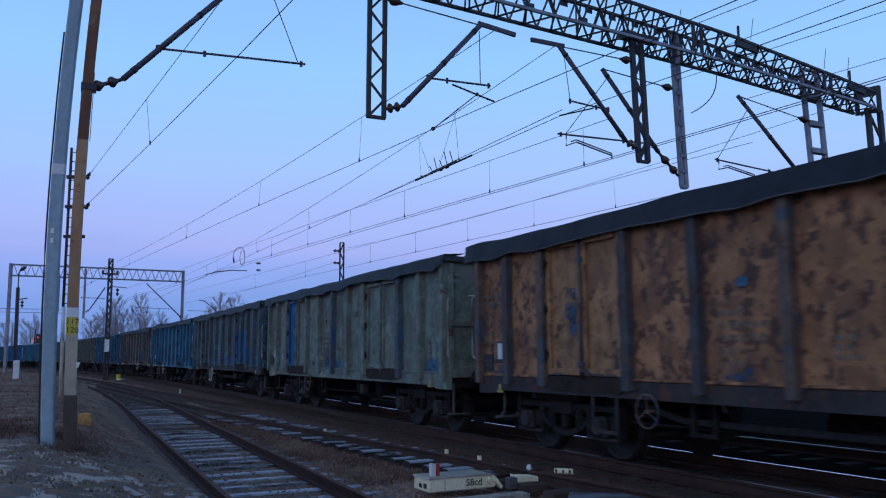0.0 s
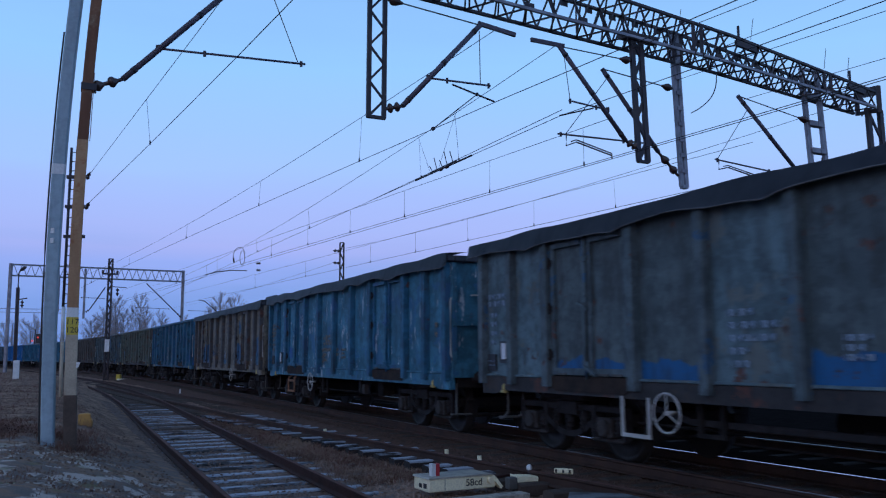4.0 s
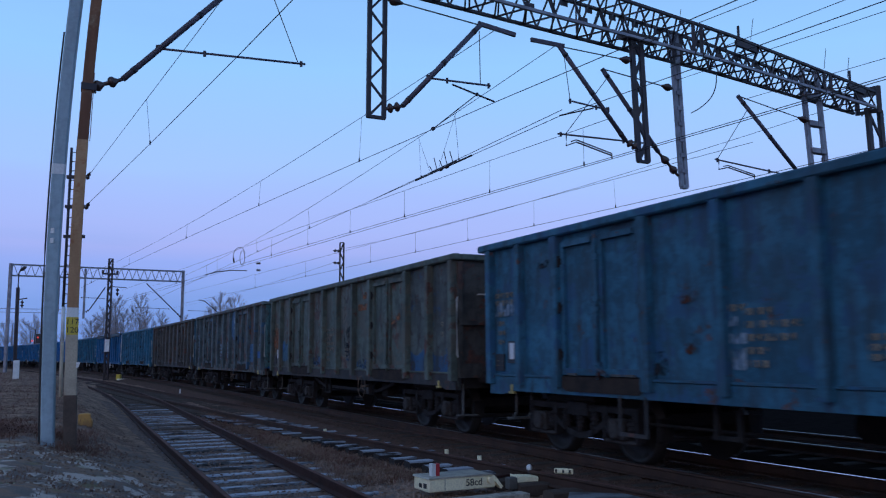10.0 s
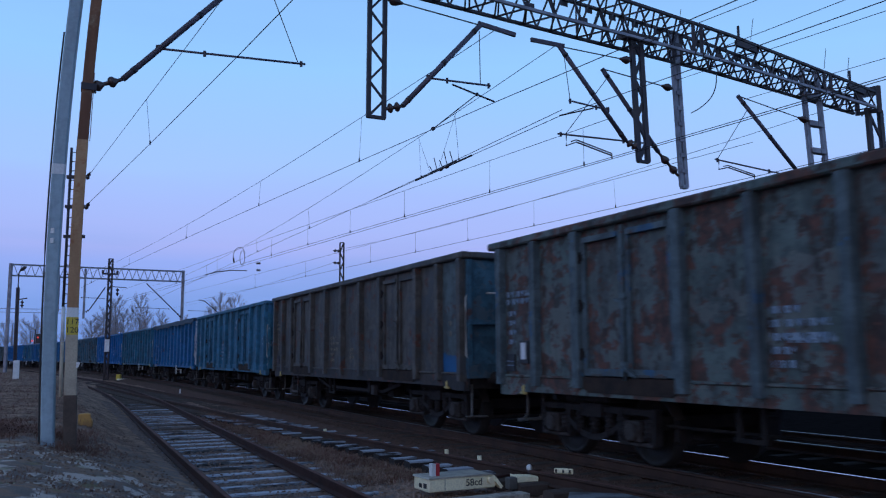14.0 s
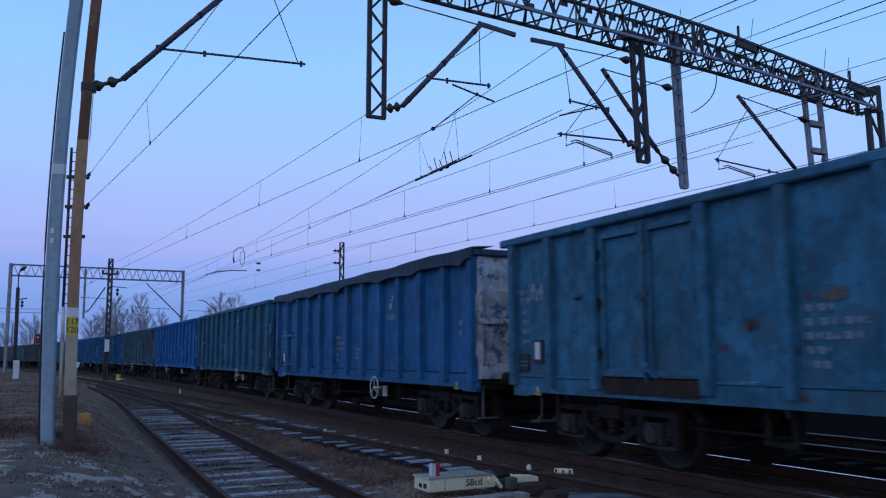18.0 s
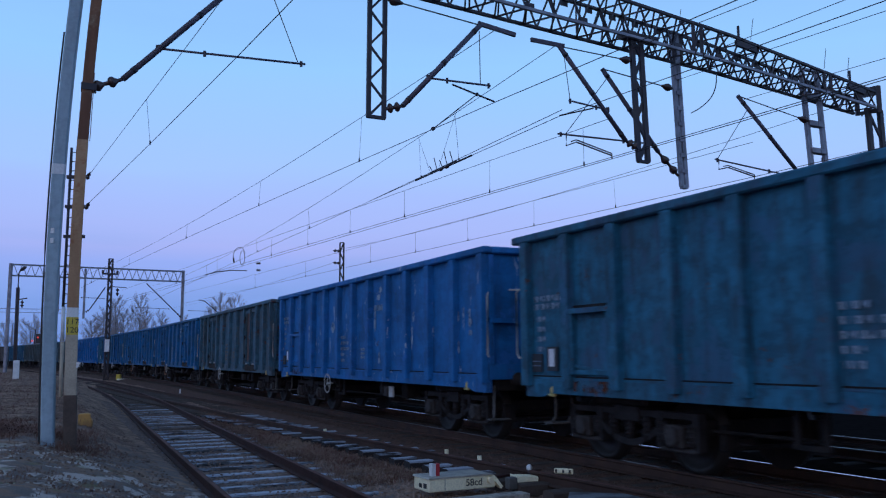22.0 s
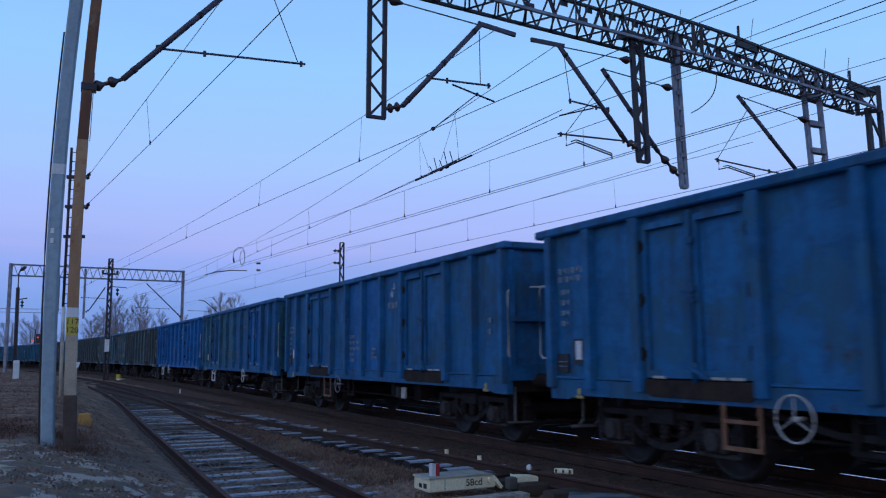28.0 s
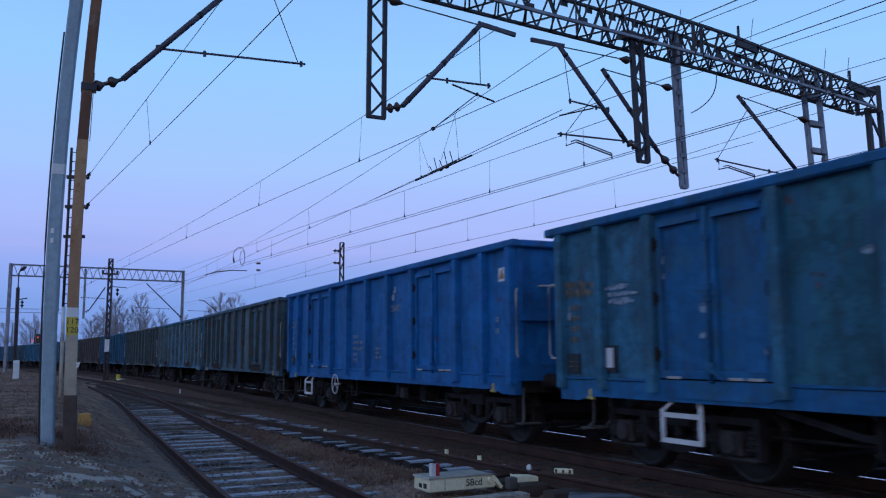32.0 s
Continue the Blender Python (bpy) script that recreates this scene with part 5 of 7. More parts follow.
             blots=[(M_MARK, -5.91, 2.16, 0.65, 0.22, 1), (M_SMEAR, -4.83, 2.78, 0.26, 0.14, 0), (M_SMEAR, -2.35, 1.34, 0.29, 0.31, 0), (M_RUSTMARK, -1.82, 2.12, 0.34, 0.19, 0), (M_RUSTMARK, -1.79, 1.57, 0.25, 0.25, 0), (M_OCHREBLOT, -1.07, 1.93, 0.27, 0.08, 1), (M_MARK, -1.16, 1.79, 0.13, 0.10, 1), (M_MARK, -1.08, 1.61, 0.25, 0.11, 1), (M_MARK, -1.10, 1.39, 0.25, 0.22, 1)]),
        dict(label="grey-green open wagon with rust spots and faded letters", type="C", base=ggd, post=ggd, bays={1: ggr, 3: ggr, 5: ggr, 9: washed, 8: washed}, sill=brownsill, end=soot, wheelmat=brownpost, wheel=1.8, mark=M_OLDMARK,
             blots=[(M_REDBLOT, 1.81, 2.79, 0.30, 0.15, 0), (M_REDBLOT, 1.77, 2.54, 0.81, 0.15, 1), (M_REDBLOT, 3.57, 2.13, 0.18, 0.12, 0), (M_REDBLOT, 3.77, 2.23, 0.20, 0.13, 0), (M_OCHREBLOT, -0.61, 1.74, 0.76, 0.77, 1), (M_SMEAR, 0.65, 1.75, 0.57, 0.69, 0), (M_WASH, 0.66, 1.45, 0.26, 0.24, 0), (M_WASH, 1.71, 1.26, 0.9, 0.24, 0), (M_WASH, -1.81, 1.31, 0.85, 0.25, 0), (M_REDBLOT, -6.02, 1.97, 0.60, 0.78, 0), (M_TEALMARK, -6.20, 1.35, 0.40, 0.18, 1), (M_TEALMARK, -5.05, 1.57, 0.70, 0.58, 0), (M_SPRAY, -5.20, 1.73, 0.30, 0.21, 0), (M_SPRAY, -2.46, 1.34, 0.32, 0.18, 0)]),
        dict(label="badly rusted grey open wagon with blue posts", type="C", base=rusty, post=bluepost, bays={5: heavy, 8: heavy, 9: flecked, 0: heavy, (2, 0): heavy, (2, 1): heavy, (7, 0): heavy, (7, 1): heavy}, sheets_only=(heavy,), end=bluend, wheel=1.8, wheelmat=brownpost, emblem=(1.7, 2.82),
             blots=[(M_BLUEPANEL, 1.62, 2.60, 0.92, 1.02, 0), (M_BLUEPANEL, 4.78, 1.56, 0.84, 0.60, 1), (M_MARK, -0.52, 1.60, 0.62, 0.10, 1), (M_SCRAPE, 0.46, 1.84, 0.12, 0.32, 0), (M_SCRAPE, 2.41, 2.42, 0.09, 0.49, 0), (M_SPRAY, 5.79, 1.49, 0.61, 0.23, 1)]),
        dict(label="dark grey-brown open wagon with blue lower corner", base=gb2, post=gb2, bays={9: repaint2}, sill=brownsill, end=gteal, step=-4.1, stepmat=brownsill, mark=M_OLDMARK),
        dict(label="teal-blue open wagon with faded blue end", type="C", base=tealb, post=tealb, sill=tealb, end=mid, wheel=1.8, emblem=(1.75, 2.78), wheelmat=M_UNDER,
             blots=[(M_RUSTMARK, -1.61, 1.82, 0.26, 0.29, 0), (M_SMEAR, -4.67, 2.23, 0.25, 0.09, 0), (M_OCHREBLOT, -0.62, 2.01, 0.24, 0.15, 0), (M_MARK, -5.69, 2.37, 0.60, 0.26, 1), (M_SCRAPE, -1.78, 1.09, 0.40, 0.14, 1)]),
        dict(label="bright blue ribbed wagon with cover and chipped white end", type="B", base=deep, tarp=True, tarpmat=M_NAVYTARP, peak=0.1, end=whiteend, end_label="chipped white end wall", wheel=1.85, emblem=(2.66, 2.55), number=(-5.8, 2.2), card_z=0.0, wheelmat=M_WHITE),
        dict(label="teal ribbed open wagon with a small hatch", type="B", base=teal, wheel=1.82, emblem=(1.6, 2.8), number=(-5.8, 2.3), card_z=0.0),
        dict(label="bright blue ribbed open wagon with white scrapes", type="B", base=scraped, wheel=-1.78, emblem=(1.6, 2.78), number=(-5.86, 2.58), card_z=0.05,
             blots=[(M_SCRAPE, 1.32, 2.23, 0.15, 0.49, 0), (M_SCRAPE, 1.99, 1.60, 0.18, 0.80, 0), (M_SCRAPE, 3.52, 2.20, 0.10, 0.20, 0), (M_SCRAPE, 3.45, 1.81, 0.10, 0.37, 0), (M_SCRAPE, 4.09, 2.22, 0.07, 0.19, 0), (M_SCRAPE, 1.58, 1.39, 0.14, 0.24, 0), (M_SCRAPE, 5.38, 2.12, 0.11, 0.17, 0), (M_SCRAPE, 5.58, 2.17, 0.08, 0.22, 0), (M_SCRAPE, 5.81, 2.06, 0.10, 0.33, 0), (M_SCRAPE, -1.59, 2.15, 0.26, 0.25, 0), (M_SCRAPE, 5.39, 1.59, 0.09, 0.22, 0), (M_SCRAPE, -3.63, 2.06, 0.12, 0.39, 0), (M_SCRAPE, -2.96, 1.79, 0.08, 0.16, 0), (M_SCRAPE, -2.59, 2.06, 0.07, 0.16, 0), (M_SCRAPE, -4.53, 1.99, 0.18, 0.08, 0), (M_SCRAPE, -3.10, 1.36, 0.08, 0.17, 0)]),
        dict(label="grey-teal open wagon with a rust-brown door", base=gteal, post=gteal, bays={(7, 0): rustdoor}, sheets_only=(rustdoor,), wheelmat=M_RAILING, wheel=-1.77, step=-2.66, stepmat=brownsill, mark=M_OLDMARK),
        dict(label="blue open wagon with white emblem and step frame", base=blue2, post=blue2, emblem=(1.75, 2.79), wheel=-2.13, wheel_z=0.82, rung=True, step=-2.86, stepmat=M_RUSTPOLE, number=(-5.85, 2.65), sticker=False),
        dict(label="worn blue open wagon with red-framed routing card", type="C", plate=True, base=blue2, post=blue2, bays={4: blue, 5: blue}, emblem=(1.7, 2.79), wheelmat=M_GALV, wheel_r=0.195, wheel=-1.65, step=-2.62, stepmat=M_RUSTPOLE, number=(-5.9, 2.28), holder=P("red_brown_holder", (0.14, 0.04, 0.035), seed=3)),
        dict(label="blue and teal patched open wagon with bright doors", base=blue2, post=blue2, end=greenteal, posts={0: tealb, 1: tealb, 2: tealb, 3: tealb, 4: tealb, 5: tealb}, doorsill=blue2, bays={0: tealb, 1: tealb, 3: greenteal, 4: tealb, (7, 0): scraped, (7, 1): scraped}, doorframe=blue2, mark=M_OLDMARK, emblem=(1.7, 2.76), wheel=1.85, step=-4.02, card=-5.28, card_z=0.0, stepmat=M_WHITE, wheelmat=M_WHITE,
             blots=[(M_SCRAPE, -5.16, 2.30, 0.49, 0.07, 0), (M_SCRAPE, -5.08, 2.21, 0.65, 0.05, 0), (M_SCRAPE, -5.07, 2.12, 0.47, 0.08, 0), (M_SCRAPE, -4.27, 2.59, 0.13, 0.16, 0), (M_SCRAPE, -4.27, 2.37, 0.10, 0.08, 0), (M_SCRAPE, -3.57, 1.96, 0.10, 0.10, 0), (M_SCRAPE, -3.59, 1.66, 0.10, 0.08, 0), (M_OCHREBLOT, -6.01, 2.36, 0.56, 0.18, 1), (M_SCRAPE, -6.19, 2.01, 0.13, 0.18, 0), (M_OCHREBLOT, -2.67, 2.01, 0.09, 0.32, 0), (M_SCRAPE, -2.71, 1.48, 0.11, 0.11, 0), (M_SCRAPE, -1.52, 2.37, 0.13, 0.08, 0), (M_SCRAPE, 3.05, 2.25, 0.08, 0.36, 0), (M_SCRAPE, 3.32, 2.08, 0.07, 0.25, 0), (M_SCRAPE, 3.58, 2.2, 0.07, 0.3, 0)]),
        dict(label="bright blue open wagon with a warning sticker", base=blue, post=blue, doorsill=blue, emblem=(1.5, 2.72), wheel=-2.09, step=-4.5, stepmat=M_WHITE, wheelmat=M_WHITE, sticker=True),
        # wagons that never come close: distance haze put into duller paints
        dict(label="dull grey-teal open wagon", base=gteal, post=dgt, bays={1: midp, 4: dgt, 6: gtb}),
        dict(label="teal-blue open wagon with pale worn posts", base=tealb, post=gtb, bays={2: midp, 0: gteal, 3: mid, 5: mid, 9: midp}),
        dict(label="grey-green open wagon, dulled in colour for distance", base=dgt, post=dgt),
        dict(label="worn blue open wagon", base=midp),
        dict(label="dark grey-brown open wagon", base=gb2),
        dict(label="teal open wagon far back", base=teal),
        dict(label="dull blue open wagon far back", base=midp),
        dict(label="worn blue open wagon", base=tealb),
        dict(label="grey-teal open wagon far back", base=gteal),
        dict(label="mid-blue open wagon far back", base=midp),
    ]


TRAIN = []
for _i, _spec in enumerate(wagon_specs()):
    _spec["seed"] = float(_i + 1)
    TRAIN.append(build_wagon(_spec, _i < 18))


# ---- overhead line: gantries, masts, cantilevers, wires ----
def insulator(bm, a, b, r):
    """A ribbed insulator with end caps."""
    prof = [(0.0, r * 0.3), (0.08, r * 0.34)]
    for f in (0.14, 0.56):
        prof += [(f, r * 0.4), (f + 0.03, r * 0.8), (f + 0.10, r), (f + 0.15, r * 0.96), (f + 0.24, r * 0.55), (f + 0.30, r * 0.34)]
    prof += [(0.95, r * 0.34), (1.0, r * 0.3)]
    lathe(bm, a, b, prof, 10)


def truss(root, place, l0, l1, z0, z1, panel, cw, bw, mat, front_mat=None):
    """A box girder of four chords laced on four sides. place(lat, row, z) with row 0 front, 1 rear."""
    for row in (0, 1):
        for z in (z0, z1):
            part("chord", made(beam, place(l0, row, z), place(l1, row, z), cw), front_mat if (front_mat and row == 0 and z == z0) else mat, root)
    n = max(2, round((l1 - l0) / panel))
    for i in range(n):
        a, b = l0 + (l1 - l0) * i / n, l0 + (l1 - l0) * (i + 1) / n
        c = (a + b) / 2
        for row in (0, 1):
            part("brace", made(beam, place(a, row, z0), place(c, row, z1), bw), mat, root)
            part("brace", made(beam, place(c, row, z1), place(b, row, z0), bw), mat, root)
        for z in (z0, z1):
            part("brace", made(beam, place(a, 0, z), place(c, 1, z), bw), mat, root)
            part("brace", made(beam, place(c, 1, z), place(b, 0, z), bw), mat, root)


def laced_post(name, root, a, b, width, mat, bar=0.07, panel=0.42, lace=0.025, zig=True, across=None, label=""):
    """Two upright channels held apart by lacing. across: unit vector from one channel to the other."""
    a, b = Vector(a), Vector(b)
    off = (across or Vector((0.88, 0.47, 0))) * width / 2
    p = new(name)
    p.parent = root
    if label:
        p["label"] = label
    for sgn in (-1, 1):
        part("channel", made(beam, a + off * sgn, b + off * sgn, bar, bar * 1.3), mat, p)
    n = max(2, round((b - a).length / panel))
    for i in range(n):
        lo, hi = a.lerp(b, i / n), a.lerp(b, (i + 1) / n)
        sgn = 1 if i % 2 == 0 else -1
        if zig:
            part("lacing", made(beam, lo - off * sgn, hi + off * sgn, lace, lace * 1.6), mat, p)
        else:
            part("lacing", made(beam, lo - off, lo + off, lace * 2.2, lace * 1.6), mat, p)
    for end in (a, b):
        part("end_plate", made(beam, end - off * 1.2, end + off * 1.2, bar * 1.2, 0.05), mat, p)
    return p


def cantilever(label, s, pts, reverse=1):
    """A swivelling bracket that holds the wires; pts: lat and z of its joints."""
    q = {k: on_line(s, *v) for k, v in pts.items()}
    root = tagged(new("cantilever"), label, "wire bracket", "cantilevers of the overhead line")
    part("insulator", made(insulator, q["base"], q["foot"], 0.085), M_PORCELAIN, root)
    part("tube", made(rod, q["foot"], q["tip"], 0.046), M_TUBE, root)
    if "head0" in q:
        part("head_plate", made(beam, q["head0"], q["head1"], 0.05, 0.075), M_TUBE, root)
    if "tie" in q:
        mid = q["tie"].lerp(q["tip"], 0.16)
        part("tie_insulator", made(lathe, q["tie"], mid, [(0, 0.03), (0.12, 0.033), (0.22, 0.07), (0.42, 0.082), (0.6, 0.066), (0.85, 0.032), (1, 0.02)], 10), M_PORCELAIN, root)
        part("tie_rod", made(rod, mid, q["tip"], 0.012, 6), M_WIRE, root)
    part("registration_tube", made(rod, q["reg0"], q["reg1"], 0.019), M_TUBE, root)
    part("clamp", made(beam, q["reg0"] - Vector((0, 0, 0.05)), q["reg0"] + Vector((0, 0, 0.05)), 0.06), M_STEEL, root)
    for f in (0.06, 0.5, 0.9):
        c = q["foot"].lerp(q["tip"], f)
        part("collar", made(rod, c, c + (q["tip"] - q["foot"]).normalized() * 0.07, 0.052, 8), M_STEEL, root)
    for f in (0.3, 0.97):
        c = q["reg0"].lerp(q["reg1"], f)
        part("clip", made(beam, c - Vector((0, 0, 0.05)), c + Vector((0, 0, 0.04)), 0.04), M_STEEL, root)
    if "arm0" in q:
        part("steady_arm", made(hose, [q[k] for k in ("arm0", "arm1", "arm2", "arm3") if k in q], 0.016), M_STEEL, root)
    if "arm3" in q:
        up = Vector((0, 0, 0.045))
        part("steady_arm", made(hose, [q["arm1"].lerp(q["arm2"], 0.5) + up, q["arm2"] + up, q["arm3"] + up, q["arm3"] - up * 1.6], 0.013), M_STEEL, root)
    if "stay0" in q:
        part("stay_wire", made(rod, q["stay0"], q["stay1"], 0.008, 5), M_WIRE, root)
    return root


ACROSS = (on_line(-13, 1) - on_line(-13, 0)).normalized()

gantry = tagged(new("overhead_gantry"), "dark steel lattice gantry spanning the tracks with hanging posts", "gantry", "gantries")


def near_row(lat, row, z):
    drop = float(np.interp(lat, (1.5, 5.0, 10.3), (0.0, 0.10, 0.477))) if z > 8.0 else 0.03 * max(0.0, lat - 5.0)
    return on_line((-12.25 if row == 0 else -12.87) - 0.105 * lat, lat, z - drop)


truss(gantry, near_row, -7.6, 1.5, 7.62, 8.34, 0.63, 0.056, 0.029, M_STEEL, M_GALV)
truss(gantry, near_row, 1.5, 5.0, 7.62, 8.34, 0.63, 0.056, 0.029, M_STEEL, M_GALV)
truss(gantry, near_row, 5.0, 10.3, 7.62, 8.34, 0.63, 0.056, 0.029, M_STEEL, M_GALV)
laced_post("hanging_post", gantry, on_line(-12.4, -3.25, 5.32), on_line(-12.4, -3.23, 7.75), 0.27, M_STEEL, 0.055, 0.30, 0.024, across=ACROSS)
laced_post("hanging_post", gantry, on_line(-12.75, 2.53, 5.21), on_line(-12.75, 2.45, 7.75), 0.22, M_STEEL, 0.075, 0.40, 0.04, across=ACROSS)
part("hanger_head", made(beam, on_line(-12.75, 2.05, 7.74), on_line(-12.75, 2.95, 7.74), 0.16, 0.14), M_STEEL, gantry)
laced_post("hanging_post", gantry, on_line(-13.3, 4.04, 4.93), on_line(-13.3, 3.92, 8.3), 0.135, M_GALV, 0.065, 0.34, 0.05, zig=False, across=ACROSS, label="pale zinc hanging post")
laced_post("hanging_post", gantry, on_line(-13.6, 8.55, 4.9), on_line(-13.6, 8.35, 8.2), 0.50, M_GALV, 0.085, 0.70, 0.075, zig=False, across=ACROSS, label="pale zinc hanging post")
laced_post("column", gantry, on_line(-13.65, 10.85, -0.5), on_line(-13.65, 10.66, 7.5), 0.45, M_STEEL, 0.10, 0.8, 0.04, across=ACROSS)
for _lat in (5.3, 9.3):
    part("wire_support", made(beam, near_row(_lat, 0, 8.3), near_row(_lat, 0, 8.62), 0.045), M_STEEL, gantry)
    part("support_plate", made(beam, near_row(_lat - 0.1, 0, 8.22), near_row(_lat + 0.55, 0, 8.22), 0.07, 0.13), M_STEEL, gantry)
for _lat in (4.0, 8.4):
    for _r in (0, 1):
        part("upright", made(beam, near_row(_lat - 0.12, _r, 7.6), near_row(_lat - 0.12, _r, 8.33), 0.06), M_STEEL, gantry)
        part("upright", made(beam, near_row(_lat + 0.12, _r, 7.6), near_row(_lat + 0.12, _r, 8.33), 0.06), M_STEEL, gantry)


def end_row(lat, row, z):
    return on_line(-12.25 - 0.62 * row - 0.105 * lat, lat, z)


for _r in (0.0, 1.0):
    part("end_upright", made(beam, end_row(10.47, _r, 7.36 + 0.08 * _r), end_row(10.47, _r, 8.04 + 0.06 * _r), 0.10, 0.06), M_STEEL, gantry)
part("end_plate", made(beam, end_row(10.47, 0, 7.93), end_row(10.47, 1, 7.99), 0.03, 0.24), M_STEEL, gantry)
part("end_plate", made(beam, end_row(10.47, 0, 7.41), end_row(10.47, 1, 7.48), 0.04, 0.09), M_STEEL, gantry)
part("end_brace", made(beam, end_row(10.47, 0.15, 7.46), end_row(10.47, 0.85, 7.86), 0.035, 0.04), M_STEEL, gantry)
for _i in range(29):
    _l = -7.3 + 0.63 * _i
    part("gusset", made(beam, near_row(_l - 0.09, 1, 8.27), near_row(_l + 0.09, 1, 8.27), 0.012, 0.13), M_STEEL, gantry)
    part("cross_brace", made(beam, near_row(_l, 0, 8.34), near_row(_l + 0.3, 1, 7.62), 0.03), M_STEEL, gantry)
    if _l > 1.5 and _l < 9.9:
        part("brace", made(beam, near_row(_l, 1, 7.62), near_row(_l + 0.315, 1, 8.34), 0.024), M_STEEL, gantry)
        part("brace", made(beam, near_row(_l + 0.315, 1, 8.34), near_row(_l + 0.63, 1, 7.62), 0.024), M_STEEL, gantry)
    if _i % 2:
        part("upright", made(beam, near_row(_l + 0.3, 1, 7.62), near_row(_l + 0.3, 1, 8.34), 0.028), M_STEEL, gantry)
        part("gusset", made(beam, near_row(_l - 0.1, 0, 7.68), near_row(_l + 0.1, 0, 7.68), 0.012, 0.12), M_STEEL, gantry)
for _lat, _r in ((4.05, 1), (5.7, 0), (8.3, 0), (9.2, 0)):
    part("bird_spike", made(rod, near_row(_lat, _r, 8.42), near_row(_lat + 0.12, _r, 8.95), 0.008, 4), M_STEEL, gantry)
part("jumper_cable", made(hose, [on_line(-13.2, 5.0 - 0.012 * i * i, 7.55 - 1.02 * (i / 8) ** 0.75) for i in range(9)], 0.012, 5), M_WIRE, gantry)

cantilever("dark tubular cantilever bracket over the train", -12.4, dict(base=(-3.08, 5.48), foot=(-2.78, 5.57), tip=(-1.29, 7.23), head0=(-1.33, 7.26), head1=(-0.57, 7.17), tie=(-3.05, 7.38),
           reg0=(-2.31, 6.12), reg1=(-1.10, 6.15), arm0=(-1.85, 6.07), arm1=(-1.02, 5.87), stay0=(-1.31, 7.12), stay1=(-1.30, 6.15)))
cantilever("dark tubular cantilever bracket facing the near hanger", -12.75, dict(base=(2.39, 5.48), foot=(2.12, 5.58), tip=(0.61, 7.27), head0=(-0.02, 7.30), head1=(0.72, 7.29), tie=(2.30, 7.24),
           reg0=(1.70, 6.16), reg1=(0.80, 6.23), arm0=(1.36, 6.15), arm1=(0.58, 5.91), stay0=(0.70, 7.2), stay1=(0.83, 6.22)))
cantilever("dark tubular cantilever bracket on the zinc hanger", -13.3, dict(base=(3.90, 5.15), foot=(3.39, 5.61), tip=(2.01, 7.21), tie=(3.82, 7.04),
           reg0=(3.17, 5.77), reg1=(0.90, 5.73), arm0=(1.10, 5.72), arm1=(1.09, 5.51), arm2=(1.33, 5.61), arm3=(2.19, 5.42), stay0=(2.14, 7.04), stay1=(1.08, 5.74)))
cantilever("dark tubular cantilever bracket beyond the train", -13.6, dict(base=(8.20, 5.30), foot=(7.95, 5.50), tip=(6.00, 7.26), tie=(8.24, 6.93),
           reg0=(7.55, 5.54), reg1=(5.23, 5.71), arm0=(5.34, 5.67), arm1=(5.33, 5.49), arm2=(5.6, 5.56), arm3=(6.39, 5.42), stay0=(6.33, 7.03), stay1=(5.3, 5.72)))
cantilever("dark tubular cantilever bracket on the rusty mast", -13.0, dict(base=(-7.56, 5.40), foot=(-7.10, 5.60), tip=(-4.95, 7.95), head0=(-5.1, 7.95), head1=(-4.2, 7.9), tie=(-7.35, 7.9),
           reg0=(-6.61, 6.16), reg1=(-4.28, 6.26), stay0=(-4.82, 7.28), stay1=(-4.41, 6.28)))

# the rusty mast that carries the gantry's near end; both poles stand slightly bowed
MX, MY = -5.251, 11.975


def bow(z, foot, lean, depth):
    """Sideways place of a bowed pole's axis at height z."""
    f = (z - 0.4) / 6.35
    return foot + lean * f - depth * 4 * f * (1 - f)


def mast_x(z):
    return bow(z, MX, 0.082, 0.083)


def lamp_x(z):
    return bow(z, -5.506, 0.093, 0.094)


def pole_piece(bm, axis, y, section, turn, z0, z1):
    """A stretch of a bowed pole with the given section."""
    n = max(1, round((z1 - z0) / 0.45))
    c, s = math.cos(radians(turn)), math.sin(radians(turn))
    rings = []
    for i in range(n + 1):
        z = z0 + (z1 - z0) * i / n
        rings.append([bm.verts.new((axis(z) + px * c - py * s, y + px * s + py * c, z)) for px, py in section])
    k = len(section)
    for ra, rb in zip(rings, rings[1:]):
        for i in range(k):
            bm.faces.new((ra[i], ra[(i + 1) % k], rb[(i + 1) % k], rb[i]))
    bm.faces.new(rings[0][::-1])
    bm.faces.new(rings[-1])


def square(h, cut=0.012):
    return [(-h + cut, -h), (h - cut, -h), (h, -h + cut), (h, h - cut), (h - cut, h), (-h + cut, h), (-h, h - cut), (-h, -h + cut)]


mast = tagged(new("catenary_mast"), "rusty steel mast on a concrete foot with yellow number plate", "mast")
part("shaft", made(pole_piece, mast_x, MY, square(0.077), 23.7, 2.15, 4.60), M_TANPOLE, mast, "tan rust-streaked lower shaft")
part("shaft", made(pole_piece, mast_x, MY, square(0.075), 23.7, 4.60, 8.5), M_RUSTPOLE, mast)
part("foot", made(pole_piece, mast_x, MY, square(0.081), 23.7, 0.92, 1.765), M_CONCRETE, mast, "weathered concrete foot")
part("white_band", made(pole_piece, mast_x, MY, square(0.079), 23.7, 2.013, 2.15), M_WHITE, mast)
plate = part("number_plate", made(pole_piece, mast_x, MY, square(0.082), 23.7, 1.765, 2.013), M_YELLOWSIGN, mast, "yellow painted number band")
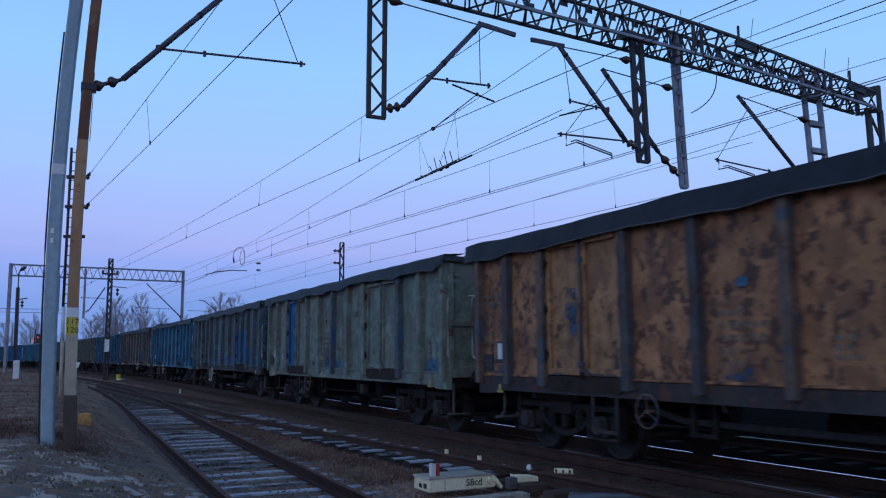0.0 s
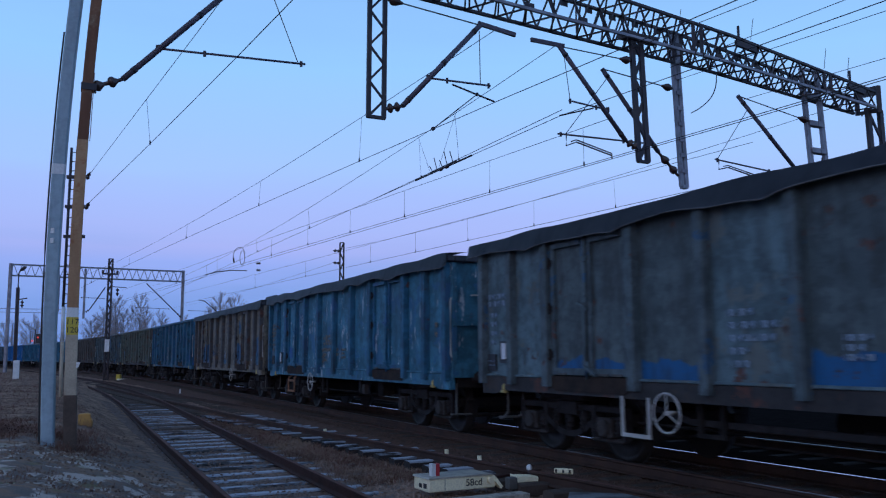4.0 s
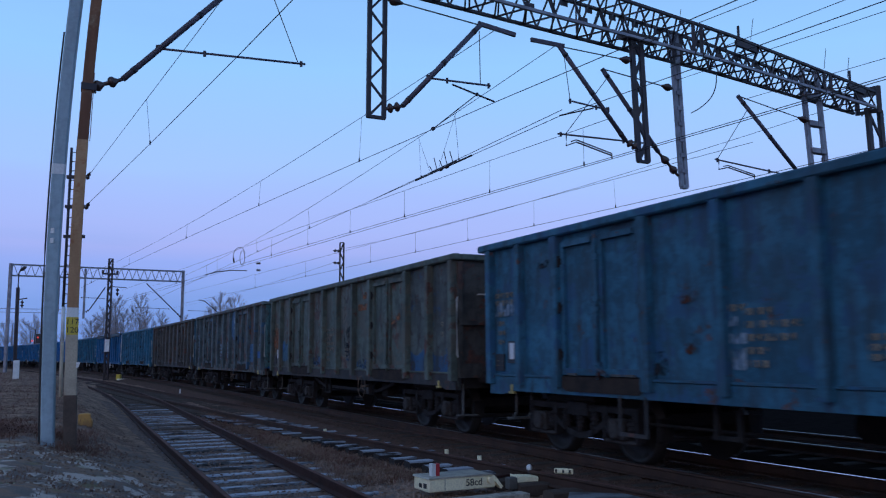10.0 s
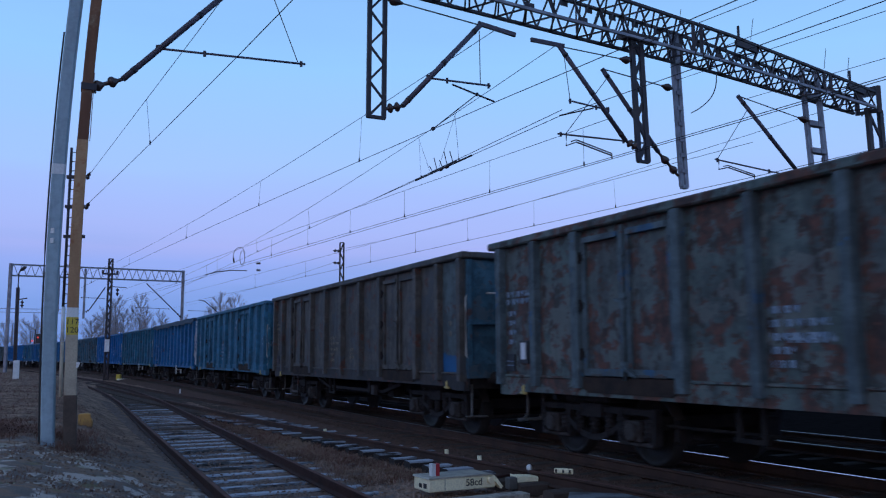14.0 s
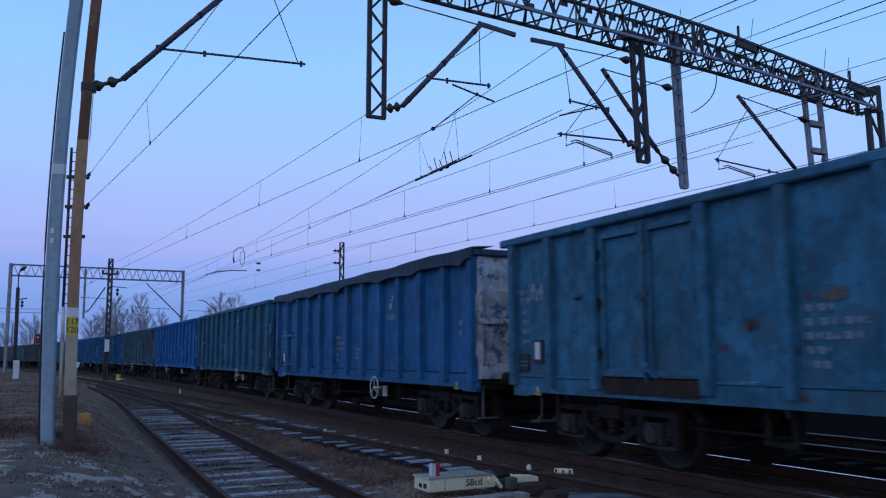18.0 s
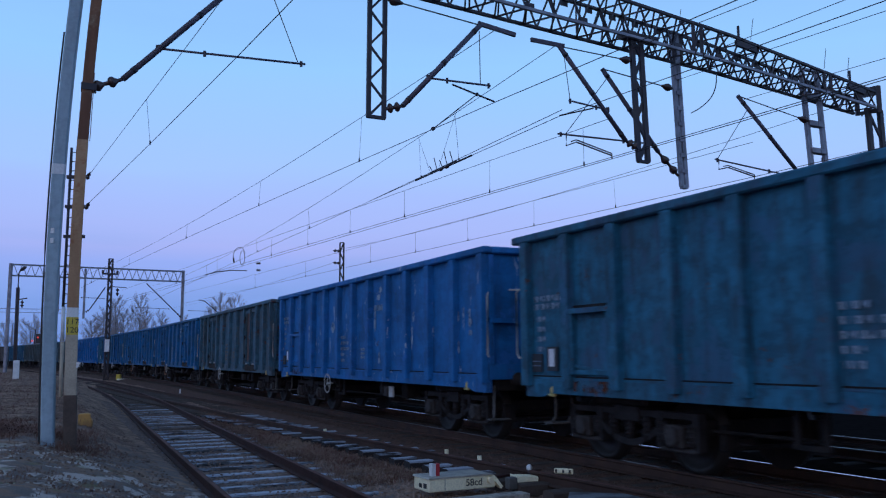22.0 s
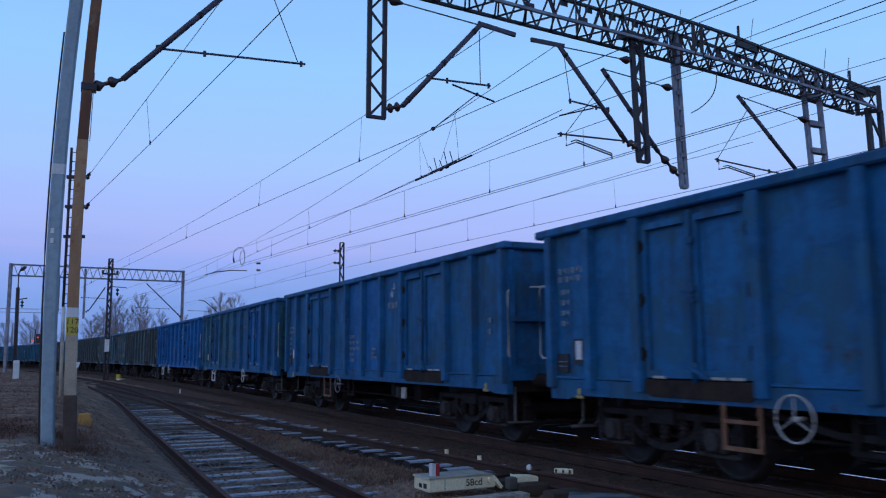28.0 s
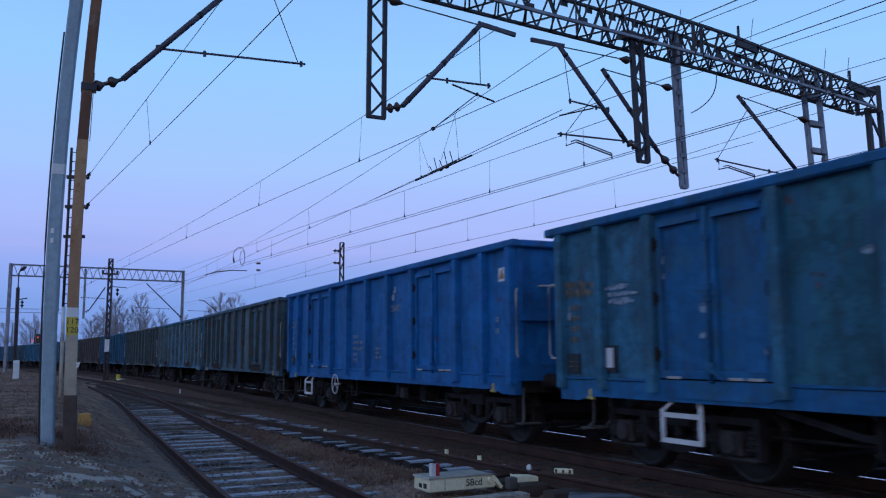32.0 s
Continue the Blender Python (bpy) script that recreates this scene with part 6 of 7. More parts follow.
part("shaft_flange", made(lambda bm: [box(bm, 0.074, 0.084, -0.084, 0.084, 0.0, 1.0), rounded(bm, 0.002)]), M_RUSTPOLE, mast, at=pose(mast_x(5.1), MY, 4.62, 0, 1.2, 23.7))


def words(text, size, parent, m, mat, name="lettering"):
    """Readable writing as a mesh part."""
    c = bpy.data.curves.new(name, 'FONT')
    c.body, c.size, c.extrude, c.align_x, c.align_y = text, size, 0.002, 'CENTER', 'CENTER'
    tmp = bpy.data.objects.new("tmp", c)
    scene.collection.objects.link(tmp)
    me = bpy.data.meshes.new_from_object(tmp.evaluated_get(bpy.context.evaluated_depsgraph_get()))
    bpy.data.objects.remove(tmp)
    bpy.data.curves.remove(c)
    me.materials.clear()
    me.materials.append(None)
    return part(name, me, mat, parent, at=m)


words("117", 0.115, plate, pose(mast_x(1.9), MY, 1.945, 0, 0, 23.7) @ pose(0.0, -0.085, 0, 90, 0, 0), M_BLACK)
words("120", 0.115, plate, pose(mast_x(1.8), MY, 1.83, 0, 0, 23.7) @ pose(0.0, -0.085, 0, 90, 0, 0), M_BLACK)
# lowest stretch of the mast, a darker brown than the foot
part("stained_base", made(pole_piece, mast_x, MY, square(0.088), 23.7, 0.05, 0.92), surface("dark_brown_base", (0.12, 0.088, 0.072), (0.08, 0.062, 0.054), 4, 0.95), mast, "darker brown base below the concrete foot")
for _z in (5.40, 7.88):
    part("bracket", made(lambda bm: box(bm, -0.088, 0.125, -0.088, 0.088, _z - 0.05, _z + 0.05)), M_STEEL, mast, at=pose(mast_x(_z), MY, 0, 0, 0, 23.7))
part("white_tag", made(lambda bm: prism(bm, [(0.0, -0.04), (0.025, -0.04), (0.055, 0.04), (0.0, 0.04)], 1, -0.012, 0.0)), M_WHITE, mast, at=pose(mast_x(1.34) + 0.10, MY - 0.05, 1.34))

# pale lamp pole beside it
lamp_pole = tagged(new("lamp_pole"), "pale blue-grey steel lamp pole with light band", "lamp pole")
part("shaft", made(pole_piece, lamp_x, 11.86, square(0.086, 0.018), 18, 0.1, 8.6), M_LAMPPOLE, lamp_pole)
part("light_band", made(pole_piece, lamp_x, 11.86, square(0.088, 0.018), 18, 4.06, 4.21), M_WHITE, lamp_pole)
part("cable", made(lambda bm: hose(bm, [(lamp_x(0.2 + 0.4 * i) - 0.108, 11.83, 0.2 + 0.4 * i) for i in range(16)], 0.013, 5)), M_BLACK, lamp_pole)
for _z in (3.10, 3.24):
    part("sticker", made(lambda bm: box(bm, -0.03, 0.03, -0.105, -0.088, _z - 0.04, _z + 0.03)), M_WHITE, lamp_pole, "small white sticker", at=pose(lamp_x(_z) + 0.035, 11.86, 0, 0, 0, -14))

# a slimmer mast farther along, where the siding's wires are anchored
back_mast = tagged(new("anchor_mast"), "dark slim anchor mast with white lower band", "mast")
part("tube", made(lambda bm: rod(bm, (-11.80, 26, 2.9), (-11.785, 26, 8.05), 0.045, 8)), M_STEEL, back_mast)
part("tube", made(lambda bm: rod(bm, (-11.63, 26, 2.9), (-11.62, 26, 8.0), 0.022, 6)), M_STEEL, back_mast)
for _i in range(17):
    part("rung", made(lambda bm: beam(bm, (-11.79, 26, 3.1 + _i * 0.3), (-11.62, 26, 3.1 + _i * 0.3), 0.025)), M_STEEL, back_mast)
part("white_band", made(lambda bm: rod(bm, (-11.77, 26, 1.92), (-11.785, 26, 3.0), 0.06, 8)), M_WHITE, back_mast)
part("lower_tube", made(lambda bm: rod(bm, (-11.74, 26, 0.0), (-11.77, 26, 1.92), 0.058, 8)), M_CONCRETE, back_mast, "bare pale lower tube")
part("stay", made(lambda bm: rod(bm, (-11.60, 26.1, 0.0), (-11.62, 26.05, 3.1), 0.03, 6)), M_STEEL, back_mast)
for _z in (5.2, 6.15, 7.1):
    part("clamp", made(lambda bm: box(bm, -11.88, -11.25, 25.93, 26.07, _z - 0.05, _z + 0.05)), M_STEEL, back_mast)
part("anchor_insulator", made(insulator, (-11.2, 25.9, 6.05), (-10.85, 25.3, 6.15), 0.06), M_PORCELAIN, back_mast)
part("anchor_insulator", made(insulator, (-11.25, 26.0, 7.02), (-10.95, 25.5, 7.14), 0.06), M_PORCELAIN, back_mast)

# the next gantry along the line
far_gantry = tagged(new("overhead_gantry"), "distant grey lattice gantry with a dark middle mast", "gantry", "gantries")


def far_row(lat, row, z):
    return on_line(-71.0 - 0.5 * row, lat, z)


def plain_truss(root, place, l0, l1, z0, z1, n, cw, bw, mat):
    for row in (0, 1):
        for z in (z0, z1):
            part("chord", made(beam, place(l0, row, z), place(l1, row, z), cw), mat, root)
    for i in range(n):
        a, b = l0 + (l1 - l0) * i / n, l0 + (l1 - l0) * (i + 1) / n
        part("brace", made(lambda bm: [beam(bm, place(a, 0, z0), place((a + b) / 2, 0, z1), bw), beam(bm, place((a + b) / 2, 0, z1), place(b, 0, z0), bw)]), mat, root)


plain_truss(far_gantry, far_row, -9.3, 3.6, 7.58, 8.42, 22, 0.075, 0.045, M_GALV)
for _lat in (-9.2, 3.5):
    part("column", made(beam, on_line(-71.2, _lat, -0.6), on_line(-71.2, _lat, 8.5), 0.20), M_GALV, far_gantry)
laced_post("middle_mast", far_gantry, on_line(-70.8, -2.2, -0.5), on_line(-70.8, -2.2, 9.15), 0.26, M_STEEL, 0.11, 0.5, 0.07, across=ACROSS)
part("mast_head", made(lambda bm: [beam(bm, on_line(-70.8, -2.8, 7.95), on_line(-70.8, -1.62, 7.95), 0.14), beam(bm, on_line(-70.8, -2.75, 7.95), on_line(-70.8, -2.75, 8.22), 0.14), beam(bm, on_line(-70.8, -1.68, 7.95), on_line(-70.8, -1.68, 8.22), 0.14)]), M_STEEL, far_gantry)
part("white_plate", made(beam, on_line(-70.5, -2.25, 1.85), on_line(-70.5, -2.25, 2.8), 0.36, 0.1), M_WHITE, far_gantry)
part("hanging_post", made(beam, on_line(-71, -4.0, 4.4), on_line(-71, -4.0, 8.3), 0.13), M_GALV, far_gantry)
part("hanging_post", made(beam, on_line(-71, -5.9, 4.9), on_line(-71, -5.9, 7.6), 0.2), M_GALV, far_gantry)
cantilever("small distant cantilever bracket below the far gantry", -71, dict(base=(-3.9, 4.9), foot=(-3.6, 5.1), tip=(-2.5, 6.9), reg0=(-4.2, 6.05), reg1=(-2.5, 6.0)))
cantilever("small distant cantilever bracket at the gantry column", -71, dict(base=(3.4, 4.6), foot=(3.0, 5.0), tip=(0.6, 7.3), reg0=(2.4, 5.3), reg1=(-0.2, 5.35)))
part("insulator_arm", made(beam, on_line(-70.8, -2.2, 6.95), on_line(-70.8, -0.95, 6.9), 0.06), M_STEEL, far_gantry)
part("insulator", made(insulator, on_line(-70.8, -1.62, 6.85), on_line(-70.8, -1.62, 6.2), 0.14), M_PORCELAIN, far_gantry)
_far_bracket = cantilever("distant cantilever bracket on its own post behind the wagons", -84, dict(base=(9.95, 5.55), foot=(9.75, 5.85), tip=(8.49, 6.87), head0=(8.55, 6.87), head1=(7.9, 6.95), reg0=(8.9, 5.85), reg1=(6.9, 5.9)))

part("post", made(beam, on_line(-84, 10.05, -0.6), on_line(-84, 10.05, 5.75), 0.22), M_GALV, _far_bracket)

third = tagged(new("overhead_gantry"), "faint grey lattice gantry far along the line", "gantry", "gantries")
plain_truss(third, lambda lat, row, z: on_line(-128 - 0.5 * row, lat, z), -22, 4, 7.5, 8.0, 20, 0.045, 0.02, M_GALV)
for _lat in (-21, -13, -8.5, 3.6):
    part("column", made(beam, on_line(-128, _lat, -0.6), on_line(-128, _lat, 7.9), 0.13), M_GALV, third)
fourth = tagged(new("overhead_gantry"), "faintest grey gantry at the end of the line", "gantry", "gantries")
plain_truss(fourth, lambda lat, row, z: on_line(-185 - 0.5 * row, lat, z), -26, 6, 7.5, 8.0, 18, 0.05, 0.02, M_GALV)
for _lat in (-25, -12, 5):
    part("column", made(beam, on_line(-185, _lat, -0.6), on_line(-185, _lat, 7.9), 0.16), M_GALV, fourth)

yard_lamp = tagged(new("yard_lamp"), "slim dark yard lamp post with curved lamp arm", "lamp post")
_q = on_line(-69.5, -8.6)
part("pole", made(lambda bm: rod(bm, (_q.x, _q.y, -0.1), (_q.x - 0.12, _q.y, 7.5), 0.07, 8, 0.045)), M_STEEL, yard_lamp)
part("arm", made(lambda bm: hose(bm, [(_q.x - 0.12, _q.y, 7.4), (_q.x - 0.10, _q.y, 7.65), (_q.x, _q.y, 7.82), (_q.x + 0.08, _q.y, 7.9)], 0.045)), M_STEEL, yard_lamp)
part("lamp_head", made(lambda bm: lathe(bm, (_q.x - 0.02, _q.y, 7.8), (_q.x + 0.42, _q.y, 8.12), [(0, 0.05), (0.3, 0.13), (0.8, 0.12), (1, 0.04)], 8)), M_STEEL, yard_lamp)
signal_mast = tagged(new("signal_mast"), "dark latticed mast with a hanging insulator", "mast")
_q = on_line(-67.5, -8.68)
laced_post("mast", signal_mast, (_q.x, _q.y, -0.1), (_q.x - 0.1, _q.y, 6.4), 0.16, M_STEEL, 0.06, 0.8, 0.04, across=ACROSS)
part("hanging_insulator", made(lambda bm: insulator(bm, (_q.x + 0.26, _q.y, 5.5), (_q.x + 0.26, _q.y, 4.95), 0.12)), M_PORCELAIN, signal_mast)
part("insulator_arm", made(lambda bm: beam(bm, (_q.x, _q.y, 5.55), (_q.x + 0.6, _q.y, 5.65), 0.07)), M_STEEL, signal_mast)
BOARD = (-22.4, 44.3, 0.32)
cabinet = tagged(new("marker_board"), "white rectangular marker board near the track", "marker board")
part("board", made(lambda bm: [box(bm, -0.15, 0.15, -0.04, 0.04, 0.0, 0.98), rounded(bm, 0.02)]), M_WHITE, cabinet, at=pose(BOARD[0], BOARD[1], BOARD[2], 0, 0, 20))

# mast with two insulators beyond the train
far_mast = tagged(new("feeder_mast"), "narrow dark lattice mast with two insulators", "mast")
laced_post("mast", far_mast, (-6.45, 53, -0.5), (-6.45, 53, 8.6), 0.24, M_STEEL, 0.09, 0.6, 0.05, across=Vector((1, 0, 0)))
for _z in (8.05, 7.28):
    part("insulator", made(lambda bm: insulator(bm, (-6.55, 53, _z), (-7.0, 52.8, _z + 0.02), 0.10)), M_PORCELAIN, far_mast)

# signal with a red light, far along the line
red_signal = tagged(new("light_signal"), "distant signal showing a red light", "signal")
_q = on_line(-150, -6.0)
_eye = Vector(EYE)
_ray = (Vector((-73.0, 150.0, 4.5)) - _eye).normalized()
_sp = _eye + _ray * 140.0
part("post", made(lambda bm: rod(bm, (_sp.x, _sp.y + 0.3, -0.6), (_sp.x, _sp.y + 0.3, 5.6), 0.09, 8)), M_STEEL, red_signal)
part("head", made(lambda bm: [box(bm, _sp.x + 0.2, _sp.x + 0.9, _sp.y + 0.1, _sp.y + 0.3, _sp.z - 0.5, _sp.z + 0.9), rounded(bm, 0.05)]), M_STEEL, red_signal)
part("lamp", made(lambda bm: lathe(bm, (_sp.x - 0.25, _sp.y + 0.12, _sp.z - 0.12), (_sp.x - 0.25, _sp.y, _sp.z - 0.12), [(0, 0.15), (0.6, 0.15), (1, 0.08)], 12)), M_REDLAMP, red_signal, "glowing red lens")
part("lamp", made(lambda bm: lathe(bm, (_sp.x + 0.55, _sp.y + 0.12, _sp.z + 0.38), (_sp.x + 0.55, _sp.y, _sp.z + 0.38), [(0, 0.12), (0.6, 0.12), (1, 0.08)], 12)), M_REDLAMP, red_signal, "glowing red lens")


# ---- wires ----
def wire_points(a, b, sag, n=24):
    a, b = Vector(a), Vector(b)
    return [a.lerp(b, i / n) - Vector((0, 0, 4 * sag * (i / n) * (1 - i / n))) for i in range(n + 1)]


def on_wire(a, b, sag, f):
    return Vector(a).lerp(Vector(b), f) - Vector((0, 0, 4 * sag * f * (1 - f)))


def catenary(label, contact, messenger, drops, r=0.0075):
    """Contact wire and messenger wire, each (a, b, sag), joined by droppers at shares of the way."""
    root = tagged(new("overhead_wires"), label, "overhead wire", "overhead wires")
    part("contact_wire", made(hose, wire_points(*contact), r, 5), M_WIRE, root)
    if messenger:
        part("messenger_wire", made(hose, wire_points(*messenger), r * 0.9, 5), M_WIRE, root)
        for f in drops:
            a = on_wire(*contact, f)
            b = min((on_wire(*messenger, i / 600) for i in range(601)), key=lambda q: (q.x - a.x) ** 2 + (q.y - a.y) ** 2)
            d = part("dropper", made(rod, a, b, r * 0.55, 4), M_WIRE, root)
            part("dropper_clip", made(rod, a - Vector((0, 0, 0.02)), a + Vector((0, 0, 0.07)), 0.018, 5), M_WIRE, d)
    return root


L = on_line
SIDE_TOP = on_line(-12.6, -5.62, 7.15)
catenary("thin dark overhead wires over the siding", (L(-13, -5.44, 6.17), Vector((-10.85, 25.3, 6.15)), 0.03), (SIDE_TOP, Vector((-11.04, 25.7, 7.13)), 0.0), (0.42,))
catenary("overhead wires over the siding running towards the viewer", (L(-13, -5.44, 6.17), L(40, -2.2, 6.2), 0.1), (SIDE_TOP, L(40, -3.5, 7.2), 0.1), ())
catenary("overhead wires along the crossover", (L(-12.4, -1.02, 5.86), L(-71, -5.7, 5.94), -0.15), (L(-12.4, -0.98, 7.2), L(-71, -5.7, 7.2), 0.7), (0.094, 0.214, 0.36, 0.55, 0.75))
catenary("overhead contact wire of the crossover towards the viewer", (L(-12.4, -1.02, 5.86), L(45, 4.5, 5.87), 0.12), (L(-12.4, 2.0, 7.3), L(45, 8.0, 7.2), 0.3), ())
catenary("overhead wires above the passing train", (L(-12.75, 0.58, 5.9), L(-71, 1.06, 5.9), -0.06), (L(-12.75, 0.5, 7.25), L(-71, 1.06, 7.15), 0.72), (0.071, 0.107, 0.27, 0.401, 0.6))
catenary("overhead wires above the train towards the viewer", (L(-12.75, 0.58, 5.9), L(45, 6.34, 5.86), 0.14), (L(-12.75, 3.3, 7.25), L(45, 6.5, 7.2), 0.2), ())
catenary("paired overhead wires between the tracks", (L(-13.3, 2.19, 5.39), L(-71, -1.64, 5.75), -0.07), (L(-13.3, 2.19, 6.2), L(-71, -1.64, 6.55), 0.0), (0.015, 0.077, 0.155, 0.222, 0.288, 0.359, 0.5, 0.65))
catenary("second contact wire of the pair", (L(-13.3, 2.24, 5.37), L(-71, -1.3, 5.72), -0.05), None, ())
catenary("paired overhead wires towards the viewer", (L(-13.3, 2.19, 5.39), L(45, 5.75, 5.68), 0.17), (L(-13.3, 3.97, 7.25), L(45, 11.0, 7.2), 0.2), ())
catenary("second contact wire of the pair towards the viewer", (L(-13.3, 2.24, 5.37), L(45, 6.1, 5.66), 0.15), None, ())
catenary("overhead wires above the track beyond the train", (L(-13.6, 6.39, 5.42), L(-71, 3.34, 5.72), 0.01), (L(-13.6, 6.39, 6.22), L(-71, 3.34, 6.55), 0.02), (0.081, 0.147, 0.216, 0.285, 0.359, 0.499, 0.65))
catenary("overhead wires beyond the train towards the viewer", (L(-13.6, 6.39, 5.42), L(45, 8.5, 5.6), 0.1), (L(-13.6, 6.2, 7.2), L(45, 12.0, 7.2), 0.2), (0.03,))
catenary("feeder wire on the lattice mast", (Vector((-7.0, 52.8, 8.05)), L(-13.6, 9.2, 7.4), 0.3), None, ())
catenary("lower feeder wire on the lattice mast", (Vector((-7.0, 52.8, 7.28)), L(-100, 9.0, 7.0), 0.3), None, ())

catenary("second contact wire leading into the section insulator", (L(-12.75, 0.64, 6.03), on_wire(L(-12.75, 0.58, 5.9), L(-71, 1.06, 5.9), -0.06, 0.17), 0.0), None, ())

isolator = tagged(new("section_insulator"), "dark section insulator with horns in the wire", "section insulator")
_a, _b = on_wire(L(-12.75, 0.58, 5.9), L(-71, 1.06, 5.9), -0.06, 0.06), on_wire(L(-12.75, 0.58, 5.9), L(-71, 1.06, 5.9), -0.06, 0.113)
part("runner", made(rod, _a, _b, 0.022, 6), M_STEEL, isolator)
for _f, _up in ((0.3, 0.34), (0.40, 0.40), (0.58, 0.36), (0.48, 0.24), (0.66, 0.2)):
    part("horn", made(rod, _a.lerp(_b, _f), _a.lerp(_b, _f + 0.06) + Vector((0.0, 0, _up)), 0.012, 5), M_STEEL, isolator)
part("body", made(lambda bm: insulator(bm, _a.lerp(_b, 0.35), _a.lerp(_b, 0.6), 0.05)), M_PORCELAIN, isolator)
_mess = (L(-12.75, 0.5, 7.25), L(-71, 1.06, 7.15), 0.72)
for _fm, _f in ((0.071, 0.55), (0.107, 0.72)):
    part("hanger", made(rod, on_wire(*_mess, _fm), _a.lerp(_b, _f) + Vector((0, 0, 0.08)), 0.005, 4), M_WIRE, isolator)
part("side_runner", made(rod, _a.lerp(_b, 0.28) + Vector((0.05, 0, 0.06)), _a.lerp(_b, 0.75) + Vector((0.05, 0, 0.06)), 0.012, 5), M_STEEL, isolator)
coil = tagged(new("spare_cable_loop"), "loose loop of cable hanging in the wires", "cable loop")
part("loop", made(hose, [(-10.86 + 0.13 * math.cos(a / 16 * 2 * math.pi), 45, 6.72 + 0.39 * math.sin(a / 16 * 2 * math.pi)) for a in range(16)], 0.016, 5, True), M_WIRE, coil)
part("loop", made(hose, [(-11.02 + 0.34 * math.cos(radians(a)), 45, 6.72 + 0.58 * math.sin(radians(a))) for a in range(25, 206, 15)], 0.016, 5), M_WIRE, coil)
part("splice", made(rod, (-11.34, 45, 6.72), (-11.29, 45, 6.46), 0.04, 6), M_WIRE, coil)
part("tail", made(hose, [(-13.0, 45.5, 5.85), (-12.2, 45.2, 6.0), (-11.4, 45, 6.05), (-10.6, 45, 6.02)], 0.025, 5), M_WIRE, coil)
for _z in (6.05, 6.42):
    part("insulator", made(lambda bm: insulator(bm, (-10.1, 45, _z), (-9.85, 45, _z), 0.075)), M_PORCELAIN, coil)
clampset = tagged(new("wire_link"), "jumper link clamped between two overhead wires", "wire link")
_a, _b = on_wire(L(-12.4, -1.02, 5.86), L(-71, -5.7, 5.94), -0.15, 0.037), on_wire(L(-12.75, 0.42, 7.3), L(-71, 1.06, 7.15), 0.72, 0.05)
part("link", made(rod, _a, _b, 0.012, 5), M_WIRE, clampset)
for _f in (0.02, 0.98):
    part("clamp", made(lambda bm: insulator(bm, _a.lerp(_b, _f - 0.02), _a.lerp(_b, _f + 0.02), 0.04)), M_STEEL, clampset)

# ---- point machine and track fittings ----
machine = tagged(new("point_machine"), "cream painted point machine box on the sleepers", "point machine")
MM = pose(0.19, 11.076, -0.25, 0, 0, 27.3)
part("housing", made(lambda bm: [prism(bm, [(-0.51, 0.0), (0.44, 0.0), (0.51, 0.09), (0.43, 0.16), (-0.51, 0.16)], 1, -0.16, 0.28), rounded(bm, 0.012)]), M_CREAM, machine, at=MM)
lid = part("lid", made(lambda bm: [prism(bm, [(-0.525, 0.16), (0.42, 0.16), (0.38, 0.178), (-0.51, 0.178)], 1, -0.172, 0.295)]), surface("dirty_lid_paint", (0.48, 0.43, 0.34), (0.30, 0.27, 0.23), 4, 0.6), machine, "dirty grey lid", at=MM)
words("58cd", 0.125, machine, MM @ pose(0.13, -0.164, 0.085, 90, 0, 0), M_BLACK)
part("seam", made(lambda bm: box(bm, -0.29, -0.284, -0.163, -0.16, 0.01, 0.15)), M_BLACK, machine, at=MM)
part("maker_mark", made(lambda bm: [box(bm, -0.516, -0.51, -0.09, -0.01, 0.04, 0.10), box(bm, -0.516, -0.51, 0.04, 0.12, 0.04, 0.09)]), M_BLACK, machine, at=MM)
part("marker", made(lambda bm: box(bm, -0.40, -0.345, -0.02, 0.06, 0.178, 0.33)), M_WHITE, machine, "white side of the marker", at=MM)
part("marker", made(lambda bm: box(bm, -0.344, -0.29, -0.02, 0.06, 0.178, 0.33)), M_RED, machine, "red side of the marker", at=MM)
part("lock_lug", made(lambda bm: [lathe(bm, (0.37, -0.16, 0.10), (0.37, -0.20, 0.10), [(0, 0.05), (1, 0.04)], 10), beam(bm, (0.44, -0.17, 0.09), (0.52, -0.17, 0.0), 0.09, 0.04)]), M_CREAM, machine, at=MM)
part("throw_rod", made(lambda bm: beam(bm, (0.2, 0.1, 0.06), (1.6, 0.55, 0.06), 0.06, 0.03)), M_RAILRUST, machine, at=MM)
crate = tagged(new("rod_cover"), "cream painted rod cover box", "cover box")
part("cover", made(lambda bm: [prism(bm, [(-0.17, 0), (0.16, 0), (0.16, 0.07), (-0.10, 0.075), (-0.17, 0.10)], 1, -0.10, 0.10), rounded(bm, 0.012)]), M_CREAM, crate, at=pose(1.06, 11.35, -0.21, 0, 0, 20))
part("drive_box", made(lambda bm: [box(bm, -0.06, 0.06, -0.07, 0.07, 0.0, 0.15), rounded(bm, 0.012)]), M_STEPSTEEL, crate, "dark drive box", at=pose(0.86, 11.04, -0.26, 0, 0, 20))
knob = tagged(new("white_knob"), "round white marker knob beside the rail", "marker")
part("ball", made(lambda bm: lathe(bm, (1.14, 11.5, -0.085), (1.14, 11.5, -0.01), [(0, 0.02), (0.2, 0.038), (0.6, 0.04), (0.9, 0.026), (1, 0.012)], 10)), M_WHITE, knob)
part("stem", made(lambda bm: rod(bm, (1.14, 11.5, -0.34), (1.14, 11.5, -0.07), 0.02, 6)), M_STEEL, knob)
tag_plate = tagged(new("rail_tag"), "pale painted plate on the rail side", "plate")
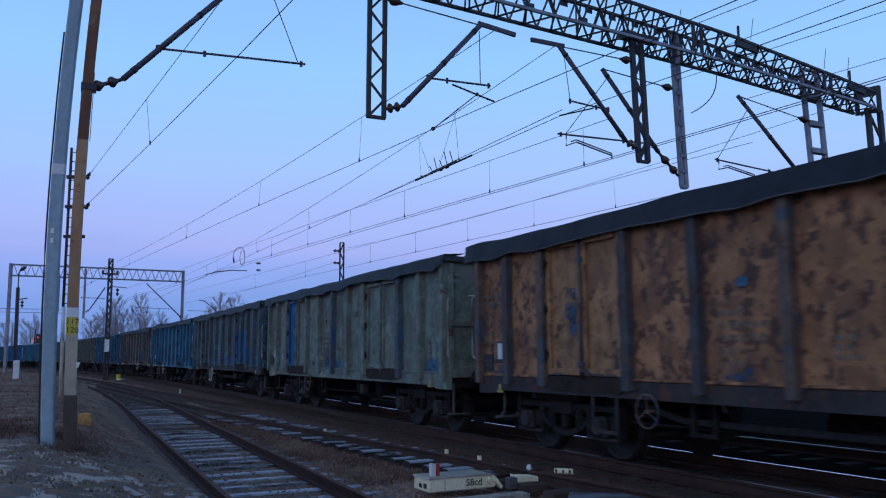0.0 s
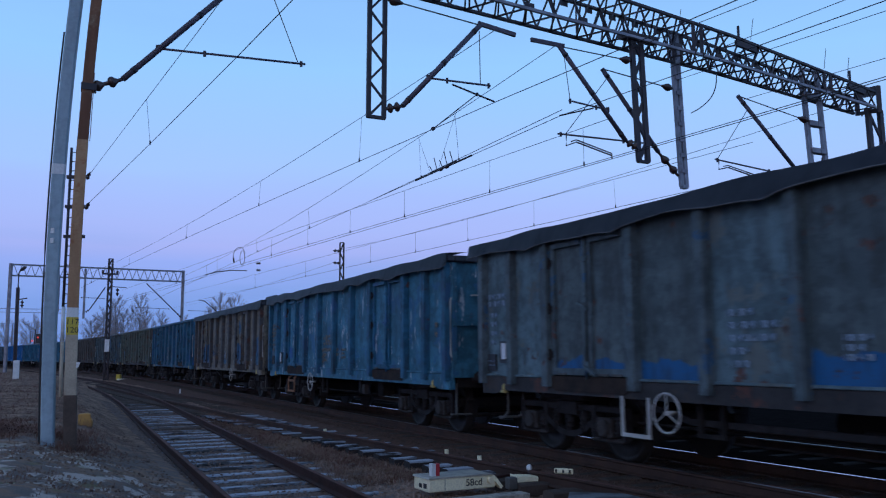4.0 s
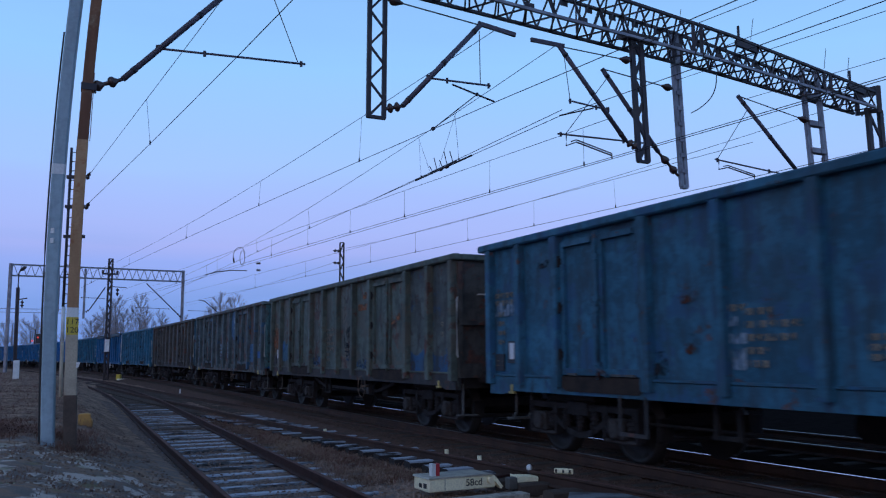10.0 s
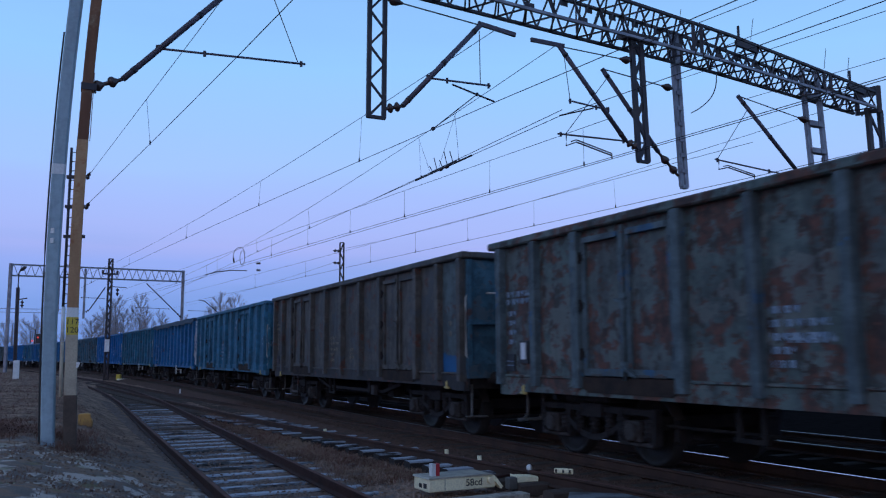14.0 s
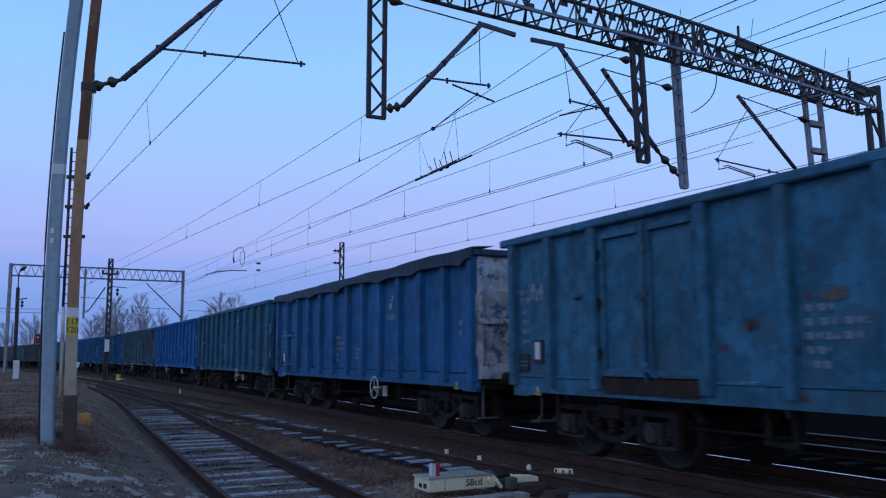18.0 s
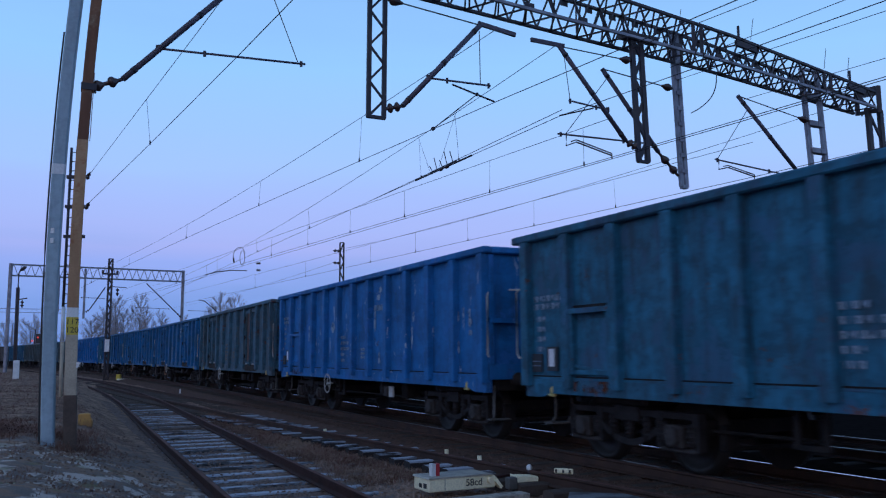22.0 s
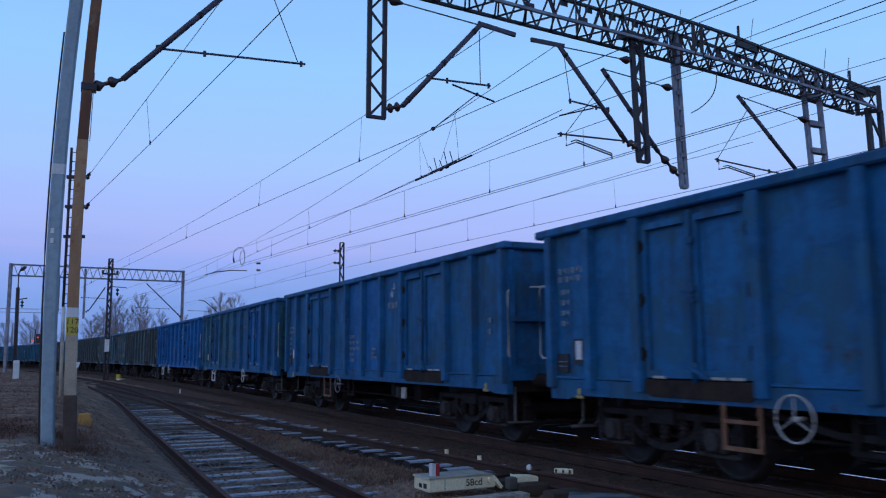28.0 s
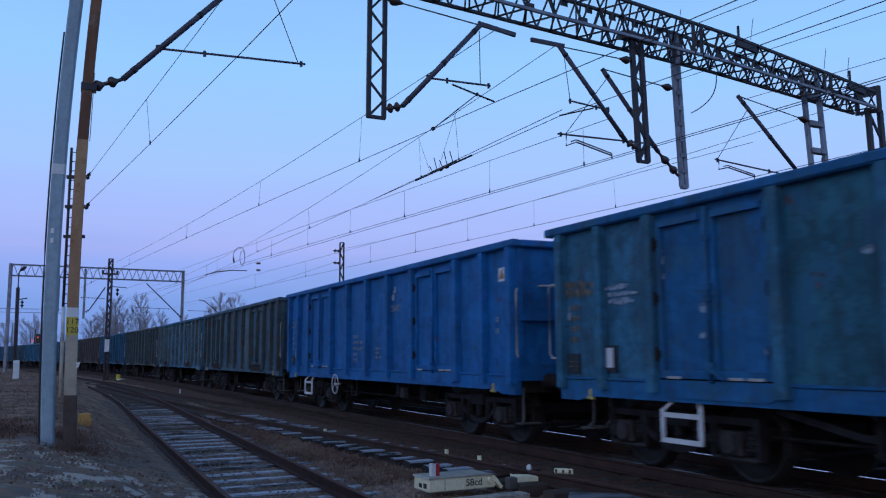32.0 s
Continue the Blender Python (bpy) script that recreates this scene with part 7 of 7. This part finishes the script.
part("plate", made(lambda bm: [box(bm, -0.13, 0.13, -0.02, 0.02, -0.035, 0.035), rounded(bm, 0.01)]), M_CREAM, tag_plate, at=pose(1.60, 11.5, -0.10, 0, 0, -25))
for _dx in (-0.10, 0.0, 0.09):
    part("bolt", made(lambda bm: box(bm, -0.012, 0.012, -0.028, -0.02, -0.022, 0.022)), M_BLACK, tag_plate, at=pose(1.60 + _dx * 0.9, 11.5 - _dx * 0.42, -0.10, 0, 0, -25))
for _x, _y, _h in ((-2.54, 18.2, 0.10), (0.04, 13.9, 0.13), (0.54, 13.1, 0.12)):
    st = tagged(new("marker_peg"), "short pale marker peg beside the rail", "peg", "marker pegs")
    part("peg", made(lambda bm: rod(bm, (_x, _y, -0.26), (_x, _y, -0.20 + _h), 0.035, 6)), M_CREAM, st)
M_SLAB = surface("mottled_concrete_slab", (0.52, 0.46, 0.38), (0.28, 0.25, 0.22), 9.0, 0.9, 0.0, 50, 0.5)
plank = tagged(new("concrete_slab"), "mottled grey concrete slab beside the point machine", "slab")
part("slab", made(lambda bm: [box(bm, -0.55, 0.55, -0.11, 0.11, 0.0, 0.07), rounded(bm, 0.01)]), M_SLAB, plank, at=pose(0.54, 10.58, -0.335, 0, 0, 29))
board = tagged(new("timber_board"), "frosted timber board with yellow edge", "board")
part("plank", made(lambda bm: [box(bm, -0.45, 0.45, -0.22, 0.22, 0.0, 0.06), rounded(bm, 0.01)]), M_FROST, board, at=pose(1.86, 9.75, -0.2, 0, 0, -10))
part("edge", made(lambda bm: box(bm, -0.46, 0.40, -0.245, -0.222, 0.0, 0.055)), M_YELLOWSIGN, board, "worn yellow edge", at=pose(1.86, 9.75, -0.2, 0, 0, -10))
white_peg = tagged(new("marker_peg"), "white marker peg between the tracks", "peg", "marker pegs")
part("peg", made(lambda bm: [box(bm, -12.19, -12.135, 39.1, 39.16, -0.24, -0.04)]), M_WHITE, white_peg)
part("stem", made(lambda bm: [box(bm, -12.18, -12.145, 39.11, 39.15, -0.42, -0.24)]), M_RAILDARK, white_peg)
ymark = tagged(new("yellow_marker"), "yellow painted switch marker box beside the track", "marker box")
_q = on_line(-68.3, -1.75) + Vector((0.6, 0.0, 0.0))
part("box", made(lambda bm: [box(bm, _q.x - 0.68, _q.x - 0.34, _q.y, _q.y + 0.3, -0.40, 0.12), rounded(bm, 0.03)]), M_YELLOWSIGN, ymark)
far_machine = tagged(new("point_machine"), "distant cream point machine by the crossover", "point machine")
part("housing", made(lambda bm: [box(bm, _q.x - 0.25, _q.x + 0.75, _q.y - 0.9, _q.y - 0.6, -0.36, -0.17), rounded(bm, 0.03)]), M_CREAM, far_machine)
part("cover", made(lambda bm: box(bm, _q.x + 0.2, _q.x + 0.55, _q.y - 0.95, _q.y - 0.9, -0.4, -0.17)), M_WHITE, far_machine)
lump = tagged(new("orange_canister"), "dirty orange plastic canister lying in grass", "canister")
part("body", made(lambda bm: [prism(bm, [(-0.10, 0.0), (0.17, 0.0), (0.16, 0.13), (0.09, 0.16), (0.11, 0.25), (0.03, 0.26), (-0.13, 0.22)], 1, -0.10, 0.10), rounded(bm, 0.018)]), M_ORANGE, lump, at=pose(-7.25, 17.14, 0.08, 0, 8, 20))


# ---- bare trees and far woods ----
def bare_tree(label, x, y, h, wide, seed):
    """A leafless tree: a trunk, steep limbs that fan out to a rounded crown, and fine twigs."""
    rng = random.Random(seed)
    root = tagged(new("bare_tree"), label, "tree", "bare trees")
    trunk, crown = bmesh.new(), bmesh.new()
    base, top = Vector((x, y, -0.6)), Vector((x + rng.uniform(-0.3, 0.3), y, h * 0.86))
    rod(trunk, base, top, h * 0.014, 6, 0.03)

    def grow(p, d, length, r, depth):
        bend = (d + Vector((rng.uniform(-0.18, 0.18), rng.uniform(-0.18, 0.18), 0.16))).normalized()
        m = p + d * length * 0.5
        q = m + bend * length * 0.5
        rod(crown, p, m, r, 4 if depth < 2 else 3, r * 0.75)
        rod(crown, m, q, r * 0.75, 4 if depth < 2 else 3, r * 0.45)
        if depth >= 3:
            return
        for i in range((6, 5, 4)[depth]):
            f = rng.uniform(0.3, 1.0)
            a = rng.uniform(0, 2 * math.pi)
            nd = (bend + Vector((math.cos(a), math.sin(a), rng.uniform(0.1, 0.6))) * rng.uniform(0.3, 0.6)).normalized()
            grow(p.lerp(m, f * 2) if f < 0.5 else m.lerp(q, f * 2 - 1), nd, length * rng.uniform(0.45, 0.7), max(r * 0.42, 0.0078), depth + 1)
    for i in range(20):
        f = 0.20 + 0.77 * i / 19
        a = i * 2.4 + rng.uniform(-0.4, 0.4)
        out = wide * (0.55 + 0.45 * math.sin(math.pi * min(1, f * 0.95))) * rng.uniform(0.75, 1.1)
        tip = Vector((x + math.cos(a) * out, y + math.sin(a) * out, h * (0.36 + 0.62 * f + rng.uniform(-0.05, 0.03)) - out * 0.12))
        p = base.lerp(top, f)
        grow(p, (tip - p).normalized(), (tip - p).length * 0.72, h * 0.0045, 0)
    # trunk and crown colours carry the haze
    part("trunk", trunk, M_BARK, root)
    part("crown", crown, M_HAZEBARK, root)


for _i, (_x, _y, _h, _w) in enumerate(((-44.6, 168, 14.9, 2.6), (-42.3, 170, 14.0, 2.3), (-47.0, 172, 12.6, 2.2), (-64.6, 166, 14.2, 1.9), (-60.7, 168, 14.4, 2.2), (-68.6, 172, 12.2, 2.2),
                                       (-71.0, 175, 11.2, 2.4), (-62.6, 176, 11.8, 1.8), (-66.6, 175, 12.0, 2.2), (-54.2, 176, 10.2, 1.7), (-74.5, 178, 10.4, 2.3), (-39.6, 174, 11.6, 2.2), (-57.9, 172, 11.0, 1.9), (-84.0, 176, 9.6, 2.6), (-88.5, 180, 10.4, 2.8), (-92.5, 178, 9.4, 2.6))):
    bare_tree("tall leafless tree with thin upright twigs", _x, _y, _h, _w, 40 + _i)


def far_woods():
    rng = random.Random(5)
    bm = bmesh.new()
    for i in range(1500):
        a = radians(rng.uniform(-60, 40))
        d = rng.uniform(230, 330)
        h = rng.uniform(4.5, 9.5) * (1.0 if a < radians(-22) else 0.75)
        x, y = math.sin(a) * d, math.cos(a) * d
        rod(bm, (x, y, -0.6), (x + rng.uniform(-0.5, 0.5), y, h * 0.75), 0.16, 3, 0.05)
        for k in range(6):
            z = h * rng.uniform(0.25, 0.7)
            b = rng.uniform(0, 6.28)
            rod(bm, (x, y, z), (x + math.cos(b) * h * 0.2, y, z + h * rng.uniform(0.15, 0.3)), 0.07, 3, 0.03)
    tagged(part("far_woods", bm, M_HAZEBARK), "low leafless woods along the horizon", "woods", kind="stuff")


far_woods()


# ---- loose stuff: stones, dead grass, frost ----
def scatter(n, rng, s0, s1, l0, l1):
    s = np.array([rng.uniform(s0, s1) for _ in range(n)])
    lat = np.array([rng.uniform(l0, l1) for _ in range(n)])
    return s, lat, ground_z(s, lat)


def stones(name, label, n, s0, s1, l0, l1, size, mat, seed, lift=0.0, level=None):
    rng = random.Random(seed)
    s, lat, z = scatter(n, rng, s0, s1, l0, l1)
    if level is not None:
        z = z * 0 + level
    verts, faces = [], []
    for i in range(n):
        p = on_line(s[i], lat[i], z[i] + lift)
        r = size * rng.uniform(0.5, 1.3)
        k = len(verts)
        a = rng.uniform(0, 6.28)
        for ang, rad, h in ((0, 1, -0.3), (1.6, 0.8, -0.3), (3.1, 1.0, -0.3), (4.6, 0.9, -0.3), (0.7, 0.7, 0.55), (2.4, 0.65, 0.7), (4.0, 0.7, 0.5)):
            verts.append((p.x + math.cos(a + ang) * r * rad * rng.uniform(0.8, 1.2), p.y + math.sin(a + ang) * r * rad * rng.uniform(0.8, 1.2), p.z + h * r))
        faces += [(k, k + 1, k + 4), (k + 1, k + 5, k + 4), (k + 1, k + 2, k + 5), (k + 2, k + 6, k + 5), (k + 2, k + 3, k + 6), (k + 3, k, k + 6), (k, k + 4, k + 6), (k + 4, k + 5, k + 6)]
    me = bpy.data.meshes.new(name)
    me.from_pydata(verts, [], faces)
    me.materials.append(None)
    tagged(part(name, me, mat), label, "stones", kind="stuff")


def grass(name, label, n, s0, s1, l0, l1, h, seed, clump=0.16, mat=None):
    rng = random.Random(seed)
    verts, faces = [], []
    count = n // 9
    s, lat, z = scatter(count, rng, s0, s1, l0, l1)
    for i in range(count):
        p = on_line(s[i], lat[i], z[i] - 0.02)
        if noise.noise((p.x * 0.8, p.y * 0.8, seed)) < -0.12 or (-11.2 < s[i] < -7.5 and -4.1 < lat[i] < -2.0):
            continue
        for _ in range(9):
            x, y = p.x + rng.gauss(0, clump), p.y + rng.gauss(0, clump)
            hh, a = h * rng.uniform(0.4, 1.3), rng.uniform(0, 6.28)
            lean, w = rng.uniform(0.4, 1.7) * hh, 0.0035
            k = len(verts)
            dx, dy = math.cos(a), math.sin(a)
            mx, my, mz = x + dx * lean * 0.4, y + dy * lean * 0.4, p.z + hh * 0.55
            verts += [(x - dy * w, y + dx * w, p.z), (x + dy * w, y - dx * w, p.z), (mx + dy * w * 0.8, my - dx * w * 0.8, mz), (mx - dy * w * 0.8, my + dx * w * 0.8, mz), (x + dx * lean, y + dy * lean, p.z + hh * 0.7)]
            faces += [(k, k + 1, k + 2, k + 3), (k + 3, k + 2, k + 4)]
    me = bpy.data.meshes.new(name)
    me.from_pydata(verts, [], faces)
    me.materials.append(None)
    tagged(part(name, me, mat or M_STRAW), label, "grass", kind="stuff")


stones("ballast_stones", "loose brown ballast stones on the track bed", 26000, -34, 2, -4.2, -1.3, 0.026, M_DARKSTONE, 3, 0.0)
stones("siding_stones", "small dark stones between the siding sleepers", 22000, -36, -5, -5.95, -4.0, 0.021, M_PALESTONE, 4, 0.004)
stones("bed_stones", "brown ballast stones round the main rails", 20000, -30, 3, -1.7, 1.5, 0.017, M_CLOD, 13, 0.0, -0.185)
stones("debris_stones", "dirt and pebbles lying on the siding sleepers", 2600, -30, -6, -6.0, -4.3, 0.016, M_STONE, 14, 0.0, -0.366)
stones("dirt_clods", "dark clods and rotten leaves on the bank", 1500, -40, -4, -12.5, -6.2, 0.020, M_CLOD, 15)
stones("cinder_stones", "coarse cinders on the bank", 16000, -26, -4, -11.5, -6.2, 0.018, M_STONE, 6)
grass("track_grass", "dead brown grass between siding and crossover", 24000, -30, -7, -3.80, -2.75, 0.10, 7)
grass("track_weeds", "brown dead weeds between siding and crossover", 26000, -30, -7, -3.80, -2.75, 0.12, 17, 0.12, M_WEED)
grass("bank_grass", "dead brown grass tufts on the bank", 44000, -40, -6.5, -12.5, -6.9, 0.055, 8, 0.2, M_WEED)
grass("far_weeds", "red-brown dead weeds along the siding", 30000, -75, -14, -17, -7.2, 0.13, 12, 0.3, M_WEED)
grass("mast_grass", "taller dead grass round the mast foot", 20000, -17, -12.6, -9.6, -7.3, 0.12, 9, 0.2, M_WEED)



# ---- movement ----
def wagon_pose(s_front):
    a, b = on_line(s_front - 1.9), on_line(s_front - 10.9)
    mid = (a + b) / 2
    d = a - b
    return Matrix.LocRotScale((mid.x, mid.y, 0.0), Euler((0, 0, math.atan2(d.y, d.x))), None)


def motions():
    ends = [0.5 * i for i in range(65)]
    turns = [2 * i / 30 for i in range(481)]
    for k, (root, sets) in enumerate(TRAIN):
        walk(root, [(t, wagon_pose(train_s(t) - PITCH_M * k)) for t in ends])
        if k < 18:
            for w in sets:
                p = w.location.copy()
                walk(w, [(t, Matrix.Translation(p) @ Matrix.Rotation((train_s(t) - train_s(0)) / 0.455, 4, 'Y')) for t in turns])


motions()
